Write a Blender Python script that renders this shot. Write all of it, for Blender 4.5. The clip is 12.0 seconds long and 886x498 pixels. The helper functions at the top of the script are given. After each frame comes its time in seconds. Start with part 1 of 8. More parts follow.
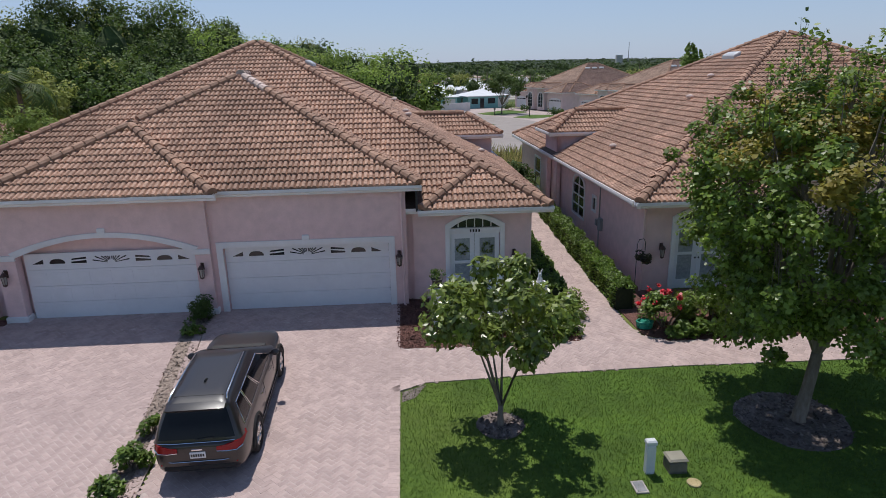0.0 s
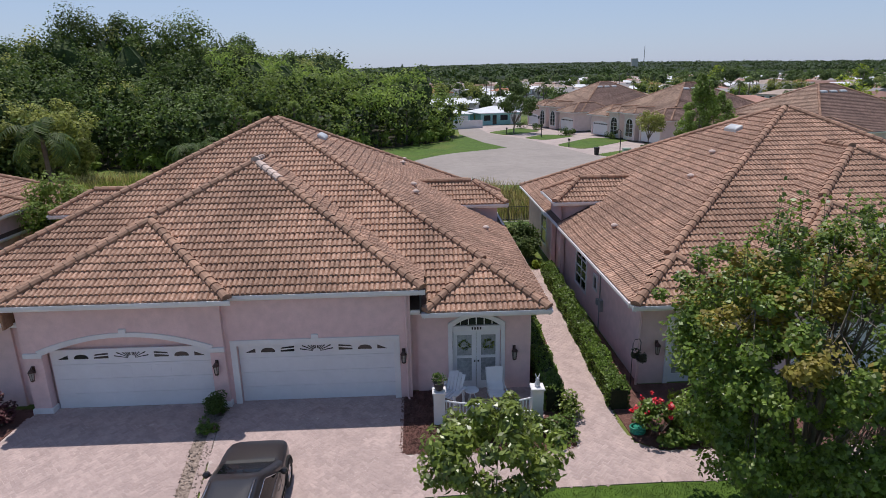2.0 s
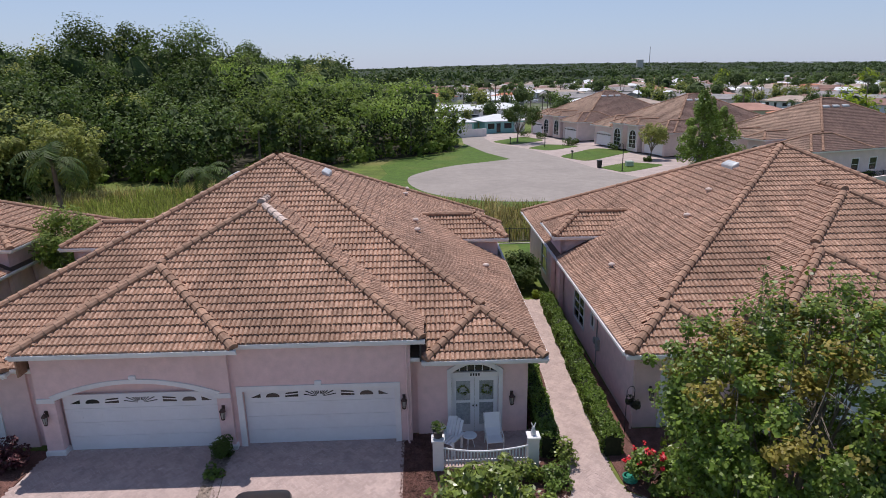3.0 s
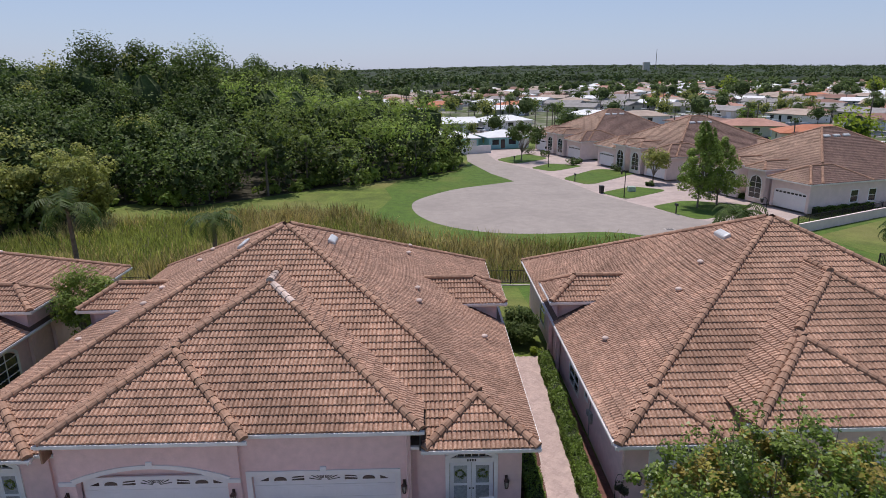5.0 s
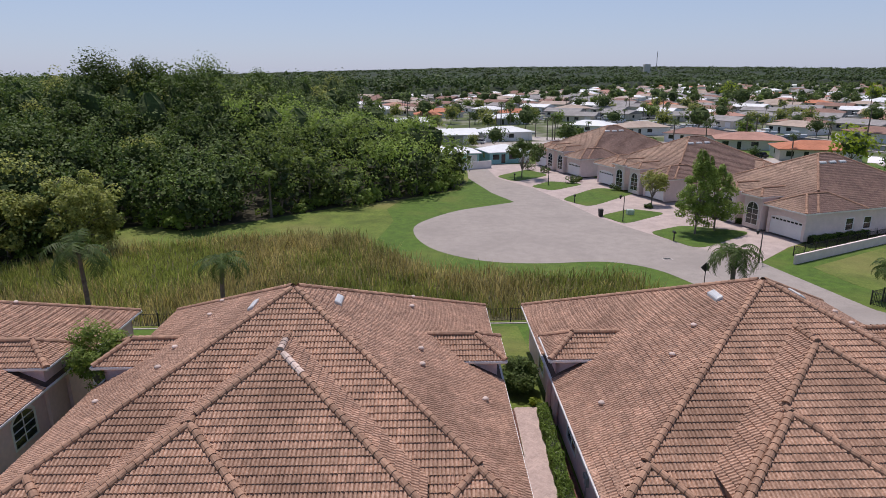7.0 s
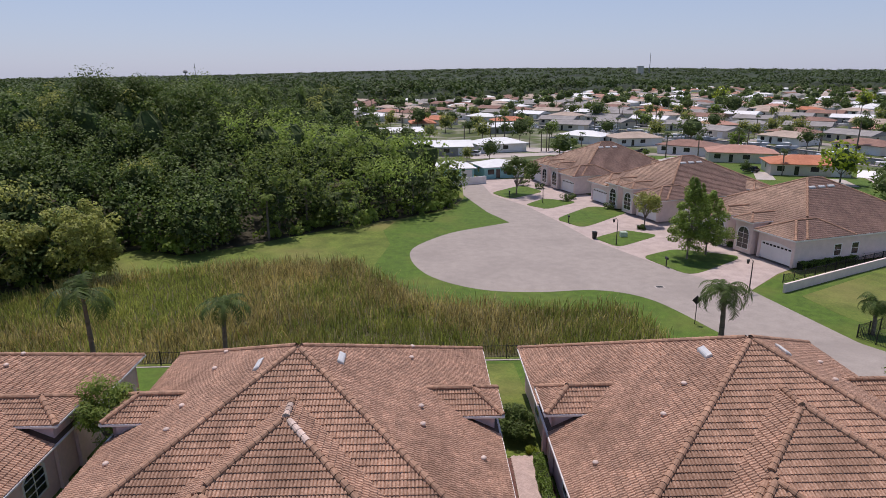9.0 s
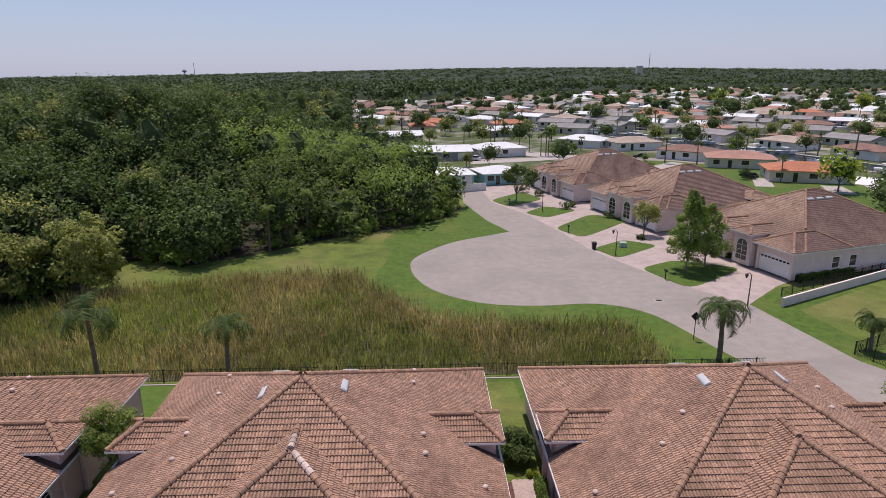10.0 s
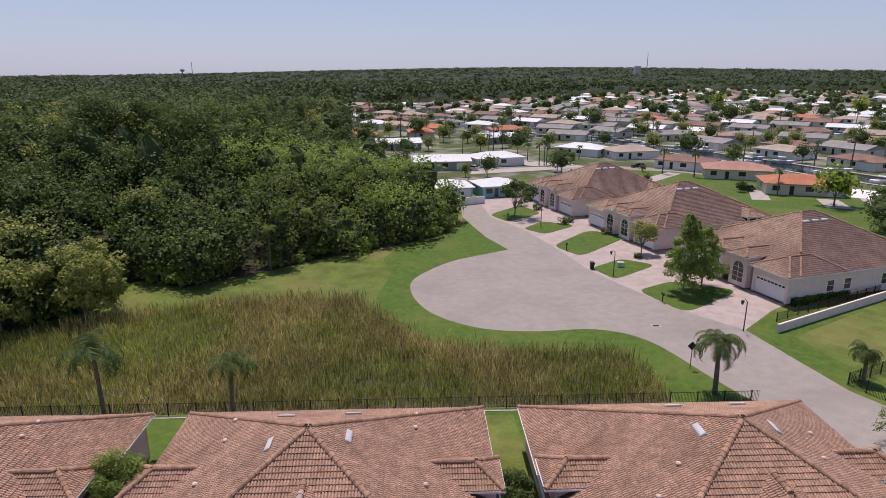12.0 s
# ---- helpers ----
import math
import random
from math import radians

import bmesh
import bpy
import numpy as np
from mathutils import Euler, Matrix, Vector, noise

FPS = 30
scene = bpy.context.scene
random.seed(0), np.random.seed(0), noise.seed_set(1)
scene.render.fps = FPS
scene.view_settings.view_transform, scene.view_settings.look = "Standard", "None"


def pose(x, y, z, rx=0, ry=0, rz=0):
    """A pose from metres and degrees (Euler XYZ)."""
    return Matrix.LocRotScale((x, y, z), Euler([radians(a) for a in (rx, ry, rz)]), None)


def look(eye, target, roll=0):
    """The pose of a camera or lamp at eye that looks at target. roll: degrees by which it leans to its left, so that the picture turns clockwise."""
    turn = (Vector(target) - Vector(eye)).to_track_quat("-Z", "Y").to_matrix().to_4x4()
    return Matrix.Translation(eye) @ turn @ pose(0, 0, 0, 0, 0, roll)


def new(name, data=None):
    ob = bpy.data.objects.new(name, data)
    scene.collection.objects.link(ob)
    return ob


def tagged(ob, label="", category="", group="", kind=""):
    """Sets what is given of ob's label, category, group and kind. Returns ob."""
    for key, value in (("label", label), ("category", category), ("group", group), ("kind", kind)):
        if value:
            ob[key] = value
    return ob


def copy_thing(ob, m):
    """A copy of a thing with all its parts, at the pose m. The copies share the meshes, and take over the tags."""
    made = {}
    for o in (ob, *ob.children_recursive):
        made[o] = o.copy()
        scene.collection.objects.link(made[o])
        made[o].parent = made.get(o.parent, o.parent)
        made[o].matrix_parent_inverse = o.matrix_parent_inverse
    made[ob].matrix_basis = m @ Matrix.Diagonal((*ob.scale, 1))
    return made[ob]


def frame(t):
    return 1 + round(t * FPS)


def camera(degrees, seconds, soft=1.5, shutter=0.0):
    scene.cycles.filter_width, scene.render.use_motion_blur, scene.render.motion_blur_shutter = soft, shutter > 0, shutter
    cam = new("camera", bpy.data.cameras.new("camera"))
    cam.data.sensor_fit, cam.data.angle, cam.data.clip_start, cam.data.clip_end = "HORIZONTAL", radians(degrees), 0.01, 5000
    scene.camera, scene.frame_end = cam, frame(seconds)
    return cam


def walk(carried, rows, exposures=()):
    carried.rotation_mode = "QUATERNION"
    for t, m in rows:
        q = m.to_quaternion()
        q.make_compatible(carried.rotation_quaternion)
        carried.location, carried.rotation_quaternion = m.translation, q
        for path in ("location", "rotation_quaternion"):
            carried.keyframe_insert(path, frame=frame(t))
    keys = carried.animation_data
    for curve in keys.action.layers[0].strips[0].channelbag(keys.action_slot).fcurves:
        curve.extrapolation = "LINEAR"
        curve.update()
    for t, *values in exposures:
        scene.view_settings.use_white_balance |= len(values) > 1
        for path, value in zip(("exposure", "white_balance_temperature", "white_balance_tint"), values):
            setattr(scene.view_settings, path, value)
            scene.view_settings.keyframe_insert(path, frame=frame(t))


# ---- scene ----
cam = camera(72.0, 12.0, soft=0.88)
METRES, EYE, TILT, LEAN, TURN = 20.0, 7.03, -16.2, 1.2, -3.7
ROWS = [
    (0.0, 0.0, 0.0, 0.0, -0.0, 0.0, 0.0),
    (0.5, 0.0043, -0.0117, 0.0374, 0.2, 0.09, -0.08),
    (1.0, 0.0075, -0.022, 0.0762, 0.49, 0.14, -0.21),
    (1.5, 0.0113, -0.0319, 0.1156, 0.87, 0.17, -0.36),
    (2.0, 0.015, -0.0424, 0.1557, 1.2, 0.17, -0.54),
    (2.5, 0.0185, -0.056, 0.1951, 1.43, 0.2, -0.66),
    (3.0, 0.0222, -0.0725, 0.2368, 1.6, 0.2, -0.78),
    (3.5, 0.0254, -0.0881, 0.2786, 1.71, 0.21, -0.91),
    (5.5, 0.0294, -0.1443, 0.4399, 2.16, 0.23, -1.36),
    (6.0, 0.0276, -0.1582, 0.4793, 2.26, 0.24, -1.46),
    (6.5, 0.0252, -0.1723, 0.5179, 2.24, 0.25, -1.5),
    (7.0, 0.0209, -0.1868, 0.5567, 2.03, 0.25, -1.48),
    (9.0, 0.0057, -0.2402, 0.7147, 1.49, 0.32, -1.38),
    (9.5, 0.001, -0.2501, 0.7559, 1.44, 0.28, -1.41),
    (10.0, -0.0036, -0.2602, 0.796, 1.41, 0.25, -1.43),
    (10.5, -0.008, -0.2702, 0.835, 1.36, 0.22, -1.45),
    (11.0, -0.0117, -0.28, 0.8712, 1.32, 0.2, -1.46),
    (11.5, -0.0151, -0.2906, 0.9101, 1.27, 0.18, -1.48),
    (12.0, -0.0185, -0.3012, 0.9489, 1.21, 0.17, -1.51),
]
walk(cam, [(t, pose(0, 0, EYE, TILT, LEAN, TURN) @ pose(METRES * x, METRES * y, METRES * z, 90 + pitch, roll, yaw)) for t, x, y, z, yaw, pitch, roll in ROWS],
     exposures=[(0.0, -0.2, 6250, 10.5), (1.2, -0.17, 6300, 11.5), (3.5, -0.08, 6400, 15.0), (6.0, -0.13, 6450, 16.0), (12.0, -0.14, 6750, 21.5)])

# ---- world, sun and exposure ----
SUN_DIR = Vector((-0.10, 0.36, 1.0)).normalized()
world = bpy.data.worlds.new("sky")
scene.world = world
world.use_nodes = True
wn = world.node_tree.nodes
sky = wn.new("ShaderNodeTexSky")
sky.sky_type = "NISHITA"
sky.sun_disc = False
sky.sun_elevation = math.asin(SUN_DIR.z)
sky.sun_rotation = math.atan2(SUN_DIR.x, SUN_DIR.y)
sky.air_density, sky.dust_density, sky.ozone_density = 1.0, 0.4, 2.0
wn["Background"].inputs["Strength"].default_value = 0.112
# pale haze that thickens towards the horizon
wl = world.node_tree.links
where = wn.new("ShaderNodeTexCoord")
split_dir = wn.new("ShaderNodeSeparateXYZ")
wl.new(where.outputs["Generated"], split_dir.inputs[0])
height = wn.new("ShaderNodeMapRange")
height.inputs["From Min"].default_value, height.inputs["From Max"].default_value = -0.02, 0.5
height.inputs["To Min"].default_value, height.inputs["To Max"].default_value = 0.70, 0.0
wl.new(split_dir.outputs["Z"], height.inputs["Value"])
haze = wn.new("ShaderNodeMix")
haze.data_type = "RGBA"
haze.inputs["B"].default_value = (3.55, 4.5, 6.75, 1)
wl.new(height.outputs[0], haze.inputs["Factor"])
wl.new(sky.outputs[0], haze.inputs["A"])
wl.new(haze.outputs["Result"], wn["Background"].inputs["Color"])
sun = new("sun", bpy.data.lights.new("sun", "SUN"))
sun.data.energy, sun.data.angle, sun.data.color = 4.1, radians(0.6), (1.0, 0.95, 0.88)
sun.matrix_world = look(SUN_DIR * 100, (0, 0, 0))


# ---- materials ----
def material(name, c1, c2, scale=6.0, rough=0.8, bump=0.15, metal=0.0, coarse=0.35, vary=0.0, island=False, stain=None,
             stain_scale=0.5, stain_amount=0.5, stretch=(1, 1, 1), spec=0.4, translucent=0.0, bump_dist=0.02):
    """Two-scale noise between two colours, with optional stains, piece-by-piece variation and fine relief."""
    m = bpy.data.materials.new(name)
    m.use_nodes = True
    n, l = m.node_tree.nodes, m.node_tree.links
    b = n["Principled BSDF"]
    b.inputs["Roughness"].default_value = rough
    b.inputs["Metallic"].default_value = metal
    b.inputs["Specular IOR Level"].default_value = spec
    co = n.new("ShaderNodeTexCoord")
    mp = n.new("ShaderNodeMapping")
    mp.inputs["Scale"].default_value = stretch
    l.new(co.outputs["Object"], mp.inputs["Vector"])
    fine = n.new("ShaderNodeTexNoise")
    fine.inputs["Scale"].default_value = scale
    fine.inputs["Detail"].default_value = 6
    fine.inputs["Roughness"].default_value = 0.65
    l.new(mp.outputs[0], fine.inputs["Vector"])
    ramp = n.new("ShaderNodeMapRange")
    ramp.inputs["From Min"].default_value, ramp.inputs["From Max"].default_value = 0.3, 0.7
    l.new(fine.outputs[0], ramp.inputs["Value"])
    mix = n.new("ShaderNodeMix")
    mix.data_type = "RGBA"
    mix.inputs["A"].default_value, mix.inputs["B"].default_value = (*c1, 1), (*c2, 1)
    l.new(ramp.outputs[0], mix.inputs["Factor"])
    col = mix.outputs["Result"]
    if coarse:
        big = n.new("ShaderNodeTexNoise")
        big.inputs["Scale"].default_value = scale * 0.12
        big.inputs["Detail"].default_value = 3
        l.new(mp.outputs[0], big.inputs["Vector"])
        r2 = n.new("ShaderNodeMapRange")
        r2.inputs["From Min"].default_value, r2.inputs["From Max"].default_value = 0.3, 0.7
        r2.inputs["To Min"].default_value, r2.inputs["To Max"].default_value = 1 - coarse, 1 + coarse * 0.6
        l.new(big.outputs[0], r2.inputs["Value"])
        mul = n.new("ShaderNodeMix")
        mul.data_type, mul.blend_type = "RGBA", "MULTIPLY"
        mul.inputs["Factor"].default_value = 1
        l.new(col, mul.inputs["A"])
        l.new(r2.outputs[0], mul.inputs["B"])
        col = mul.outputs["Result"]
    if vary:
        src = n.new("ShaderNodeNewGeometry").outputs["Random Per Island"] if island else n.new("ShaderNodeObjectInfo").outputs["Random"]
        r3 = n.new("ShaderNodeMapRange")
        r3.inputs["To Min"].default_value, r3.inputs["To Max"].default_value = 1 - vary, 1 + vary
        l.new(src, r3.inputs["Value"])
        mul = n.new("ShaderNodeMix")
        mul.data_type, mul.blend_type = "RGBA", "MULTIPLY"
        mul.inputs["Factor"].default_value = 1
        l.new(col, mul.inputs["A"])
        l.new(r3.outputs[0], mul.inputs["B"])
        col = mul.outputs["Result"]
    if stain:
        st = n.new("ShaderNodeTexNoise")
        st.inputs["Scale"].default_value = stain_scale
        st.inputs["Detail"].default_value = 5
        l.new(co.outputs["Object"], st.inputs["Vector"])
        r4 = n.new("ShaderNodeMapRange")
        r4.inputs["From Min"].default_value, r4.inputs["From Max"].default_value = 0.48, 0.68
        r4.inputs["To Max"].default_value = stain_amount
        l.new(st.outputs[0], r4.inputs["Value"])
        sm = n.new("ShaderNodeMix")
        sm.data_type = "RGBA"
        sm.inputs["B"].default_value = (*stain, 1)
        l.new(r4.outputs[0], sm.inputs["Factor"])
        l.new(col, sm.inputs["A"])
        col = sm.outputs["Result"]
    l.new(col, b.inputs["Base Color"])
    if bump:
        bp = n.new("ShaderNodeBump")
        bp.inputs["Strength"].default_value = bump
        bp.inputs["Distance"].default_value = bump_dist
        l.new(fine.outputs[0], bp.inputs["Height"])
        l.new(bp.outputs[0], b.inputs["Normal"])
    if translucent:
        tr = n.new("ShaderNodeBsdfTranslucent")
        l.new(col, tr.inputs["Color"])
        ms = n.new("ShaderNodeMixShader")
        ms.inputs[0].default_value = translucent
        l.new(b.outputs[0], ms.inputs[1])
        l.new(tr.outputs[0], ms.inputs[2])
        l.new(ms.outputs[0], n["Material Output"].inputs["Surface"])
    return m


STUCCO = material("pink_stucco", (0.78, 0.555, 0.54), (0.83, 0.61, 0.595), 30, 0.9, 0.25, coarse=0.08, stain=(0.67, 0.485, 0.47), stain_scale=0.6, stain_amount=0.3)
STUCCO_FAR = material("pale_stucco", (0.72, 0.60, 0.575), (0.78, 0.66, 0.635), 12, 0.9, 0.1, coarse=0.08)
TRIM = material("white_trim", (0.79, 0.77, 0.77), (0.84, 0.82, 0.82), 8, 0.6, 0.05, coarse=0.08)
DOOR_WHITE = material("door_white", (0.76, 0.76, 0.78), (0.80, 0.80, 0.82), 5, 0.45, 0.03, coarse=0.05)
PANE = material("dark_pane", (0.02, 0.022, 0.025), (0.03, 0.033, 0.036), 3, 0.12, 0.0, coarse=0.1, spec=0.6)
TILE = material("roof_tile", (0.24, 0.128, 0.082), (0.62, 0.395, 0.285), 9, 0.75, 0.25, coarse=0.16, vary=0.15, island=True,
                stain=(0.165, 0.092, 0.06), stain_scale=0.25, stain_amount=0.5)
TILE_PIECE = material("roof_tile_piece", (0.24, 0.128, 0.082), (0.62, 0.395, 0.285), 9, 0.75, 0.25, coarse=0.16, vary=0.15,
                stain=(0.165, 0.092, 0.06), stain_scale=0.25, stain_amount=0.5)
CAP = material("ridge_tile", (0.27, 0.145, 0.09), (0.45, 0.275, 0.19), 6, 0.75, 0.3, coarse=0.2, vary=0.2, island=True)
CAP_PALE = material("pale_new_mortar", (0.56, 0.41, 0.34), (0.74, 0.60, 0.53), 6, 0.8, 0.3, vary=0.1, island=True)
UNDER = material("roof_underlay", (0.10, 0.065, 0.05), (0.15, 0.10, 0.08), 5, 0.9, 0.1)
ROOF_DARK = material("valley_metal", (0.03, 0.03, 0.032), (0.05, 0.05, 0.05), 5, 0.7, 0.1)
PAVER = material("paver", (0.42, 0.312, 0.286), (0.52, 0.40, 0.37), 14, 0.85, 0.2, coarse=0.12, vary=0.1, island=True, stain=(0.36, 0.272, 0.25), stain_scale=0.25, stain_amount=0.4)
PAVER_PIECE = material("paver_piece", (0.42, 0.312, 0.286), (0.52, 0.40, 0.37), 14, 0.85, 0.2, coarse=0.12, vary=0.1)
SAND = material("joint_sand", (0.50, 0.41, 0.375), (0.58, 0.485, 0.44), 20, 0.95, 0.2)
LAWN = material("lawn", (0.046, 0.098, 0.008), (0.098, 0.168, 0.016), 9, 0.9, 0.5, coarse=0.28, stain=(0.16, 0.17, 0.036), stain_scale=0.14, stain_amount=0.4, bump_dist=0.05)
MEADOW = material("meadow", (0.076, 0.125, 0.016), (0.155, 0.19, 0.036), 4, 0.95, 0.5, coarse=0.3, stain=(0.24, 0.195, 0.075), stain_scale=0.07, stain_amount=0.5, bump_dist=0.06)
ASPHALT = material("pale_asphalt", (0.295, 0.258, 0.234), (0.36, 0.318, 0.29), 7, 0.95, 0.15, coarse=0.1, stain=(0.235, 0.207, 0.189), stain_scale=0.12, stain_amount=0.5)
DRIVE_FAR = material("drive_pavers", (0.40, 0.32, 0.295), (0.50, 0.41, 0.38), 6, 0.9, 0.15, coarse=0.15, stain=(0.35, 0.285, 0.26), stain_scale=0.2, stain_amount=0.4)
CONCRETE = material("concrete", (0.40, 0.355, 0.33), (0.48, 0.43, 0.40), 8, 0.9, 0.15, coarse=0.12)
MULCH = material("red_mulch", (0.10, 0.045, 0.035), (0.22, 0.11, 0.09), 22, 0.95, 0.9, coarse=0.3, vary=0.3, island=True, bump_dist=0.05)
BARK = material("bark", (0.16, 0.13, 0.10), (0.27, 0.23, 0.19), 14, 0.9, 0.6, stretch=(1, 1, 0.25))
PALM_BARK = material("palm_bark", (0.115, 0.095, 0.078), (0.21, 0.18, 0.145), 10, 0.9, 0.6, stretch=(1, 1, 3))
LEAF_A = material("glossy_leaf", (0.09, 0.145, 0.022), (0.30, 0.36, 0.065), 3, 0.33, 0.0, vary=0.5, island=True, coarse=0.2, spec=0.6, translucent=0.32)
LEAF_B = material("maple_leaf", (0.108, 0.182, 0.026), (0.28, 0.375, 0.062), 1.5, 0.42, 0.0, vary=0.5, island=True, coarse=0.25, spec=0.5, translucent=0.42)
LEAF_S = material("airy_leaf", (0.15, 0.24, 0.035), (0.30, 0.40, 0.08), 1.0, 0.55, 0.0, vary=0.4, island=True, coarse=0.25, translucent=0.4)
# darkened leaf green that stands in for the shade inside crowns
CROWN_SHADE = material("crown_shade", (0.036, 0.060, 0.015), (0.078, 0.112, 0.03), 1.2, 0.9, 0.9, coarse=0.3, bump_dist=0.3)
LEAF_TIP = material("reddish_leaf", (0.34, 0.23, 0.055), (0.44, 0.42, 0.085), 1.5, 0.5, 0.0, vary=0.4, island=True, coarse=0.2, translucent=0.45)
LEAF_H = material("hedge_leaf", (0.085, 0.145, 0.022), (0.19, 0.28, 0.045), 3, 0.45, 0.0, vary=0.4, island=True, coarse=0.2, translucent=0.3)
LEAF_F = material("forest_leaf", (0.07, 0.122, 0.022), (0.15, 0.212, 0.046), 0.3, 0.65, 0.0, vary=0.24, island=True, coarse=0.45, translucent=0.35)
# darker copy of the forest leaf, with the shading of distant woods painted in
LEAF_FAR_SHADE = material("far_shaded_leaf", (0.036, 0.070, 0.017), (0.088, 0.132, 0.034), 0.08, 0.7, 0.0, vary=0.3, island=True, coarse=0.4, translucent=0.25)
LEAF_G = material("light_green_leaf", (0.16, 0.245, 0.042), (0.32, 0.42, 0.088), 0.4, 0.65, 0.0, vary=0.25, island=True, coarse=0.4, translucent=0.48)
LEAF_O = material("olive_leaf", (0.24, 0.275, 0.065), (0.44, 0.46, 0.125), 0.5, 0.7, 0.0, vary=0.4, island=True, coarse=0.3, translucent=0.45)
LEAF_Y = material("lime_leaf", (0.24, 0.33, 0.025), (0.40, 0.48, 0.045), 0.8, 0.6, 0.0, vary=0.3, island=True, translucent=0.5)
FROND = material("palm_frond", (0.045, 0.09, 0.018), (0.115, 0.16, 0.04), 1.5, 0.6, 0.0, vary=0.35, island=True, spec=0.2, translucent=0.3)
REED = material("reed", (0.30, 0.26, 0.07), (0.74, 0.61, 0.27), 0.35, 0.85, 0.0, vary=0.6, island=True, coarse=0.4, translucent=0.35)
BLADE = material("grass_blade", (0.066, 0.122, 0.012), (0.145, 0.215, 0.028), 0.8, 0.8, 0.0, vary=0.35, island=True, translucent=0.3)
PETAL = material("red_petal", (0.55, 0.01, 0.02), (0.7, 0.03, 0.05), 8, 0.5, 0.0, vary=0.2, island=True)
BLACK_METAL = material("black_metal", (0.015, 0.015, 0.016), (0.03, 0.03, 0.03), 10, 0.5, 0.05)
WHITE_METAL = material("white_metal", (0.72, 0.73, 0.75), (0.8, 0.8, 0.82), 4, 0.4, 0.03)
SKYLIGHT = material("skylight_dome", (0.52, 0.53, 0.54), (0.60, 0.61, 0.62), 4, 0.4, 0.0, coarse=0.1, spec=0.4)
CAR_PAINT = material("brown_grey_car_paint", (0.020, 0.016, 0.016), (0.025, 0.020, 0.020), 40, 0.35, 0.0, metal=0.0, coarse=0.05, spec=0.4)
CAR_PAINT.node_tree.nodes["Principled BSDF"].inputs["Coat Weight"].default_value = 0.7
CAR_GLASS = material("tinted_glass", (0.006, 0.007, 0.009), (0.009, 0.010, 0.012), 2, 0.06, 0.0, coarse=0.0, spec=0.25)
CHROME = material("chrome", (0.75, 0.75, 0.76), (0.8, 0.8, 0.8), 3, 0.15, 0.0, metal=1.0, coarse=0.0)
TYRE = material("tyre", (0.018, 0.018, 0.019), (0.03, 0.03, 0.03), 12, 0.85, 0.1)
TAIL = material("tail_light", (0.26, 0.006, 0.010), (0.32, 0.010, 0.014), 4, 0.15, 0.0, coarse=0.0)
GREEN_PLASTIC = material("green_plastic", (0.03, 0.26, 0.17), (0.04, 0.32, 0.22), 5, 0.4, 0.0)
RING_MULCH = material("stony_mulch", (0.10, 0.075, 0.065), (0.24, 0.20, 0.18), 14, 0.95, 0.6, coarse=0.3, vary=0.6, island=True)
WATER = material("canal_water", (0.012, 0.018, 0.018), (0.02, 0.026, 0.026), 0.5, 0.12, 0.05, spec=0.2)
# colour darkened to stand in for the self-shadowing of far crowns
CANOPY = material("far_canopy_shaded", (0.010, 0.020, 0.007), (0.036, 0.056, 0.018), 0.05, 0.95, 0.6, coarse=0.5, bump_dist=2.0)
ROOF_WHITE = material("white_roof", (0.66, 0.67, 0.68), (0.76, 0.77, 0.78), 0.6, 0.6, 0.05, coarse=0.1)
ROOF_GREY = material("grey_shingle", (0.22, 0.21, 0.21), (0.34, 0.32, 0.31), 2, 0.9, 0.1, coarse=0.2)
ROOF_TAN = material("tan_shingle", (0.36, 0.28, 0.23), (0.46, 0.37, 0.31), 2, 0.9, 0.1, coarse=0.2)
ROOF_RED = material("terracotta_roof", (0.42, 0.15, 0.08), (0.52, 0.21, 0.12), 2, 0.85, 0.1, coarse=0.2)
ROOF_SALMON = material("salmon_roof", (0.36, 0.19, 0.145), (0.46, 0.26, 0.205), 2, 0.85, 0.1, coarse=0.2)
ROOF_BROWN = material("brown_roof", (0.20, 0.11, 0.09), (0.30, 0.18, 0.14), 2, 0.9, 0.1, coarse=0.2)
WALL_CREAM = material("cream_wall", (0.60, 0.55, 0.48), (0.68, 0.63, 0.55), 2, 0.9, 0.05, coarse=0.1)
WALL_GREY = material("grey_wall", (0.30, 0.29, 0.28), (0.38, 0.37, 0.36), 2, 0.9, 0.05, coarse=0.1)
WALL_TEAL = material("teal_wall", (0.25, 0.50, 0.52), (0.30, 0.56, 0.58), 2, 0.9, 0.05, coarse=0.1)


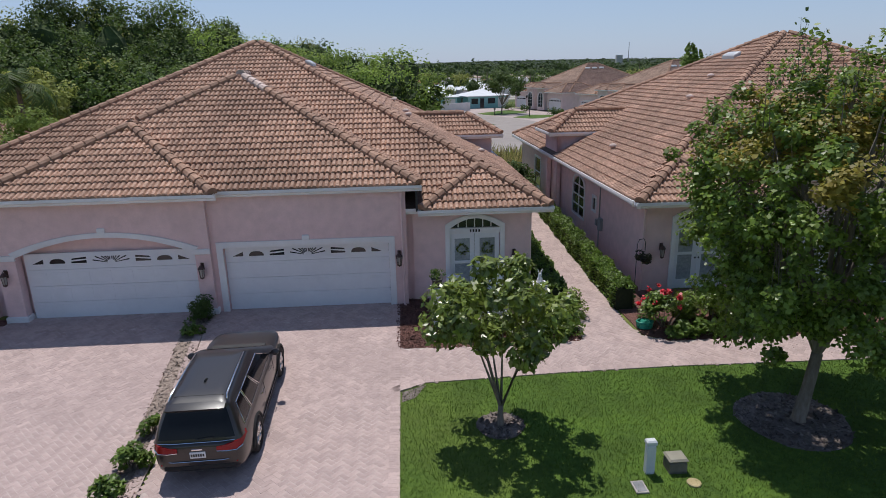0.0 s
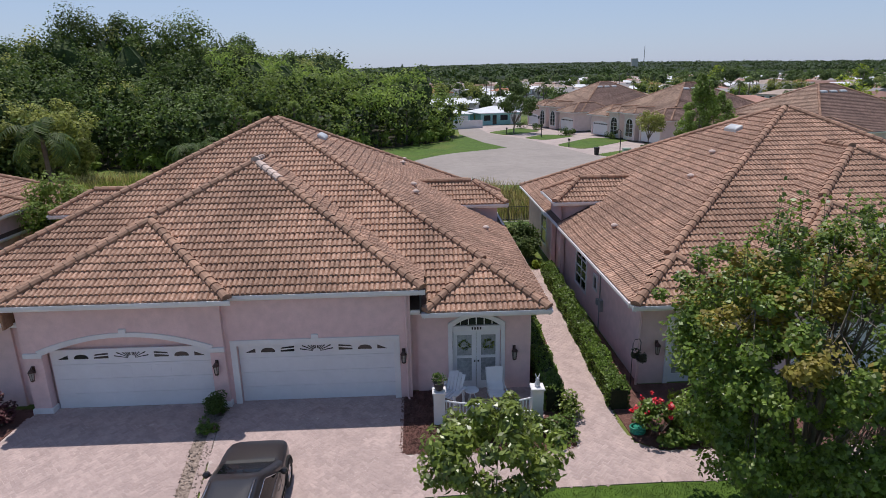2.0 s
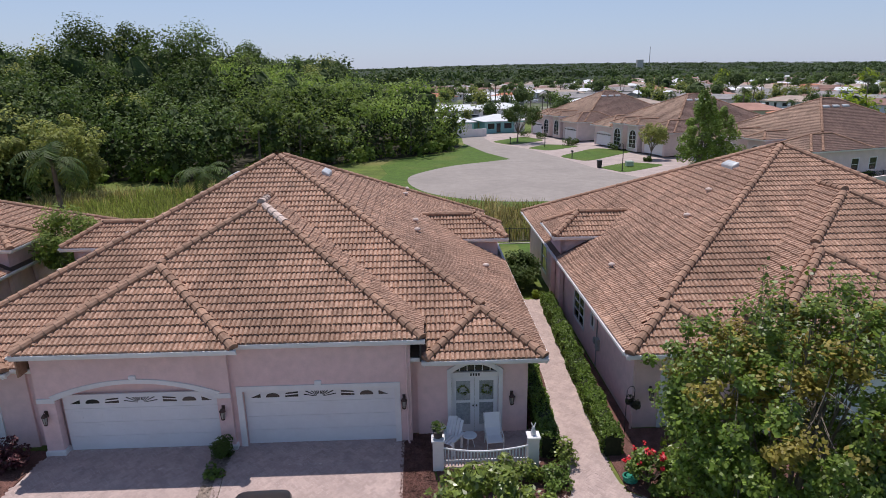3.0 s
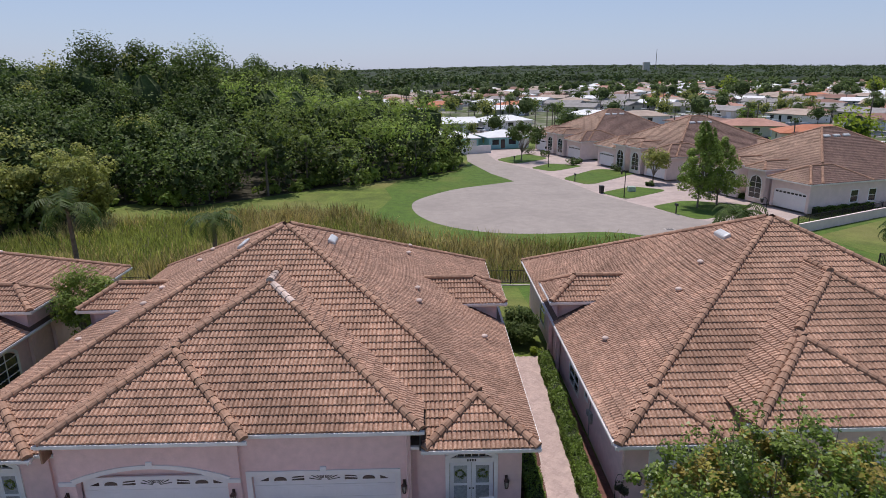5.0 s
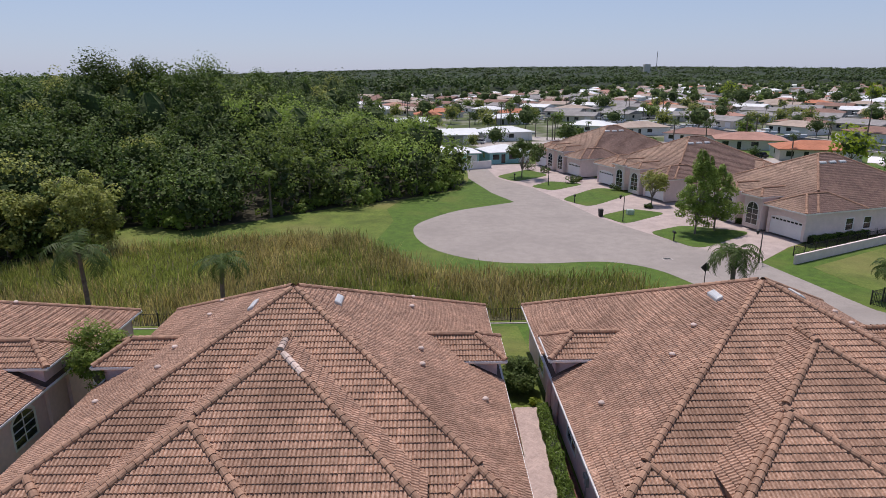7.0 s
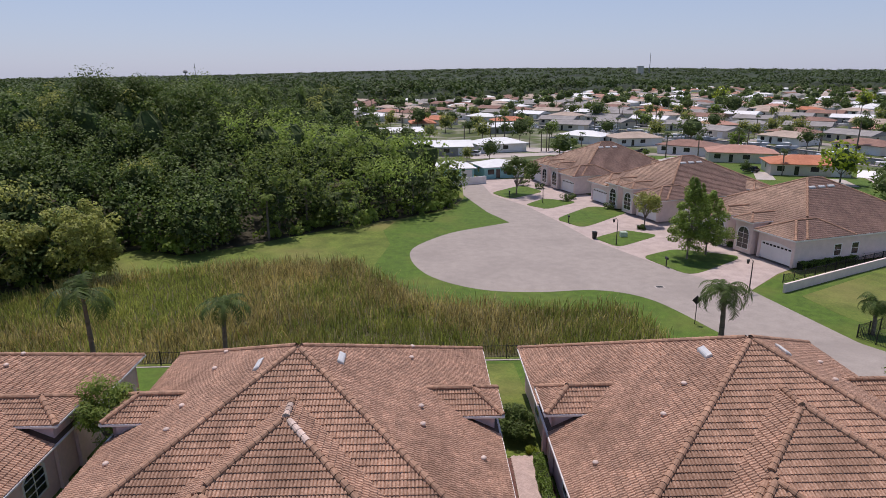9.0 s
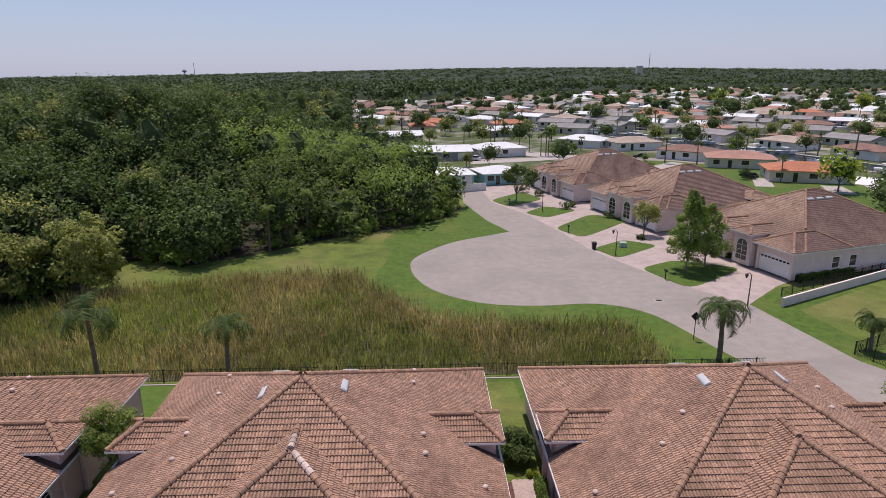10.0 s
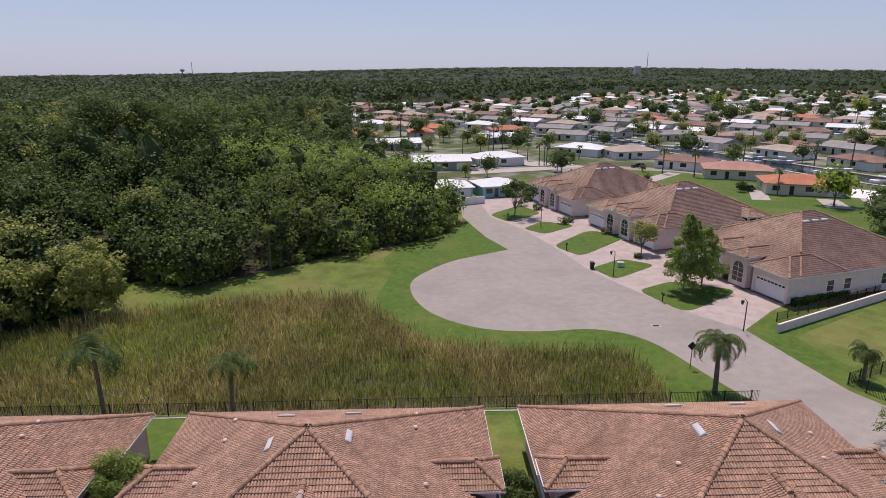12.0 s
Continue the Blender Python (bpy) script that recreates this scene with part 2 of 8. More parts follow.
# ---- mesh helpers ----
class Build:
    """Collects vertices and faces for one mesh."""

    def __init__(self):
        self.v, self.f = [], []

    def add(self, verts, faces):
        k = len(self.v)
        self.v.extend(verts)
        self.f.extend([tuple(i + k for i in face) for face in faces])
        return self

    def box(self, x0, y0, z0, x1, y1, z1, chamfer=0.0):
        if chamfer <= 0:
            return self.add([(x0, y0, z0), (x1, y0, z0), (x1, y1, z0), (x0, y1, z0), (x0, y0, z1), (x1, y0, z1), (x1, y1, z1), (x0, y1, z1)],
                            [(3, 2, 1, 0), (4, 5, 6, 7), (0, 1, 5, 4), (1, 2, 6, 5), (2, 3, 7, 6), (3, 0, 4, 7)])
        c = chamfer
        ring = lambda a, z: [(x0 + a, y0 + a, z), (x1 - a, y0 + a, z), (x1 - a, y1 - a, z), (x0 + a, y1 - a, z)]
        rings = ring(c, z0) + ring(0, z0 + c) + ring(0, z1 - c) + ring(c, z1)
        faces = [(3, 2, 1, 0), (12, 13, 14, 15)]
        for k in range(3):
            faces += [(4 * k + i, 4 * k + (i + 1) % 4, 4 * k + 4 + (i + 1) % 4, 4 * k + 4 + i) for i in range(4)]
        return self.add(rings, faces)

    def prism(self, outline, z0, z1):
        """Upright prism over an outline (counter-clockwise). z0, z1: numbers or functions of x, y."""
        n = len(outline)
        a = z0 if callable(z0) else (lambda x, y: z0)
        b = z1 if callable(z1) else (lambda x, y: z1)
        verts = [(x, y, a(x, y)) for x, y in outline] + [(x, y, b(x, y)) for x, y in outline]
        faces = [tuple(range(n))[::-1], tuple(range(n, 2 * n))] + [(i, (i + 1) % n, n + (i + 1) % n, n + i) for i in range(n)]
        return self.add(verts, faces)

    def slab(self, outline, axis, a, b):
        """Prism whose outline lies in the plane across an axis: 'y' takes (x, z), 'x' takes (y, z)."""
        n = len(outline)
        put = (lambda p, k: (p[0], k, p[1])) if axis == "y" else (lambda p, k: (k, p[0], p[1]))
        verts = [put(p, a) for p in outline] + [put(p, b) for p in outline]
        faces = [tuple(range(n)), tuple(range(n, 2 * n))[::-1]] + [(i, n + i, n + (i + 1) % n, (i + 1) % n) for i in range(n)]
        return self.add(verts, faces)

    def tube(self, path, radii, n=8, cap=True):
        """Tube along a path of points with a radius at each."""
        pts = [Vector(p) for p in path]
        base = len(self.v)
        for i, p in enumerate(pts):
            d = (pts[min(i + 1, len(pts) - 1)] - pts[max(i - 1, 0)]).normalized()
            side = d.cross(Vector((0, 0, 1)) if abs(d.z) < 0.9 else Vector((1, 0, 0))).normalized()
            up = side.cross(d)
            r = radii[i] if hasattr(radii, "__len__") else radii
            for k in range(n):
                a = 2 * math.pi * k / n
                q = p + side * (r * math.cos(a)) + up * (r * math.sin(a))
                self.v.append(tuple(q))
        for i in range(len(pts) - 1):
            for k in range(n):
                self.f.append((base + i * n + k, base + i * n + (k + 1) % n, base + (i + 1) * n + (k + 1) % n, base + (i + 1) * n + k))
        if cap:
            self.f.append(tuple(base + k for k in range(n))[::-1])
            self.f.append(tuple(base + (len(pts) - 1) * n + k for k in range(n)))
        return self

    def lathe(self, profile, centre, n=16):
        """Turned shape: (radius, height) pairs round an upright axis."""
        base = len(self.v)
        for r, z in profile:
            for k in range(n):
                a = 2 * math.pi * k / n
                self.v.append((centre[0] + r * math.cos(a), centre[1] + r * math.sin(a), centre[2] + z))
        for i in range(len(profile) - 1):
            for k in range(n):
                self.f.append((base + i * n + k, base + i * n + (k + 1) % n, base + (i + 1) * n + (k + 1) % n, base + (i + 1) * n + k))
        self.f.append(tuple(base + k for k in range(n))[::-1])
        self.f.append(tuple(base + (len(profile) - 1) * n + k for k in range(n)))
        return self

    def mesh(self, name, mat, smooth=False, weld=False):
        me = bpy.data.meshes.new(name)
        me.from_pydata(self.v, [], self.f)
        me.materials.append(mat)
        if weld:
            bm = bmesh.new()
            bm.from_mesh(me)
            bmesh.ops.remove_doubles(bm, verts=bm.verts, dist=0.0005)
            bm.to_mesh(me)
            bm.free()
        if smooth:
            me.polygons.foreach_set("use_smooth", [True] * len(me.polygons))
        me.update()
        return me


def part(name, build, mat, parent=None, label="", smooth=False, kind="", weld=False):
    """One mesh object, under a thing or a part when a parent is given."""
    data = build if isinstance(build, bpy.types.Mesh) else build.mesh(name, mat, smooth, weld)
    ob = new(name, data)
    if parent is not None:
        ob.parent = parent
    return tagged(ob, label=label, kind=kind)


def thing(name, label, category, m=None, group="", kind=""):
    """An empty at a thing's base, to carry its parts."""
    ob = new(name)
    ob.empty_display_size = 0.2
    if m is not None:
        ob.matrix_basis = m
    return tagged(ob, label=label, category=category, group=group, kind=kind)


def quads_mesh(name, corners, mat, normals_up=None):
    """One mesh from an array of quads, shape (n, 4, 3)."""
    n = len(corners)
    me = bpy.data.meshes.new(name)
    me.vertices.add(4 * n)
    me.vertices.foreach_set("co", np.asarray(corners, dtype=np.float32).reshape(-1))
    me.loops.add(4 * n)
    me.loops.foreach_set("vertex_index", np.arange(4 * n, dtype=np.int32))
    me.polygons.add(n)
    me.polygons.foreach_set("loop_start", np.arange(0, 4 * n, 4, dtype=np.int32))
    me.materials.append(mat)
    me.update(calc_edges=True)
    return me


def leaf_quads(points, size, rng, up=0.5, aspect=0.6, centre=None, facing=None, loose=0.55):
    """Leaf blades, kite-shaped, at the points; they lean upwards and outwards."""
    n = len(points)
    nor = rng.normal(size=(n, 3))
    nor[:, 2] = np.abs(nor[:, 2]) + up
    if facing is not None:
        nor = nor * loose + facing * 1.1
    elif centre is not None:
        out = points - centre
        out /= np.linalg.norm(out, axis=1, keepdims=True) + 1e-6
        nor += out * 1.0
    nor /= np.linalg.norm(nor, axis=1, keepdims=True)
    t = np.cross(nor, rng.normal(size=(n, 3)))
    t /= np.linalg.norm(t, axis=1, keepdims=True) + 1e-9
    b = np.cross(nor, t)
    s = (size * rng.uniform(0.6, 1.3, n))[:, None]
    q = np.empty((n, 4, 3))
    q[:, 0] = points - t * s
    q[:, 1] = points + b * s * aspect - nor * s * 0.15
    q[:, 2] = points + t * s
    q[:, 3] = points - b * s * aspect - nor * s * 0.15
    return q


def shade_core(build, centre, radii, rnd, rows=5, cols=8):
    """A lumpy mass inside a crown, coloured dark to stand in for the shade there."""
    base = len(build.v)
    for i in range(rows):
        th = math.pi * (i + 0.5) / rows
        for j in range(cols):
            ph = 2 * math.pi * (j + 0.5 * (i % 2)) / cols
            k = rnd.uniform(0.8, 1.1)
            build.v.append((centre[0] + radii[0] * k * math.sin(th) * math.cos(ph), centre[1] + radii[1] * k * math.sin(th) * math.sin(ph), centre[2] + radii[2] * k * math.cos(th)))
    for i in range(rows - 1):
        for j in range(cols):
            build.f.append((base + i * cols + j, base + (i + 1) * cols + j, base + (i + 1) * cols + (j + 1) % cols, base + i * cols + (j + 1) % cols))
    build.f.append(tuple(base + j for j in range(cols)))
    build.f.append(tuple(base + (rows - 1) * cols + j for j in range(cols))[::-1])


def inside(poly, x, y):
    """Which of the points lie inside an outline."""
    x, y = np.asarray(x, float), np.asarray(y, float)
    hit = np.zeros(x.shape, bool)
    k = len(poly)
    for i in range(k):
        (xa, ya), (xb, yb) = poly[i], poly[(i + 1) % k]
        if ya == yb:
            continue
        cross = ((ya > y) != (yb > y)) & (x < (xb - xa) * (y - ya) / (yb - ya) + xa)
        hit ^= cross
    return hit


# ---- the ground ----
FRONT, BACK = -0.43, -1.1


def gz(x, y):
    """Height of the ground: level at the houses, falling to the front lawn and to the marsh and road behind."""
    if y < 17:
        return -0.03 + (FRONT + 0.03) * min(1.0, (17 - y) / 5)
    if y > 38:
        return -0.03 + (BACK + 0.03) * min(1.0, (y - 38) / 10)
    return -0.03


def sheet(name, outline, lift, mat, label, thick=0.12, category="", kind="structure"):
    """A flat patch on the ground, cut where the ground bends so that it lies on it."""
    b = Build()
    cuts = [-1e5, 12, 17, 38, 48, 1e5]
    for lo, hi in zip(cuts, cuts[1:]):
        poly = outline
        for edge, keep in ((lo, 1), (hi, -1)):
            out = []
            for i in range(len(poly)):
                p, q = poly[i], poly[(i + 1) % len(poly)]
                pin, qin = (p[1] - edge) * keep >= 0, (q[1] - edge) * keep >= 0
                if pin:
                    out.append(p)
                if pin != qin:
                    k = (edge - p[1]) / (q[1] - p[1])
                    out.append((p[0] + k * (q[0] - p[0]), edge))
            poly = out
            if not poly:
                break
        if len(poly) > 2:
            b.prism(poly, lambda x, y: gz(x, y) + lift - thick, lambda x, y: gz(x, y) + lift)
    ob = part(name, b, mat)
    return tagged(ob, label=label, category=category or name, kind=kind)


gb = Build()
gx = [-4800, -2000, -800, -300, -120, -60, -30, 0, 30, 60, 120, 300, 800, 2000, 4800]
gy = [-1500, -300, -60, 0, 12, 17, 38, 48, 80, 150, 300, 800, 2000, 4900]
gb.add([(x, y, gz(x, y)) for y in gy for x in gx],
       [(j * len(gx) + i, j * len(gx) + i + 1, (j + 1) * len(gx) + i + 1, (j + 1) * len(gx) + i) for j in range(len(gy) - 1) for i in range(len(gx) - 1)])
tagged(part("ground", gb, MEADOW), label="rough yellow-green meadow grass", category="ground", kind="structure")

FRONT_LAWN = [(-0.35, 13.1), (0.3, 13.45), (3.8, 13.6), (6.6, 13.65), (14.0, 13.5), (14.0, 2.0), (-0.35, 2.0)]
sheet("lawn", FRONT_LAWN, 0.02, LAWN, "mown green front lawn with tree shade", category="lawn")
ROAD = [(9.1, 138), (8.4, 120.5), (11.5, 104.6), (14.4, 96.4), (9.5, 93.4), (4.75, 90.2), (0.9, 85.5), (-1.3, 81.2), (-1.5, 77), (-0.5, 72.4), (1.5, 68.4),
        (4.75, 65.2), (8.5, 63.4), (13.5, 62.9), (18.9, 63.3), (22.4, 62.1), (24.8, 59.6), (26.3, 55.9), (27.7, 51.2), (29.6, 46.0), (31.5, 40), (36, 25), (46, 25),
        (42.5, 40), (40.1, 45.1), (39.1, 48.6), (37.9, 55.4), (36.7, 62.3), (32.3, 68.1), (29.1, 74.6), (25, 84.5), (22.5, 96.8), (19.4, 109.2), (14.2, 120.2), (13.1, 138)]


def curved(pts, i0, i1):
    """The outline with its stretch i0..i1 rounded into a smooth curve."""
    out = list(pts[:i0])
    for i in range(i0, i1):
        a, b, c, d = pts[i - 1], pts[i], pts[i + 1], pts[i + 2]
        for k in range(5):
            s = k / 5
            out.append(tuple(0.5 * (2 * b[j] + (c[j] - a[j]) * s + (2 * a[j] - 5 * b[j] + 4 * c[j] - d[j]) * s * s + (3 * b[j] - a[j] - 3 * c[j] + d[j]) * s ** 3) for j in (0, 1)))
    return out + list(pts[i1:])


sheet("road", curved(ROAD, 4, 18), 0.03, ASPHALT, "pale worn asphalt cul-de-sac and road", category="road")
VERGE = [(8.6, 121), (11.5, 104.6), (14.4, 96.4), (9.5, 93.4), (4.75, 90.2), (0.9, 85.5), (-1.3, 81.2), (-1.5, 77), (-0.5, 72.4), (1.5, 68.4),
         (4.75, 65.2), (8.5, 63.4), (13.5, 62.9), (18.9, 63.3), (22.4, 62.1), (24.8, 59.6), (26.3, 55.9), (27.7, 51.2), (29.6, 46.0),
         (22.5, 46.5), (22.5, 52), (20.5, 57), (14.9, 58.2), (6, 58.6), (0.8, 61), (-3.2, 66.5), (-6, 74), (-4.5, 84), (-6, 92), (-4.3, 98), (5.5, 107), (8, 116)]
sheet("roadside_lawn", curved(VERGE, 3, 17), 0.02, LAWN, "lush green mown verge round the cul-de-sac", category="lawn")
EAST = [(36.7, 62.3), (37.9, 55.4), (39.1, 48.6), (40.1, 45.1), (42.5, 40), (46, 25), (140, 25), (140, 90), (58, 68), (43.3, 68)]
sheet("side_lawn", EAST, 0.02, LAWN, "open green lawn beside the road", category="lawn")
sheet("dry_lawn", [(41.2, 60.3), (41.8, 55.0), (44.2, 47.5), (49.0, 38.0), (120, 38.0), (120, 88), (62.5, 72.0)], 0.03, MEADOW, "drier yellowish lawn below the garden wall", category="lawn")
PLOT = [(14.2, 120.2), (19.4, 109.2), (22.5, 96.8), (25, 84.5), (29.1, 74.6), (32.3, 68.1), (36.7, 62.3), (43, 68), (46, 70), (48, 75), (27, 140), (13, 140)]
sheet("driveways", PLOT, 0.025, DRIVE_FAR, "pale pinkish driveways of the houses across the road", category="driveway")
ISLANDS = [[(14.6, 122.8), (21.8, 130.9), (24.8, 123.4), (17.3, 116.6)], [(19.6, 110.5), (23.9, 115.8), (29.2, 112.3), (22.6, 106.6)],
           [(22.9, 98.6), (30.8, 107.9), (37, 104.3), (25.8, 92.7)], [(25.8, 85.8), (31.3, 90), (35.2, 86.8), (27.7, 81)], [(29.5, 75.7), (35, 79), (42, 75.2), (32.4, 68.2)]]
for isl in ISLANDS:
    cx, cy = sum(p[0] for p in isl) / 4, sum(p[1] for p in isl) / 4
    rounded = []
    isl = [(cx + (x - cx) * 1.1, cy + (y - cy) * 1.1) for x, y in isl]
    for i in range(4):
        a, b, c = isl[i - 1], isl[i], isl[(i + 1) % 4]
        for k in range(5):
            s = k / 4
            u, w = 0.22 * (1 - s) ** 2, 0.22 * s ** 2
            rounded.append((b[0] + u * (a[0] - b[0]) + w * (c[0] - b[0]), b[1] + u * (a[1] - b[1]) + w * (c[1] - b[1])))
    rounded = rounded if sum(rounded[i - 1][0] * rounded[i][1] - rounded[i][0] * rounded[i - 1][1] for i in range(len(rounded))) > 0 else rounded[::-1]
    sheet("lawn_island", rounded, 0.05, LAWN, "small green lawn between two driveways", category="lawn")
sheet("back_lawn", [(-50, 38.5), (31, 38.5), (29.5, 45.6), (-50, 45.6)], 0.02, LAWN, "narrow green lawn behind the houses", category="lawn")
sheet("side_yard", [(3.9, 31.2), (7.6, 31.2), (7.6, 45.0), (3.9, 45.0)], 0.024, MEADOW, "patchy strip of grass between two houses", category="lawn")


# ---- hip roofs with barrel tiles ----
class Hip:
    """A rectangular hip roof: eave rectangle, eave height and pitch."""

    def __init__(self, x0, y0, x1, y1, z, p):
        self.x0, self.y0, self.x1, self.y1, self.z, self.p = x0, y0, x1, y1, z, p

    def height(self, x, y):
        d = min(x - self.x0, self.x1 - x, y - self.y0, self.y1 - y)
        return self.z + self.p * d if d >= 0 else -1e9

    def ridge(self):
        w, h = self.x1 - self.x0, self.y1 - self.y0
        k = min(w, h) / 2
        top = self.z + self.p * k
        if w >= h:
            return (self.x0 + k, (self.y0 + self.y1) / 2, top), (self.x1 - k, (self.y0 + self.y1) / 2, top)
        return ((self.x0 + self.x1) / 2, self.y0 + k, top), ((self.x0 + self.x1) / 2, self.y1 - k, top)

    def planes(self):
        """Each slope: eave start, eave direction, inward direction, eave length, run."""
        w, h = self.x1 - self.x0, self.y1 - self.y0
        k = min(w, h) / 2
        return [((self.x0, self.y0), (1, 0), (0, 1), w, k), ((self.x1, self.y0), (0, 1), (-1, 0), h, k),
                ((self.x1, self.y1), (-1, 0), (0, -1), w, k), ((self.x0, self.y1), (0, -1), (1, 0), h, k)]

    def lines(self):
        """Hip and ridge lines, from below upwards."""
        a, b = self.ridge()
        c = [(self.x0, self.y0, self.z), (self.x1, self.y0, self.z), (self.x1, self.y1, self.z), (self.x0, self.y1, self.z)]
        near = lambda p: a if (p[0] - a[0]) ** 2 + (p[1] - a[1]) ** 2 <= (p[0] - b[0]) ** 2 + (p[1] - b[1]) ** 2 else b
        return [(p, near(p)) for p in c] + [(a, b)]

    def shell(self, build, drop=0.0):
        a, b = self.ridge()
        w, h = self.x1 - self.x0, self.y1 - self.y0
        z = self.z - drop
        v = [(self.x0, self.y0, z), (self.x1, self.y0, z), (self.x1, self.y1, z), (self.x0, self.y1, z), (a[0], a[1], a[2] - drop), (b[0], b[1], b[2] - drop)]
        if w >= h:
            f = [(0, 1, 5, 4), (1, 2, 5), (2, 3, 4, 5), (3, 0, 4), (3, 2, 1, 0)]
        else:
            f = [(0, 1, 4), (1, 2, 5, 4), (2, 3, 5), (3, 0, 4, 5), (3, 2, 1, 0)]
        build.add(v, f)


def top_at(hips, skip, x, y):
    return max([h.height(x, y) for h in hips if h is not skip] or [-1e9])


COURSE, TILE_W = 0.35, 0.33
WAVE = [(0.0, -0.018), (0.13, 0.050), (0.37, 0.060), (0.5, 0.004), (0.63, 0.060), (0.87, 0.050), (1.0, -0.018)]


def tile_shape(p0, u, s, n, ua, sa, lo, hi, wave=WAVE, long=COURSE + 0.02):
    """Vertices of one tile: two barrels wide, its lower edge lifted over the course below."""
    verts = []
    for row, (ds, lift) in enumerate(((0.0, -0.012), (0.0, 0.052), (long, 0.004))):
        for fu, fh in wave:
            a = min(max(ua + fu * TILE_W, lo), hi)
            h = lift + (fh if row else 0.0)
            verts.append(tuple(p0[k] + u[k] * a + s[k] * (sa + ds) + n[k] * h for k in range(3)))
    return verts


def tile_faces(k):
    return [(r * k + i, r * k + i + 1, (r + 1) * k + i + 1, (r + 1) * k + i) for r in range(2) for i in range(k - 1)]


TILE_FACES = tile_faces(len(WAVE))


def o_parallel(a, b, x, y, side):
    """Whether the roof a lies in the same slope as the given side of b at that place."""
    i = b.planes()[side][2]
    e = 0.05
    return abs(a.height(x + i[0] * e, y + i[1] * e) - a.height(x, y) - b.p * e) < 0.006


def roof_tiles(hips, jitter=0.006, seed=1, wave=WAVE):
    """All the tiles of a roof, as lists of vertices with the plan place of each."""
    rnd = random.Random(seed)
    out = []
    for hip_no, hip in enumerate(hips):
        q = math.sqrt(1 + hip.p ** 2)
        for side, ((px, py), (ux, uy), (ix, iy), length, run) in enumerate(hip.planes()):
            u, s = (ux, uy, 0.0), (ix / q, iy / q, hip.p / q)
            n = (-ix * hip.p / q, -iy * hip.p / q, 1 / q)
            slope = run * q
            for r in range(int(slope / COURSE) + 1):
                sa = r * COURSE - 0.03
                if slope - sa < 0.07:
                    continue
                inset = (sa + COURSE * 0.5) / q
                lo, hi = max(inset, 0) - 0.02, length - max(inset, 0) + 0.02
                if hi - lo < 0.1:
                    continue
                shift = rnd.uniform(-0.012, 0.012)
                for c in range(int(length / TILE_W) + 1):
                    ua = c * TILE_W + shift
                    if ua + TILE_W < lo or ua > hi:
                        continue
                    um = min(max(ua + TILE_W / 2, lo + 0.02), hi - 0.02)
                    x, y = px + ux * um + ix * inset, py + uy * um + iy * inset
                    z = hip.z + hip.p * inset
                    over = [(k, o.height(x, y) - z) for k, o in enumerate(hips) if o is not hip]
                    if any(d > 0.13 or (abs(d) < 0.03 and k < hip_no and o_parallel(hips[k], hip, x, y, side)) for k, d in over):
                        continue
                    k = rnd.uniform(-jitter, jitter)
                    p0 = (px + n[0] * k, py + n[1] * k, hip.z + n[2] * k)
                    out.append((hip_no, side, r, x, y, tile_shape(p0, u, s, n, ua, sa, lo, hi, wave, min(COURSE + 0.02, slope - sa))))
    return out


def cap_pieces(hips, seed=2):
    """Barrel caps along the hips and ridges that stand clear of the other roofs."""
    rnd = random.Random(seed)
    out, laid = [], []
    for hip in sorted(hips, key=lambda h: h.y0):
        for a, b in hip.lines():
            a, b = Vector(a), Vector(b)
            d = b - a
            if d.length < 0.3:
                continue
            n = max(1, int(d.length / 0.36))
            d.normalize()
            side = d.cross(Vector((0, 0, 1))).normalized()
            up = side.cross(d)
            for i in range(n):
                p = a + d * (i * 0.36)
                mid = p + d * 0.2
                if top_at(hips, hip, mid.x, mid.y) > mid.z + 0.02 or any(h is not hip and (q - mid).length < 0.36 for h, q in laid):
                    continue
                laid.append((hip, mid))
                verts = []
                for ds, rad in ((0.0, 0.150), (0.0, 0.180), (0.42, 0.140)):
                    for k in range(7):
                        t = math.pi * (k / 6 * 1.2 - 0.1)
                        w = Vector((0, 0, 0.0)) + side * (rad * math.cos(t)) + up * (rad * 0.85 * math.sin(t) + 0.055 + rnd.uniform(-0.004, 0.004))
                        verts.append(tuple(p + d * ds + w))
                faces = [(r * 7 + k, r * 7 + k + 1, (r + 1) * 7 + k + 1, (r + 1) * 7 + k) for r in range(2) for k in range(6)] + [tuple(range(7))]
                out.append((mid, verts, faces))
    return out


def fascia(build, hip, deep=0.2, sides=(0, 1, 2, 3)):
    """White board and gutter round the eaves."""
    for (px, py), (ux, uy), (ix, iy), length, run in [hip.planes()[k] for k in sides]:
        prof = [(0.0, -deep), (0.0, -0.03), (-0.11, -0.015), (-0.12, -0.10), (-0.03, -0.13), (-0.025, -deep)]
        v = []
        for end in (-0.1, length + 0.1):
            for o, h in prof:
                v.append((px + ux * end + ix * o, py + uy * end + iy * o, hip.z + h + 0.02))
        k = len(prof)
        build.add(v, [(i, (i + 1) % k, k + (i + 1) % k, k + i) for i in range(k)] + [tuple(range(k))[::-1], tuple(range(k, 2 * k))])


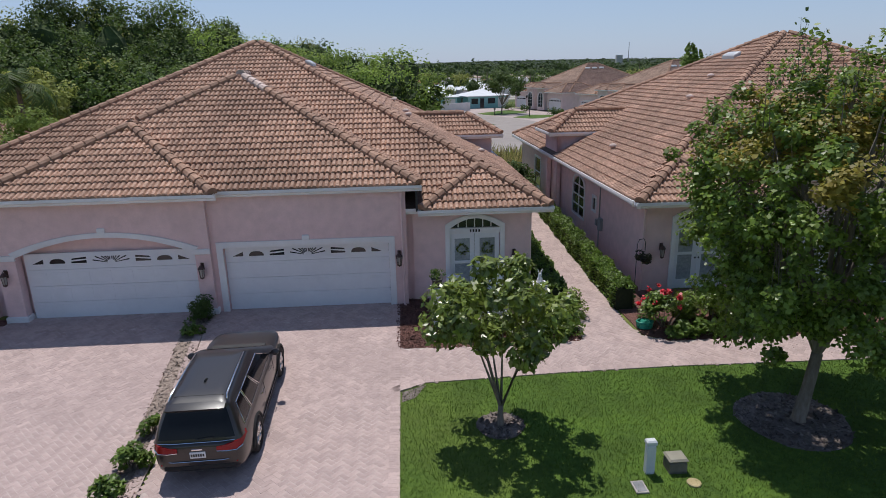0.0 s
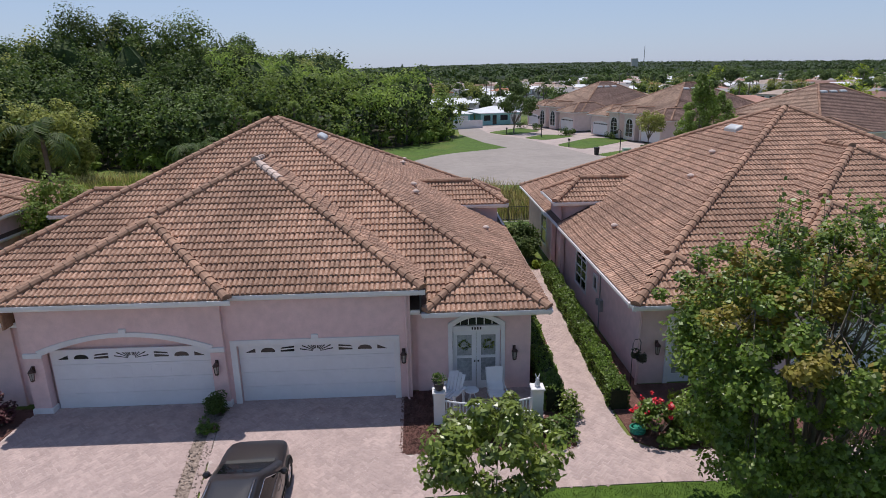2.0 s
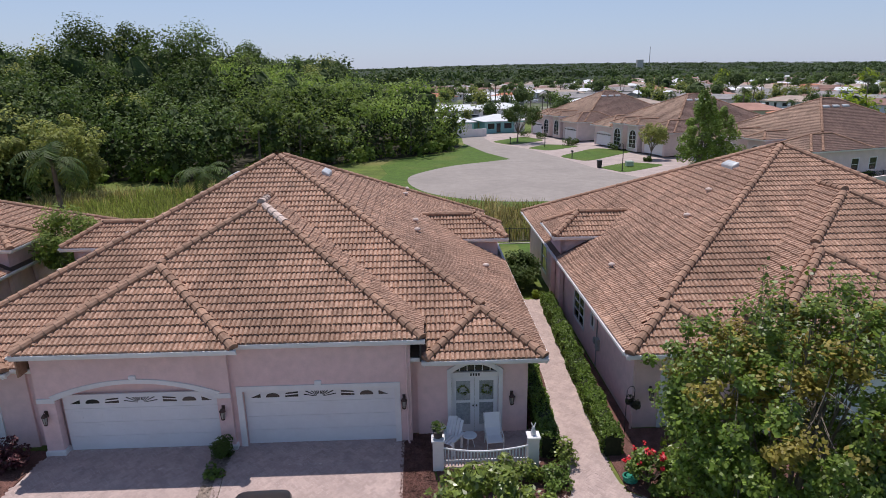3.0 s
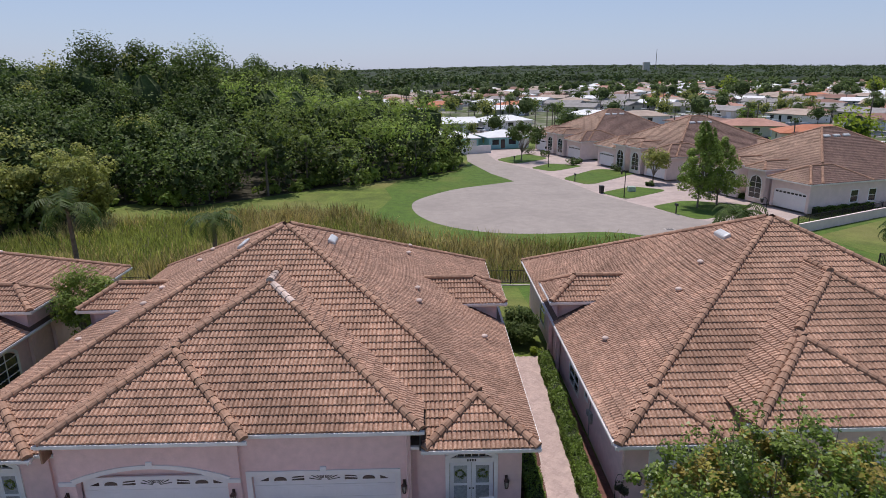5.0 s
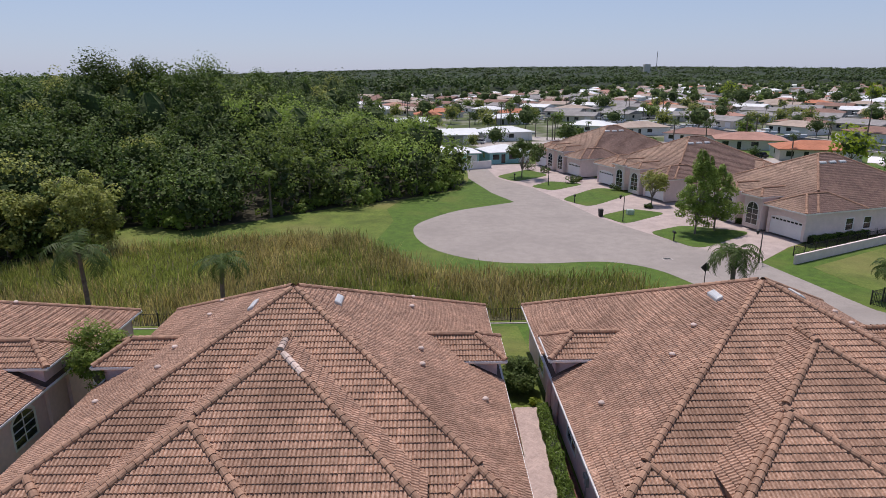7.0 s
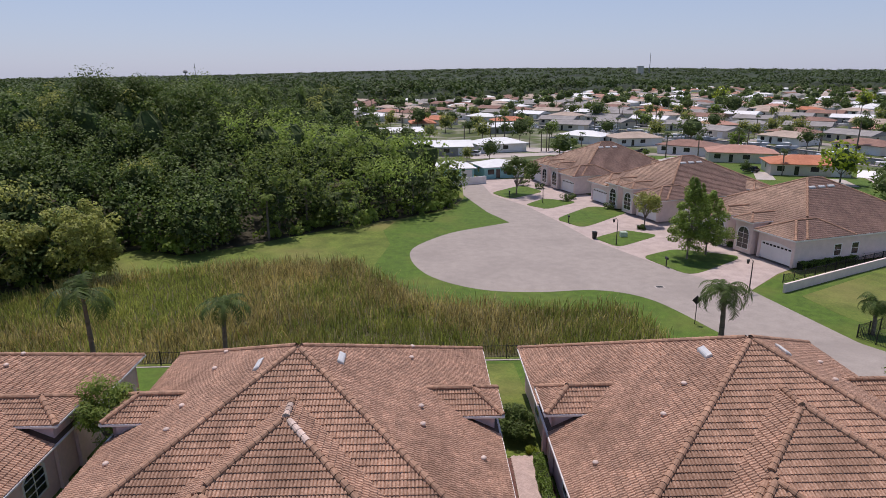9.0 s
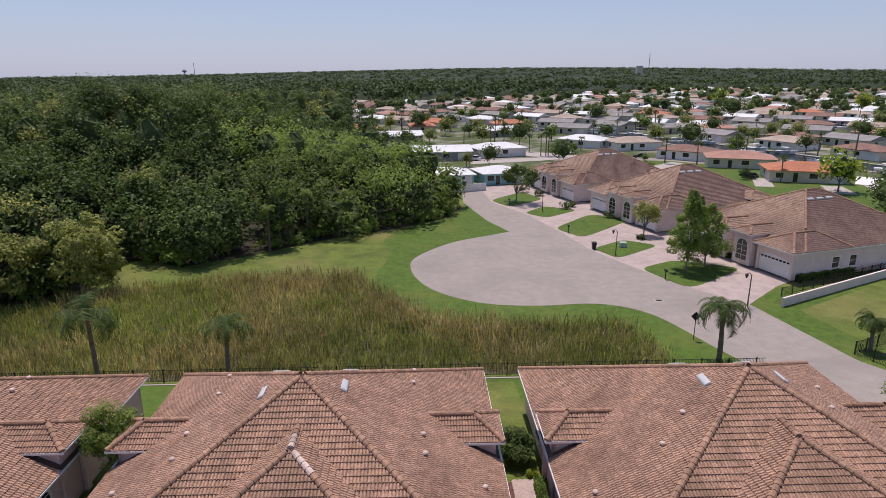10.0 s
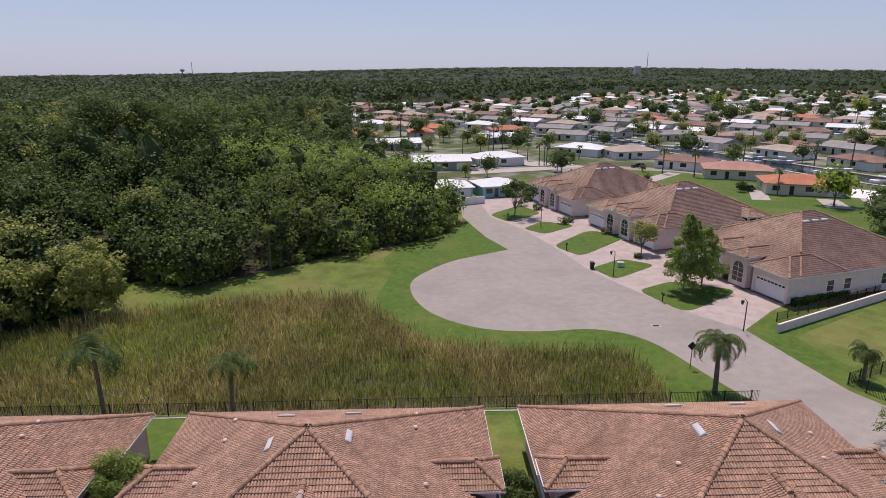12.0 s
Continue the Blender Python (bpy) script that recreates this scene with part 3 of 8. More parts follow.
def wall_run(build, a, b, z0, z1, thick, openings=(), steps=12):
    """An upright wall from plan point a to b, its outside on the right hand of that way; openings: (from, to, sill, spring, rise), rise > 0 for an arched head."""
    a, b = Vector(a), Vector(b)
    length = (b - a).length
    d = (b - a) / length
    inward = Vector((-d.y, d.x))
    cuts = {0.0, length}
    for o in openings:
        n = steps if o[4] > 0 else 1
        for k in range(n + 1):
            cuts.add(o[0] + (o[1] - o[0]) * k / n)
    cuts = sorted(cuts)

    def head(o, s):
        t = (2 * s - o[0] - o[1]) / (o[1] - o[0])
        return o[3] + o[4] * max(0.0, 1 - t * t) ** (1.0 if o[4] < 0.25 * (o[1] - o[0]) else 0.5)

    def piece(s0, s1, lo0, lo1, hi0, hi1):
        pts = []
        for s, z in ((s0, lo0), (s1, lo1), (s1, hi1), (s0, hi0)):
            p = a + d * s
            pts.append((p.x, p.y, z))
        pts += [(p[0] + inward.x * thick, p[1] + inward.y * thick, p[2]) for p in pts]
        build.add(pts, [(0, 1, 2, 3), (7, 6, 5, 4), (0, 4, 5, 1), (1, 5, 6, 2), (2, 6, 7, 3), (3, 7, 4, 0)])

    for s0, s1 in zip(cuts, cuts[1:]):
        if s1 - s0 < 1e-6:
            continue
        m = (s0 + s1) / 2
        hit = [o for o in openings if o[0] < m < o[1]]
        if not hit:
            piece(s0, s1, z0, z0, z1, z1)
            continue
        o = hit[0]
        if o[2] > z0 + 1e-6:
            piece(s0, s1, z0, z0, o[2], o[2])
        piece(s0, s1, head(o, s0), head(o, s1), z1, z1)


def arch_band(build, x0, x1, spring, rise, width, y0, y1, foot=None, steps=20):
    """A raised trim band round an arched or straight head, standing on the floor when foot is given."""
    inner, outer = [], []
    cx, hw = (x0 + x1) / 2, (x1 - x0) / 2
    for k in range(steps + 1):
        t = -1 + 2 * k / steps
        z = spring + rise * max(0, 1 - t * t) ** (1.0 if rise < 0.5 * hw else 0.5)
        inner.append((cx + hw * t, z))
        outer.append((cx + (hw + width) * t, z + width * (1 if rise < 0.05 else 0.9)))
    if foot is not None:
        inner = [(x0, foot)] + inner + [(x1, foot)]
        outer = [(x0 - width, foot)] + outer + [(x1 + width, foot)]
    for i in range(len(inner) - 1):
        q = [inner[i], inner[i + 1], outer[i + 1], outer[i]]
        v = [(p[0], y0, p[1]) for p in q] + [(p[0], y1, p[1]) for p in q]
        build.add(v, [(0, 1, 2, 3), (7, 6, 5, 4), (0, 4, 5, 1), (1, 5, 6, 2), (2, 6, 7, 3), (3, 7, 4, 0)])


def garage_door(parent, x0, x1, y, z0=0.0, z1=2.06):
    """Sectional garage door with a row of sunburst lights at its head."""
    door = part("garage_door", Build().box(x0, y + 0.02, z0, x1, y + 0.06, z1), DOOR_WHITE, parent, "white sectional garage door with sunburst panes")
    rows, cols = 4, 8
    h, w = (z1 - z0) / rows, (x1 - x0) / cols
    for r in range(rows):
        b = Build().box(x0, y - 0.012, z0 + r * h + 0.003, x1, y + 0.022, z0 + (r + 1) * h - 0.003, 0.003)
        for c in range(cols):
            if r < rows - 1:
                b.box(x0 + c * w + 0.07, y - 0.015, z0 + r * h + 0.09, x0 + (c + 1) * w - 0.07, y - 0.010, z0 + (r + 1) * h - 0.09, 0.004)
        part("panel", b, DOOR_WHITE, door)
    mid = (x0 + x1) / 2
    zc = z1 - 0.33
    for c in range(cols):
        a, e = x0 + c * w + 0.09, x0 + (c + 1) * w - 0.09
        k = c if c < 4 else 7 - c
        b = Build()
        flip = lambda pts: pts if c < 4 else [(a + e - p, q) for p, q in pts][::-1]
        low, high = zc, zc + 0.19
        if k == 0:
            shapes = [[(a + 0.12, low), (e, low), (e, low + 0.14)]]
        elif k == 1:
            arc = [(a + (e - a) * t / 8, low + 0.05 + 0.10 * math.sqrt(max(0, 1 - (t / 4 - 1) ** 2))) for t in range(8, -1, -1)]
            shapes = [[(a, low), (e, low)] + arc]
        elif k == 2:
            shapes = [[(a, low), (e, low), (e, low + 0.09), (a, low + 0.05)], [(a, low + 0.10), (e, low + 0.13), (e, high), (a + 0.05, high - 0.04)]]
        else:
            shapes = []
            for ray in range(6):
                t = math.pi * (0.53 + ray * 0.082)
                ox, oz = e + 0.07, low - 0.02
                far_end = min(0.21 / max(math.sin(t), 0.05), (e + 0.07 - a) / max(-math.cos(t), 0.05))
                dx, dz = 0.011 * math.sin(t), -0.011 * math.cos(t)
                shapes.append([(ox + r * math.cos(t) + q * dx * g, oz + r * math.sin(t) + q * dz * g) for r, q, g in ((0.1, -1, 0.8), (0.1, 1, 0.8), (far_end, 1, 1.7), (far_end, -1, 1.7))])
        for pts in shapes:
            b.slab(flip(pts), "y", y - 0.019, y - 0.010)
        part("pane", b, PANE, door, "dark sunburst glass pane")
    return door


BRONZE = material("bronze", (0.075, 0.040, 0.034), (0.12, 0.07, 0.058), 20, 0.5, 0.1, metal=0.3)
LANTERN_GLASS = material("lantern_glass", (0.35, 0.33, 0.30), (0.42, 0.40, 0.36), 3, 0.2, 0.0)


def lantern(parent, x, y, z):
    """Dark bronze wall lantern with a peaked cap."""
    b = Build().box(x - 0.05, y - 0.02, z - 0.02, x + 0.05, y, z + 0.22, 0.008)
    b.tube([(x, y - 0.01, z + 0.16), (x, y - 0.09, z + 0.24), (x, y - 0.15, z + 0.18)], 0.012, 6)
    ob = part("wall_lantern", b, BRONZE, parent, "dark bronze wall lantern")
    cage = Build().lathe([(0.02, 0.20), (0.05, 0.17), (0.105, 0.10), (0.11, 0.085), (0.085, 0.08), (0.085, 0.075)], (x, y - 0.15, z - 0.02), 6)
    for k in range(6):
        t = math.pi * k / 3
        cage.tube([(x + 0.085 * math.cos(t), y - 0.15 + 0.085 * math.sin(t), z + 0.06), (x + 0.06 * math.cos(t), y - 0.15 + 0.06 * math.sin(t), z - 0.20)], 0.008, 4)
    cage.lathe([(0.065, -0.24), (0.065, -0.20), (0.02, -0.27)], (x, y - 0.15, z + 0.01), 6)
    part("cage", cage, BRONZE, ob)
    part("glass", Build().lathe([(0.052, -0.19), (0.078, 0.07)], (x, y - 0.15, z), 6), LANTERN_GLASS, ob)


def framed_window(parent, axis, at, a0, a1, z0, spring, rise, out, bars=(2, 3)):
    """A window in a wall across an axis: frame, glazing bars and panes, with an arched head when rise > 0. out: +1 or -1, the outside."""
    cx, hw = (a0 + a1) / 2, (a1 - a0) / 2
    outline = [(a0, z0), (a1, z0)]
    steps = 10 if rise > 0 else 1
    for k in range(steps + 1):
        t = 1 - 2 * k / steps
        outline.append((cx + hw * t, spring + rise * math.sqrt(max(0, 1 - t * t))))
    grow = [(cx + (p[0] - cx) * (1 + 0.11 / hw), p[1] + (0.11 if p[1] > z0 + 0.01 else -0.08)) for p in outline]
    frame_b = Build()
    n = len(outline)
    y0, y1 = at + 0.03 * out, at - 0.06 * out
    put = (lambda p, k: (p[0], k, p[1])) if axis == "y" else (lambda p, k: (k, p[0], p[1]))
    for i in range(n):
        j = (i + 1) % n
        q = [outline[i], outline[j], grow[j], grow[i]]
        v = [put(p, y0) for p in q] + [put(p, y1) for p in q]
        frame_b.add(v, [(0, 1, 2, 3), (7, 6, 5, 4), (0, 4, 5, 1), (1, 5, 6, 2), (2, 6, 7, 3), (3, 7, 4, 0)])
    win = part("window", frame_b, TRIM, parent, "white-framed window with dark panes")
    def bar(p0, p1, wd=0.022):
        lo, hi = (min(p0[0], p1[0]) - wd, min(p0[1], p1[1]) - wd), (max(p0[0], p1[0]) + wd, max(p0[1], p1[1]) + wd)
        c0, c1 = put((lo[0], lo[1]), at + 0.012 * out), put((hi[0], hi[1]), at - 0.03 * out)
        b = Build().box(*[min(i, j) for i, j in zip(c0, c1)], *[max(i, j) for i, j in zip(c0, c1)])
        part("glazing_bar", b, TRIM, win)

    for k in range(1, bars[0]):
        t = a0 + (a1 - a0) * k / bars[0]
        bar((t, z0), (t, spring + rise * 0.9 * math.sqrt(max(0, 1 - ((t - cx) / hw) ** 2))))
    for k in range(1, bars[1] + (1 if rise > 0 else 0)):
        t = z0 + (spring - z0) * k / bars[1]
        bar((a0, t), (a1, t))
    pane = Build().slab(outline, axis, at - 0.02 * out, at - 0.035 * out)
    part("pane", pane, PANE, win, "dark reflecting pane")


VENT = material("vent_cream", (0.62, 0.48, 0.42), (0.72, 0.58, 0.52), 9, 0.7, 0.1)


def mushroom_vent(parent, x, y, z):
    b = Build().lathe([(0.09, -0.12), (0.09, 0.07), (0.15, 0.08), (0.155, 0.13), (0.12, 0.18), (0.05, 0.21)], (x, y, z), 12)
    part("roof_vent", b, VENT, parent, "small round cream roof vent", smooth=True)


def skylight(parent, hip, side, along, up):
    """Low white domed skylight lying on a slope."""
    (px, py), (ux, uy), (ix, iy), length, run = hip.planes()[side]
    b = Build()
    for inset, h in ((0.0, 0.0), (0.0, 0.20), (0.03, 0.24), (0.10, 0.27)):
        for du, ds in ((-0.55, -0.17), (0.55, -0.17), (0.55, 0.17), (-0.55, 0.17)):
            a = along + du * (1 - inset / 0.55)
            s = up + ds * (1 - inset / 0.2)
            b.v.append((px + ux * a + ix * s, py + uy * a + iy * s, hip.z + hip.p * s + h))
    b.f += [(4 * k + i, 4 * k + (i + 1) % 4, 4 * k + 4 + (i + 1) % 4, 4 * k + 4 + i) for k in range(3) for i in range(4)] + [(12, 13, 14, 15)]
    part("skylight", b, SKYLIGHT, parent, "white domed skylight")


# ---- the three near houses: one design ----
MAIN = Hip(-10.7, -10.65, 10.7, 10.85, 3.05, 0.505)
GARAGE = Hip(-6.2, -10.95, 6.65, 5.2, 3.82, 0.505)
GARAGE_LEFT = Hip(-6.10, -11.3, 0.73, -1.0, 3.80, 0.505)
ENTRY_R = Hip(6.72, -10.95, 10.66, -7.0, 3.04, 0.505)
ENTRY_L = Hip(-10.66, -10.95, -6.72, -7.0, 3.04, 0.505)
DORMER_R = Hip(3.0, 0.06, 10.85, 3.10, 4.15, 0.58)
DORMER_L = Hip(-10.85, 0.06, -3.0, 3.10, 4.15, 0.58)
HIPS = [MAIN, GARAGE, GARAGE_LEFT, ENTRY_R, ENTRY_L, DORMER_R, DORMER_L]


ETCHED = material("etched_glass", (0.26, 0.29, 0.30), (0.46, 0.48, 0.49), 9, 0.25, 0.0)
WREATH_RNG = np.random.default_rng(7)


def double_house(m):
    h = thing("house", "pink stucco double house with a brown barrel-tile hip roof", "house", group="tiled double houses")
    # walls of the main body
    walls = Build()
    t = 0.2
    side = [(14.0, 15.7, 0.75, 2.0, 0.45), (12.5, 13.0, 1.6, 2.1, 0.0)]
    wall_run(walls, (6.45, -10.4), (10.2, -10.4), -0.15, 3.0, t, [(1.15, 2.75, -0.15, 2.3, 0.32)])
    wall_run(walls, (-10.2, -10.4), (-6.45, -10.4), -0.15, 3.0, t, [(1.0, 2.6, -0.15, 2.3, 0.32)])
    east = [(7.9, 9.6, 0.8, 2.1, 0.4), (5.0, 5.35, 1.5, 2.0, 0.0), (15.2, 16.6, 0.6, 2.2, 0.0)]
    wall_run(walls, (10.2, -10.2), (10.2, 10.5), -0.15, 3.0, t, [(o[0], o[1], o[2], o[3], o[4]) for o in east])
    wall_run(walls, (10.2, 10.5), (-10.2, 10.5), -0.15, 3.0, t)
    wall_run(walls, (-10.2, 10.5), (-10.2, -10.2), -0.15, 3.0, t, [(20.7 - o[1], 20.7 - o[0], o[2], o[3], o[4]) for o in [(6.6, 8.3, 0.8, 2.1, 0.4)] + east[1:]])
    walls.box(6.2, -10.3, -0.15, 6.5, -10.1, 3.0).box(-6.5, -10.3, -0.15, -5.8, -10.1, 3.0)
    part("main_wall", walls, STUCCO, h, "painted pink stucco wall", weld=True)
    for s in (1, -1):
        x = 10.2 * s
        framed_window(h, "x", x, -2.3 if s > 0 else -3.6, -0.6 if s > 0 else -1.9, 0.8, 2.1, 0.4, s, (2, 3))
        framed_window(h, "x", x, -5.2, -4.85, 1.5, 2.0, 0.0, s, (1, 1))
        framed_window(h, "x", x, 5.0, 6.4, 0.6, 2.2, 0.0, s, (1, 2))
    # garage wing
    g = Build()
    wall_run(g, (0.35, -10.78), (6.25, -10.78), -0.15, 3.82, 0.25, [(0.34, 5.34, -0.15, 2.04, 0.0)])
    wall_run(g, (6.25, -10.53), (6.25, -4.0), -0.15, 3.82, t)
    wall_run(g, (-5.85, -10.95), (0.35, -10.95), -0.15, 3.8, 0.3, [(0.55, 5.75, -0.15, 2.02, 0.54)], 20)
    wall_run(g, (-5.85, -4.0), (-5.85, -10.65), -0.15, 3.8, t)
    wall_run(g, (0.15, -10.64), (0.35, -10.64), -0.15, 3.8, 0.1)
    part("garage_wall", g, STUCCO, h, "painted pink stucco garage wall", weld=True)
    back = Build().box(-5.4, -10.56, -0.15, 0.1, -10.46, 3.8)
    part("recess_wall", back, STUCCO, h)
    garage_door(h, 0.70, 5.68, -10.63)
    garage_door(h, -5.2, -0.15, -10.68)
    tr = Build()
    arch_band(tr, 0.69, 5.69, 2.04, 0.0, 0.19, -10.82, -10.77, foot=-0.02)
    tr.box(3.08, -10.83, 2.22, 3.30, -10.77, 2.38, 0.02)
    part("door_trim", tr, TRIM, h, "raised white band round the garage door")
    tr = Build()
    arch_band(tr, -5.28, -0.12, 2.02, 0.54, 0.16, -10.99, -10.94)
    tr.box(-2.80, -11.0, 2.66, -2.58, -10.94, 2.84, 0.02)
    for a, b2 in ((-5.85, -5.28), (-0.12, 0.36)):
        part("impost", Build().box(a, -11.0, 1.93, b2, -10.94, 2.10, 0.015), TRIM, h, "white impost block")
        part("plinth", Build().box(a - 0.04, -11.01, -0.15, b2 + 0.04, -10.62, 0.18, 0.02), TRIM, h, "white plinth block")
    part("arch_trim", tr, TRIM, h, "raised white band round the arched garage opening")
    lantern(h, 6.0, -10.78, 1.55)
    lantern(h, 0.08, -10.95, 1.45)
    lantern(h, -5.62, -10.95, 1.45)
    # entry fronts with double doors
    for s in (1, -1):
        cx = 8.4 * s
        arch_band_b = Build()
        arch_band(arch_band_b, cx - 0.8, cx + 0.8, 2.3, 0.32, 0.14, -10.46, -10.38, foot=-0.02)
        arch_band_b.box(cx - 0.8, -10.40, 2.12, cx + 0.8, -10.30, 2.30)
        part("entry_trim", arch_band_b, TRIM, h, "white band round the arched entrance")
        fan = Build()
        arc = [(cx + 0.78 * math.cos(math.pi * k / 12), 2.31 + 0.28 * math.sin(math.pi * k / 12)) for k in range(13)]
        fan.slab(arc, "y", -10.32, -10.30)
        fl = part("fanlight", fan, PANE, h, "dark fanlight over the doors")
        for k in range(1, 6):
            x = cx - 0.78 + 0.26 * k
            fb = Build().box(x - 0.014, -10.35, 2.31, x + 0.014, -10.315, 2.31 + 0.28 * math.sqrt(max(0, 1 - ((x - cx) / 0.78) ** 2)))
            part("glazing_bar", fb, TRIM, fl)
        plate = Build()
        for k in range(4):
            plate.box(cx - 0.16 + k * 0.09, -10.412, 2.17, cx - 0.11 + k * 0.09, -10.402, 2.26)
        part("number_bars", plate, BLACK_METAL, h, "dark bars over the doors")
        for side_k in (-1, 1):
            x0, x1 = (cx - 0.79, cx - 0.005) if side_k < 0 else (cx + 0.005, cx + 0.79)
            leaf = Build()
            for a, b2, c2, d2 in ((x0, x0 + 0.15, -0.1, 2.12), (x1 - 0.15, x1, -0.1, 2.12), (x0 + 0.15, x1 - 0.15, -0.1, 0.28), (x0 + 0.15, x1 - 0.15, 1.95, 2.12), (x0 + 0.15, x1 - 0.15, 1.12, 1.22)):
                leaf.box(a, -10.34, c2, b2, -10.29, d2, 0.006)
            dr = part("front_door", leaf, DOOR_WHITE, h, "white half-glazed double door leaf")
            part("pane", Build().box(x0 + 0.15, -10.325, 1.22, x1 - 0.15, -10.315, 1.95), ETCHED, dr, "pale etched glass")
            wreath = leaf_quads(np.array([(x0 / 2 + x1 / 2 + 0.15 * math.cos(a), -10.345, 1.62 + 0.15 * math.sin(a)) for a in np.linspace(0, 6.28, 90)]) + WREATH_RNG.normal(size=(90, 3)) * (0.035, 0.008, 0.035), 0.045, WREATH_RNG, 0.2, 0.5)
            part("wreath", quads_mesh("wreath", wreath, LEAF_A), LEAF_A, dr, "round green wreath")
            part("lower_pane", Build().box(x0 + 0.15, -10.325, 0.28, x1 - 0.15, -10.315, 1.12), ETCHED, dr, "pale etched glass")
            hx = cx - 0.06 * side_k * -1
            part("handle", Build().lathe([(0.015, -0.03), (0.03, 0.0), (0.015, 0.03)], (hx, -10.37, 1.02), 8), BLACK_METAL, dr, "dark door knob")
        lantern(h, cx + 1.25 * s * (1 if s > 0 else 1), -10.4, 1.35)
    # side bays under the dormers, with an arched niche
    for s in (1, -1):
        bay = Build()
        x = 10.45 * s
        if s > 0:
            wall_run(bay, (x, 0.35), (x, 2.8), -0.15, 4.15, 0.2, [(0.45, 2.0, -0.15, 2.3, 0.75)])
        else:
            wall_run(bay, (x, 2.8), (x, 0.35), -0.15, 4.15, 0.2, [(0.45, 2.0, -0.15, 2.3, 0.75)])
        bay.box(min(x, 5.0 * s), 0.35, 2.6, max(x - 0.2 * s, 5.0 * s) if s > 0 else max(5.0 * s, x + 0.2), 0.55, 4.15)
        bay.box(min(x, 5.0 * s), 2.6, 2.6, max(x - 0.2 * s, 5.0 * s) if s > 0 else max(5.0 * s, x + 0.2), 2.8, 4.15)
        part("side_bay", bay, STUCCO, h, "pink stucco bay with an arched niche", weld=True)
    # roof
    for k, hip in enumerate(HIPS):
        under = Build()
        hip.shell(under, 0.01)
        ob = part("roof" if k == 0 else "wing_roof", under, UNDER, h, "weathered brown barrel-tile hip roof")
        roof = ob if k == 0 else roof
    for hip in HIPS:
        for side in ((0,) if hip in (GARAGE, GARAGE_LEFT) else (0, 1, 2, 3)):
            run = Build()
            fascia(run, hip, sides=(side,))
            part("gutter", run, TRIM, h, "white fascia board and gutter")
    tiles = roof_tiles(HIPS)
    near_b, rest_b = [], Build()
    for hip_no, sd, r, x, y, verts in tiles:
        if hip_no == 1 and sd == 0 and r < 15 and 2.2 < x < 6.7:
            near_b.append(verts)
        else:
            rest_b.add(verts, TILE_FACES)
    part("roof_tiles", rest_b, TILE, roof, kind="stuff")
    caps, patch_caps = Build(), Build()
    for mid, verts, faces in cap_pieces(HIPS):
        (patch_caps if 0.1 < mid.x < 1.5 and -5.6 < mid.y < -3.4 else caps).add(verts, faces)
    part("ridge_tiles", caps, CAP, roof, "rounded ridge tiles", kind="stuff")
    part("valley_flashing", Build().box(6.56, -10.93, 3.0, 6.62, -9.15, 3.79), ROOF_DARK, h, "black valley flashing")
    part("valley_flashing", Build().box(-6.12, -11.2, 3.0, -6.06, -9.15, 3.78), CAP, h, "brown tiled cheek beside the valley")
    pipe = Build()
    pipe.tube([(6.15, -10.86, 3.72), (6.12, -10.86, 3.6), (6.12, -10.84, 0.05), (6.15, -10.95, 0.0)], 0.04, 6)
    part("downpipe", pipe, STUCCO, h, "pink downpipe")
    for s in (1, -1):
        if s > 0:
            continue
        pipe = Build().tube([(10.6 * s, -10.75, 2.9), (10.3 * s, -10.5, 2.7), (10.3 * s, -10.5, 0.0)], 0.04, 6)
        part("downpipe", pipe, STUCCO, h, "pink downpipe")
    h.matrix_basis = m
    return h, roof, near_b, patch_caps


SPAN = 24.1
VENTS_R = ((5.82, 5.9), (5.8, 4.3), (6.39, -0.88), (6.49, -2.54), (9.49, -3.31))
VENTS_L = ((-5.67, 5.46), (-5.64, 3.19), (-6.19, -0.5), (-6.03, -2.9), (-8.87, -3.5))


def roof_fittings(h, vents, lights):
    for x, y in vents:
        mushroom_vent(h, x, y, MAIN.height(x, y) + 0.05)
    for side_no, along, up in lights:
        skylight(h, MAIN, side_no, along, up)


house_here, roof_here, near_tiles, patch_caps = double_house(pose(-6.3, 28.9, 0.0))
for dx in (SPAN, -SPAN):
    other = copy_thing(house_here, pose(-6.3 + dx, 28.9, 0.0))
    other_roof = [o for o in other.children if o.name.startswith("roof") and not o.name.startswith("roof_v")][0]
    b = Build()
    for verts in near_tiles:
        b.add(verts, TILE_FACES)
    part("roof_tiles", b, TILE, other_roof, kind="stuff")
    part("ridge_tiles", patch_caps, CAP, other_roof, "rounded ridge tiles", kind="stuff")
    if dx > 0:
        roof_fittings(other, ((-3.97, -1.27), (-5.59, -2.85), (-9.23, -4.08), (4.5, -0.73), (6.2, 3.0)), ((3, 10.35, 8.52), (1, 11.35, 8.4), (2, 11.3, 3.4), (2, 6.5, 2.9)))
    else:
        roof_fittings(other, VENTS_R, ((1, 11.25, 8.55),))
part("pale_ridge_tiles", patch_caps, CAP_PALE, roof_here, "pale newly mortared ridge tiles", kind="stuff")
roof_fittings(house_here, VENTS_R + VENTS_L, ((1, 11.25, 8.55), (3, 10.85, 8.55), (2, 13.2, 5.1), (2, 9.0, 4.2)))
for verts in near_tiles[:300]:
    part("tile", Build().add(verts, TILE_FACES), TILE_PIECE, roof_here)
b = Build()
for verts in near_tiles[300:]:
    b.add(verts, TILE_FACES)
if b.v:
    part("roof_tiles", b, TILE, roof_here, kind="stuff")


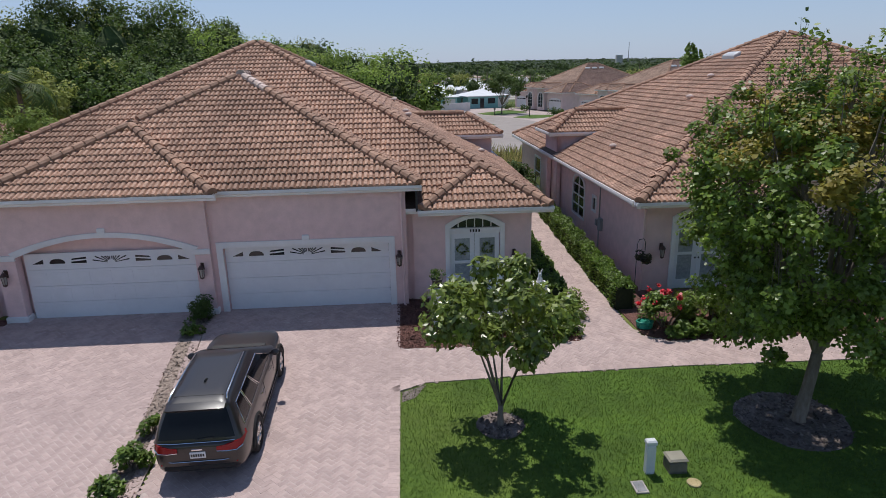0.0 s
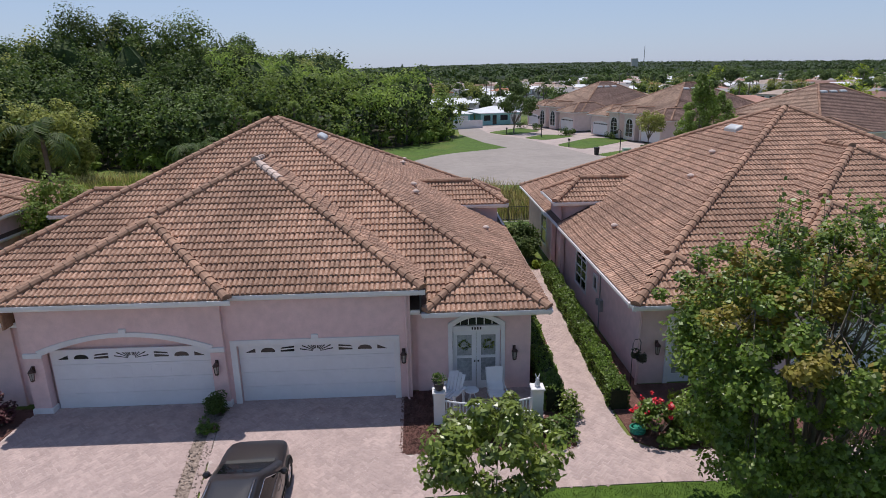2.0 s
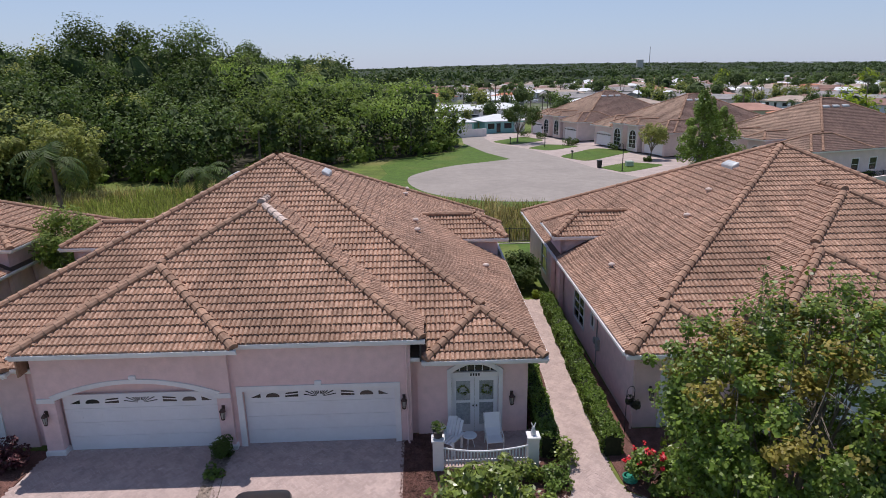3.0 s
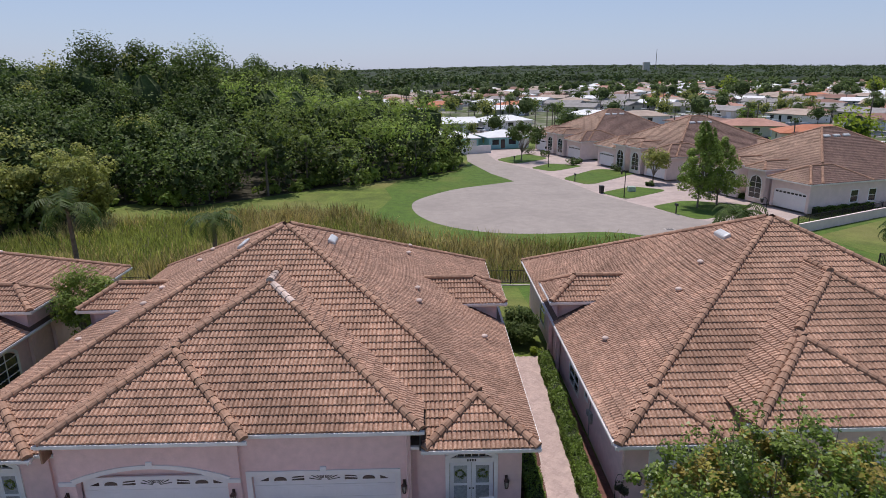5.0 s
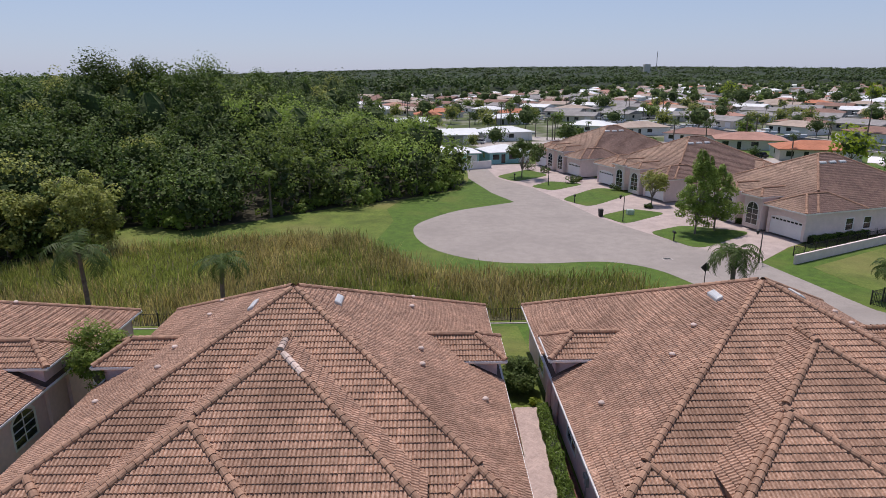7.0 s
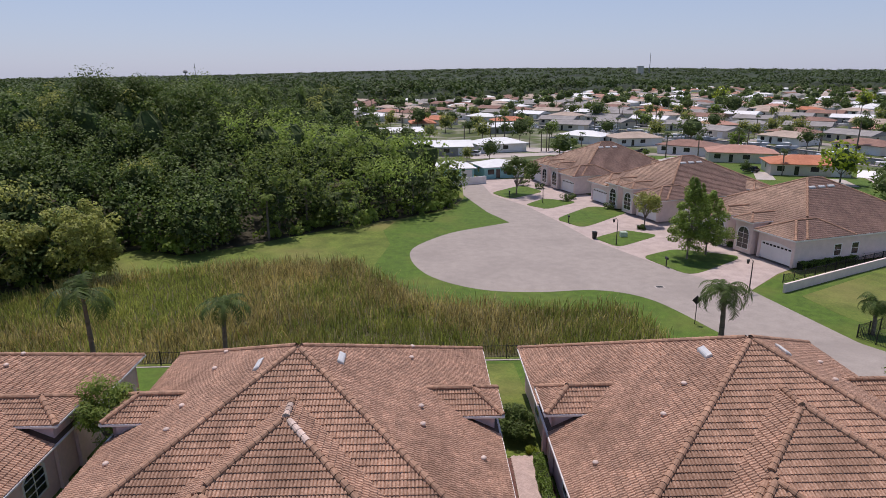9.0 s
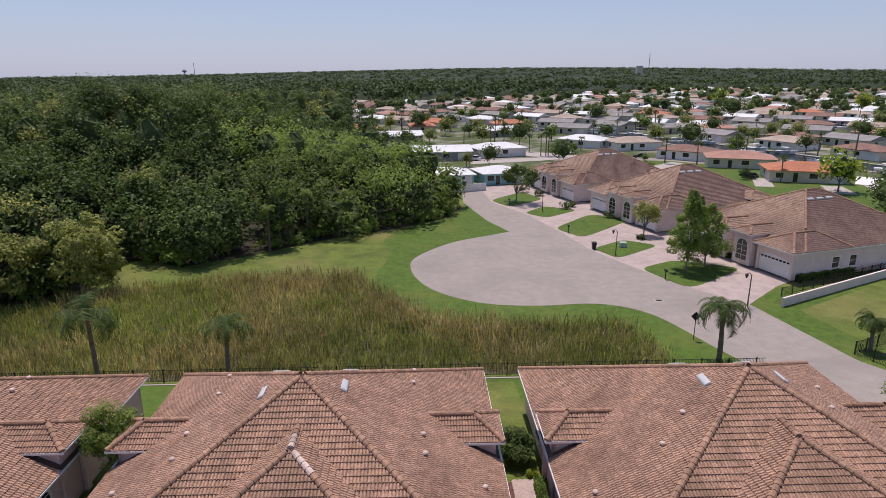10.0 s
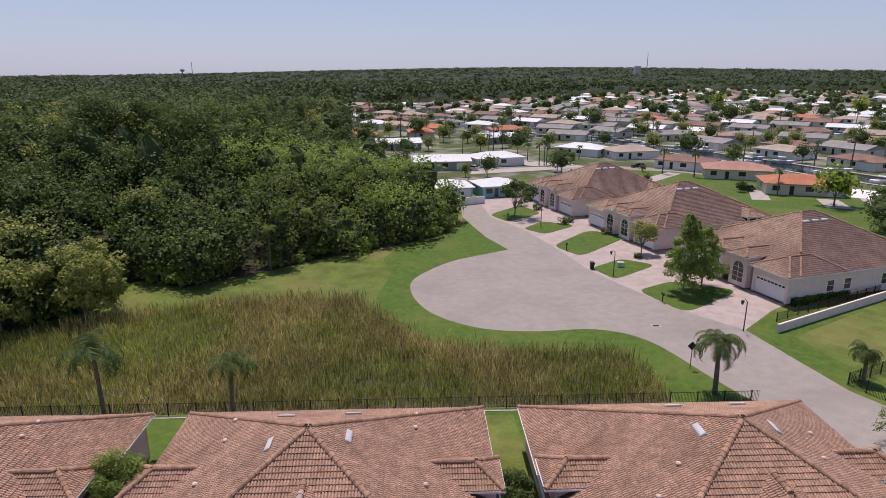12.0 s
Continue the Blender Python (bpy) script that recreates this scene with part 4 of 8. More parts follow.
# ---- plants ----
def clump_points(rng, centre, radii, lumps, lump_r, n, low=-1.0, shell=0.45):
    """Points for leaves, gathered in uneven clumps over an ellipsoid."""
    c, r = np.array(centre, float), np.array(radii, float)
    d = rng.normal(size=(lumps * 3, 3))
    d /= np.linalg.norm(d, axis=1, keepdims=True)
    d = d[d[:, 2] > low][:lumps]
    k = len(d)
    mids = c + d * r * rng.uniform(0.35, 1.0, (k, 1)) ** 0.6
    size = lump_r * rng.uniform(0.6, 1.3, k)
    which = rng.integers(0, k, n)
    e = rng.normal(size=(n, 3))
    e /= np.linalg.norm(e, axis=1, keepdims=True)
    p = mids[which] + e * (size[which] * rng.uniform(shell, 1.0, n) ** 0.5)[:, None]
    clump_points.facing, clump_points.sizes = e, size
    return p, mids


def leaves(name, parent, quads, mat, label=""):
    return part(name, quads_mesh(name, quads, mat), mat, parent, label, kind="stuff")


def tree(name, label, base, centre, radii, lumps, lump_r, n, leaf, mat, girth, fork, seed, group="", aspect=0.6, low=-0.7, limbs=22, core=0.0, cone=0.0):
    """A tree: tapered trunk that forks, limbs that run into the crown, and leaves in clumps."""
    rng = np.random.default_rng(seed)
    t = thing(name, label, "tree", pose(*base), group=group)
    local = np.array(centre) - np.array(base)
    pts, mids = clump_points(rng, local, radii, lumps, lump_r, n, low)
    for q in (pts, mids):
        k = 1 + cone * (0.45 - (q[:, 2:] - local[2] + radii[2]) / (2 * radii[2]))
        q[:, :2] = local[:2] + (q[:, :2] - local[:2]) * k
    wood = Build()
    top = Vector((local[0] * 0.25, local[1] * 0.25, fork))
    wood.tube([(0, 0, -0.1), (0.01, 0, 0.08), (top.x * 0.5, top.y * 0.5, fork * 0.5), tuple(top)], [girth * 1.5, girth * 1.1, girth * 0.9, girth * 0.8], 9)
    for m in mids[:limbs]:
        m = Vector(m)
        a = top.lerp(m, 0.4) + Vector((0, 0, 0.12 * (m - top).length))
        wood.tube([tuple(top - Vector((0, 0, 0.05))), tuple(a), tuple(m)], [girth * 0.5, girth * 0.28, girth * 0.08], 5 if limbs > 10 else 3, cap=False)
    part("trunk", wood, BARK, t, "grey-brown trunk and limbs", smooth=True)
    q = leaf_quads(pts, leaf, rng, 0.4, aspect, local, clump_points.facing)
    leaves("crown", t, q, mat)
    if core:
        shade = Build()
        shade_core(shade, tuple(local), tuple(np.array(radii) * core), random.Random(seed))
        part("inner_crown", shade, CROWN_SHADE, t, "dark lump standing in for the shade inside the crown", kind="stuff")
    return t


def bush(name, label, centre, radii, n, leaf, mat, seed, lumps=14, lump_r=0.25, group="", category="bush"):
    rng = np.random.default_rng(seed)
    t = thing(name, label, category, pose(centre[0], centre[1], gz(*centre[:2])), group=group)
    pts, mids = clump_points(rng, (0, 0, centre[2] - gz(*centre[:2])), radii, lumps, lump_r, n, -0.6)
    stems = Build()
    for m in mids[:10]:
        stems.tube([(m[0] * 0.15, m[1] * 0.15, -0.03), tuple(m)], [0.02, 0.006], 4)
    part("stem", stems, BARK, t)
    leaves("foliage", t, leaf_quads(pts, leaf, rng, 0.5, 0.6, np.zeros(3)), mat)
    return t


def hedge(label, a, b, width, height, n, leaf, seed):
    """Clipped hedge along a line, its faces a little uneven."""
    rng = np.random.default_rng(seed)
    a, b = np.array(a, float), np.array(b, float)
    d = b - a
    length = np.linalg.norm(d)
    d /= length
    side = np.array((-d[1], d[0]))
    t = thing("hedge", label, "hedge", pose(a[0], a[1], gz(*a)))
    s = rng.uniform(0, length, n)
    w = rng.uniform(-1, 1, n)
    h = rng.uniform(0.05, 1, n)
    face = rng.random(n)
    h = np.where(face < 0.45, 1.0 - rng.random(n) * 0.12, h)
    w = np.where(face >= 0.45, np.sign(w) * (1 - rng.random(n) * 0.2), w)
    wob = 1 + 0.10 * np.sin(s * 2.1 + seed) + 0.07 * np.sin(s * 5.3)
    p = np.stack([s * d[0] + side[0] * w * wob * width / 2, s * d[1] + side[1] * w * wob * width / 2, h * height * (1 + 0.08 * np.sin(s * 3.1) + 0.05 * np.sin(s * 7.7 + w * 3))], 1)
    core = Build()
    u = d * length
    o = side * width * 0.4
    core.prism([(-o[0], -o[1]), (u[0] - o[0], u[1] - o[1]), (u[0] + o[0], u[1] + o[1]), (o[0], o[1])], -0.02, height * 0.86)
    # near-black filler that stands in for the shade inside the hedge
    part("core", core, material("hedge_shade", (0.012, 0.018, 0.008), (0.03, 0.04, 0.015), 9, 0.95, 0.5), t)
    leaves("foliage", t, leaf_quads(p, leaf, rng, 0.5, 0.6), LEAF_H)
    return t


def palm(name, label, base, height, fronds, length, seed, group="", droop=1.0, girth=0.16, fine=True, narrow=1.0, mat=FROND):
    """A feather palm: ringed trunk and arching fronds with leaflets."""
    rng = np.random.default_rng(seed)
    t = thing(name, label, "palm", pose(*base), group=group)
    lean = rng.uniform(-0.25, 0.25, 2)
    path, rad = [], []
    for k in range(14):
        s = k / 13
        path.append((lean[0] * s * s, lean[1] * s * s, -0.1 + s * (height + 0.1)))
        rad.append(girth * (1.25 - 0.4 * s) * (1.06 if k % 2 else 0.97))
    part("trunk", Build().tube(path, rad, 9), PALM_BARK, t, "grey ringed palm trunk", smooth=True)
    head = np.array(path[-1])
    quads = []
    for i in range(fronds):
        az = 2 * math.pi * (i * 0.381966 + rng.uniform(-0.02, 0.02))
        rise = rng.uniform(-0.15, 1.15)
        out = np.array((math.cos(az), math.sin(az), 0.0))
        side = np.array((-math.sin(az), math.cos(az), 0.0))
        ln = length * rng.uniform(0.8, 1.1)
        pts = []
        p, ang = head.copy(), rise
        for k in range(12):
            pts.append(p.copy())
            p = p + (out * math.cos(ang) + np.array((0, 0, 1.0)) * math.sin(ang)) * ln / 11
            ang -= droop * (0.10 + 0.016 * k)
        for k in range(1, 12):
            s = k / 11
            w = narrow * ln * 0.26 * math.sin(math.pi * (0.12 + 0.85 * s)) + 0.05
            a, b = pts[k - 1], pts[k]
            quads.append([a - side * 0.015, b - side * 0.01, b + side * 0.01, a + side * 0.015])
            for sg in (-1, 1):
                for half in ((0.0, 0.5) if fine else (0.2,)):
                    r0 = a + (b - a) * half
                    r1 = a + (b - a) * (half + (0.45 if fine else 0.7))
                    tip = r0 + side * sg * w * rng.uniform(0.8, 1.1) + (b - a) * 0.9 - np.array((0, 0, w * rng.uniform(0.25, 0.7)))
                    quads.append([r0, r1, tip + (b - a) * 0.05, tip])
    leaves("fronds", t, np.array(quads), mat, "arching green feather fronds")
    return t


# ---- front yard: paving ----
W_P = 0.115
DRIVE_R = [(-0.45, 18.3), (-6.0, 18.3), (-5.98, 16.6), (-5.5, 13.0), (-5.1, 9.6), (-4.75, 6.5), (-0.45, 6.5)]
DRIVE_L = [(-6.75, 18.2), (-12.1, 18.2), (-12.9, 12.0), (-13.4, 6.5), (-5.5, 6.5), (-5.85, 9.6), (-6.2, 13.0), (-6.65, 16.6)]
PATH = [(-0.52, 15.15), (-0.52, 13.15), (0.3, 13.5), (3.8, 13.65), (6.6, 13.7), (14.0, 13.55), (14.0, 14.75), (7.0, 14.9), (6.35, 15.3), (6.15, 16.5), (6.35, 22.0), (6.75, 31.2), (5.45, 31.2), (5.2, 22.0), (4.85, 16.2), (4.7, 15.2), (3.8, 15.0)]
PATIO = [(0.6, 18.55), (0.6, 16.55), (4.0, 16.55), (4.0, 18.55)]


def paving(name, label, outline, split=None):
    """Herringbone pavers laid at 45 degrees on a sand bed; those inside split = (x0, y0, x1, y1) are single pieces."""
    o = [(x, y) for x, y in outline]
    if sum(o[i - 1][0] * o[i][1] - o[i][0] * o[i - 1][1] for i in range(len(o))) < 0:
        o = o[::-1]
    bed = sheet(name, o, 0.0345, SAND, label, category="paving")
    c = math.sqrt(0.5)
    x0, x1 = min(p[0] for p in o), max(p[0] for p in o)
    y0, y1 = max(8.4, min(p[1] for p in o)), max(p[1] for p in o)
    cx, cy = (x0 + x1) / 2, (y0 + y1) / 2
    reach = int(((x1 - x0) + (y1 - y0)) / W_P) + 4
    rnd = random.Random(5)
    cand = []
    for i in range(-reach, reach):
        for j in range(-reach // 2, reach // 2):
            u, v = i + 2 * j, i - 2 * j
            for hor in (0, 1):
                pu, pv = (u + 1.0, v + 0.5) if hor else (u + 0.5, v + 2.0)
                x, y = cx + c * W_P * (pu - pv), cy + c * W_P * (pu + pv)
                if x0 < x < x1 and y0 < y < y1:
                    cand.append((x, y, hor))
    keep = inside(o, [k[0] for k in cand], [k[1] for k in cand])
    joined, singles = Build(), []
    g = 0.0036
    for (x, y, hor), ok in zip(cand, keep):
        if not ok:
            continue
        if split and split[0] < x < split[2] and split[1] < y < split[3] and len(singles) < 300:
            singles.append((x, y, hor))
            continue
        a, b = (W_P - g, W_P / 2 - g) if hor else (W_P / 2 - g, W_P - g)
        lift = rnd.uniform(-0.0015, 0.0015)
        v = []
        for h, s in ((0.010, 0.0), (0.0365, 0.0), (0.038, 0.003)):
            for du, dv in ((-a + s, -b + s), (a - s, -b + s), (a - s, b - s), (-a + s, b - s)):
                px, py = x + c * (du - dv), y + c * (du + dv)
                v.append((px, py, gz(px, py) + h + lift))
        joined.add(v, [(4 * k + i, 4 * k + (i + 1) % 4, 4 * k + 4 + (i + 1) % 4, 4 * k + 4 + i) for k in range(2) for i in range(4)] + [(8, 9, 10, 11)])
    part("pavers", joined, PAVER, bed, kind="stuff")
    if singles:
        one = Build().box(-W_P + g, -W_P / 2 + g, 0.0, W_P - g, W_P / 2 - g, 0.028, 0.004).mesh("paver", PAVER_PIECE)
        for x, y, hor in singles:
            ob = new("paver", one)
            ob.parent = bed
            slope = math.degrees(math.atan2(gz(x, y + 0.1) - gz(x, y - 0.1), 0.2))
            ob.matrix_basis = Matrix.Translation((x, y, gz(x, y) + 0.010)) @ pose(0, 0, 0, slope, 0, 0) @ pose(0, 0, 0, 0, 0, 45 if hor else 135)
    return bed


def border(label, pts):
    """A course of pavers laid across a paved edge."""
    t = thing("paver_border", label, "paving edge", kind="structure")
    b = Build()
    for (xa, ya), (xb, yb) in zip(pts, pts[1:]):
        length = math.hypot(xb - xa, yb - ya)
        dx, dy = (xb - xa) / length, (yb - ya) / length
        n = int(length / W_P)
        for k in range(n):
            x, y = xa + dx * (k + 0.5) * W_P, ya + dy * (k + 0.5) * W_P
            q = [(-0.0562, 0.0), (0.0562, 0.0), (0.0562, 0.225), (-0.0562, 0.225)]
            pl = [(x + dx * u - dy * w, y + dy * u + dx * w) for u, w in q]
            b.prism(pl, lambda px, py: gz(px, py) - 0.02, lambda px, py: gz(px, py) + 0.043)
    part("pavers", b, PAVER, t, kind="stuff")


paving("driveway_1", "pinkish paver driveway in front of the garage", DRIVE_R, (-2.6, 9.3, -0.7, 12.6))
paving("driveway_2", "pinkish paver driveway with faint wheel marks", DRIVE_L, (-8.7, 9.3, -6.3, 12.6))
paving("garden_path", "pinkish herringbone paver path between house and lawn", PATH, (0.0, 13.2, 6.0, 15.4))
paving("patio", "small paver patio at the front doors", PATIO)
border("course of pink pavers edging the driveway", [(-0.33, 6.5), (-0.33, 18.2)])
border("course of pink pavers edging the path", [(14.0, 13.50), (6.6, 13.64), (3.8, 13.6), (0.3, 13.45), (-0.45, 13.1)][::-1])
border("course of pink pavers edging the driveway", [(-6.0, 16.6), (-5.57, 13.0), (-5.17, 9.6), (-4.82, 6.5)][::-1])
border("course of pink pavers edging the neighbouring driveway", [(-5.45, 6.5), (-5.8, 9.6), (-6.15, 13.0), (-6.6, 16.6), (-6.7, 18.15)])

# ---- front yard: beds, hedges, shrubs ----
def ordered(o):
    return o if sum(o[i - 1][0] * o[i][1] - o[i][0] * o[i - 1][1] for i in range(len(o))) > 0 else o[::-1]


def mulch_bed(label, outline, n, seed, mat=MULCH, size=0.05):
    """A planting bed with loose chips on it."""
    o = ordered(outline)
    bed = sheet("planting_bed", o, 0.03, mat, label, category="planting bed")
    rng = np.random.default_rng(seed)
    x0, x1 = min(p[0] for p in o), max(p[0] for p in o)
    y0, y1 = min(p[1] for p in o), max(p[1] for p in o)
    p = np.stack([rng.uniform(x0, x1, n), rng.uniform(y0, y1, n), np.zeros(n)], 1)
    p = p[inside(o, p[:, 0], p[:, 1])]
    p[:, 2] = [gz(a, b) + 0.045 for a, b in p[:, :2]]
    q = leaf_quads(p, size, rng, 1.2, 0.45)
    part("chips", quads_mesh("chips", q, mat), mat, bed, kind="stuff")
    return bed


mulch_bed("dark red bark mulch bed beside the driveway", [(-0.42, 18.2), (-0.42, 15.2), (0.9, 15.05), (0.6, 16.6), (0.6, 18.5), (-0.05, 18.5)], 2500, 11)
mulch_bed("mulch bed with shrubs in front of the patio", [(0.9, 15.05), (4.65, 15.1), (4.85, 16.4), (4.0, 16.55), (0.7, 16.55)], 1500, 12)
mulch_bed("stony planting strip between the two driveways", [(-6.7, 18.1), (-6.02, 18.1), (-5.98, 16.6), (-5.57, 13.0), (-5.17, 9.6), (-4.85, 6.6), (-5.5, 6.6), (-5.83, 9.6), (-6.2, 13.0), (-6.63, 16.6)], 2600, 13,
          material("strip_stones", (0.15, 0.108, 0.085), (0.36, 0.29, 0.245), 16, 0.95, 0.6, vary=0.35, island=True), 0.06)
mulch_bed("mulch bed along the neighbouring house front", [(6.3, 16.8), (6.45, 15.35), (7.1, 14.95), (14.0, 14.8), (14.0, 18.4), (7.6, 18.4), (7.4, 31), (6.85, 31), (6.45, 22)], 2500, 14)
mulch_bed("mulch bed with low plants beside the driveway", [(-12.15, 18.2), (-12.9, 12.0), (-13.4, 6.6), (-17.5, 6.6), (-17.0, 18.4)], 2500, 15)
mulch_bed("narrow bed along the house wall", [(4.0, 16.6), (4.85, 16.4), (5.2, 22.0), (5.42, 31.0), (3.95, 31.0)], 800, 16)
ring = lambda x, y, r: [(x + r * (1 + 0.06 * math.sin(3 * a)) * math.cos(a), y + r * math.sin(a)) for a in [2 * math.pi * k / 20 for k in range(20)]]
mulch_bed("small patch of bare brown soil at the lawn corner", [(-0.3, 12.7), (0.02, 12.85), (0.3, 13.38), (-0.28, 13.1)], 60, 19, RING_MULCH, 0.04)
mulch_bed("ring of pale stones and mulch under the small tree", ring(1.85, 11.6, 0.52), 260, 17, RING_MULCH, 0.07)
mulch_bed("ring of grey stones and mulch under the large tree", ring(8.2, 11.2, 1.15), 900, 18, RING_MULCH, 0.07)

hedge("clipped green hedge along the neighbouring house", (6.45, 16.9), (6.95, 30.6), 0.62, 0.78, 15000, 0.055, 21)
hedge("clipped green hedge along the house wall", (4.4, 16.9), (4.75, 26.0), 0.6, 0.85, 9000, 0.055, 22)
bush("shrub", "dense green shrub beside the garden path", (4.35, 15.75, 0.12), (0.42, 0.45, 0.3), 1500, 0.05, LEAF_H, 23)
bush("shrub", "leafy green shrub in front of the patio fence", (2.0, 15.9, 0.15), (0.75, 0.4, 0.32), 1800, 0.06, LEAF_A, 24)
bush("shrub", "leafy green shrub in front of the patio fence", (3.3, 15.95, 0.12), (0.6, 0.4, 0.3), 1500, 0.06, LEAF_A, 25)
bush("shrub", "dark rounded shrub at the end of the hedge", (4.75, 16.75, 0.25), (0.3, 0.35, 0.4), 900, 0.055, LEAF_A, 26)
bush("shrub", "clipped dark green shrub between the garages", (-6.28, 17.5, 0.38), (0.26, 0.26, 0.46), 2600, 0.035, LEAF_F, 27, 26, 0.16)
bush("shrub", "low bright green shrub in the driveway strip", (-6.25, 16.6, 0.05), (0.26, 0.26, 0.2), 500, 0.06, LEAF_H, 28, 8, 0.16)
bush("shrub", "low bright green shrub in the driveway strip", (-5.72, 12.0, -0.18), (0.2, 0.2, 0.16), 350, 0.05, LEAF_H, 29, 8, 0.13)
bush("shrub", "low bright green shrub in the driveway strip", (-5.62, 10.75, -0.15), (0.28, 0.28, 0.2), 600, 0.06, LEAF_H, 30, 8, 0.16)
bush("shrub", "low bright green shrub in the driveway strip", (-5.55, 9.7, -0.15), (0.3, 0.3, 0.2), 600, 0.06, LEAF_H, 31, 8, 0.16)
roses = bush("rose_bush", "rose bush with red flowers beside the path", (7.25, 15.75, 0.45), (0.75, 0.55, 0.55), 2200, 0.055, LEAF_H, 32, 18, 0.28)
rng0 = np.random.default_rng(33)
for k in range(16):
    a, r = rng0.uniform(0, 6.28), rng0.uniform(0.1, 0.75)
    x, y, z = r * math.cos(a) - 0.15, 0.6 * r * math.sin(a) - 0.15, rng0.uniform(0.75, 1.25)
    petals = leaf_quads(np.array([(x, y, z)] * 9) + rng0.normal(size=(9, 3)) * 0.035, 0.06, rng0, 0.8, 0.9)
    part("flower", quads_mesh("flower", petals, PETAL), PETAL, roses, "red rose flower")
bush("shrub", "mixed green shrubs under the large tree", (8.6, 15.8, 0.3), (0.9, 0.55, 0.5), 2400, 0.07, LEAF_A, 34, 16, 0.3)
bush("shrub", "strappy green border plants by the path", (8.0, 15.2, 0.0), (1.0, 0.25, 0.18), 1200, 0.09, LEAF_H, 35, 16, 0.16)
bush("shrub", "green shrubs beside the neighbouring patio", (10.4, 16.0, 0.25), (1.0, 0.6, 0.5), 2200, 0.07, LEAF_A, 36, 16, 0.3)
bush("shrub", "strappy green border plants by the path", (10.4, 15.2, 0.0), (1.1, 0.25, 0.2), 1200, 0.09, LEAF_H, 37, 16, 0.16)
bush("shrub", "dark glossy shrub at the far end of the path", (5.9, 33.2, 1.0), (0.95, 1.15, 1.15), 6500, 0.075, LEAF_F, 38, 40, 0.4)
bush("shrub", "small bright fern beside the path end", (6.7, 31.6, 0.15), (0.35, 0.3, 0.2), 500, 0.08, LEAF_Y, 39, 8, 0.16)
bush("shrub", "dark red-leaved shrub beside the garage", (-12.9, 17.3, 0.5), (0.4, 0.4, 0.5), 1200, 0.06, material("red_leaf", (0.06, 0.015, 0.02), (0.13, 0.035, 0.04), 4, 0.5, 0.0, vary=0.3, island=True), 40)
bush("shrub", "grey-green shrub beside the neighbouring driveway", (-14.0, 16.4, 0.4), (0.7, 0.6, 0.5), 1800, 0.07, LEAF_O, 41)
bush("shrub", "low green border plant by the driveway", (-13.0, 14.6, -0.05), (0.4, 0.4, 0.22), 600, 0.08, LEAF_H, 42)
bush("shrub", "low green border plant by the driveway", (-13.3, 12.8, -0.15), (0.45, 0.4, 0.22), 600, 0.08, LEAF_H, 43)
tree("weeping_shrub", "loose drooping olive-green shrub between the houses", (-18.2, 31.2, -0.05), (-18.1, 31.2, 3.6), (1.75, 1.5, 2.0), 46, 0.6, 6800, 0.12, LEAF_G, 0.06, 1.6, 44, aspect=0.3)

tree("magnolia_tree", "small round-headed tree with glossy leaves", (1.85, 11.65, FRONT), (1.9, 11.6, 2.3), (1.45, 1.35, 1.1), 60, 0.36, 5400, 0.092, LEAF_A, 0.075, 0.5, 51, aspect=0.5, limbs=7)


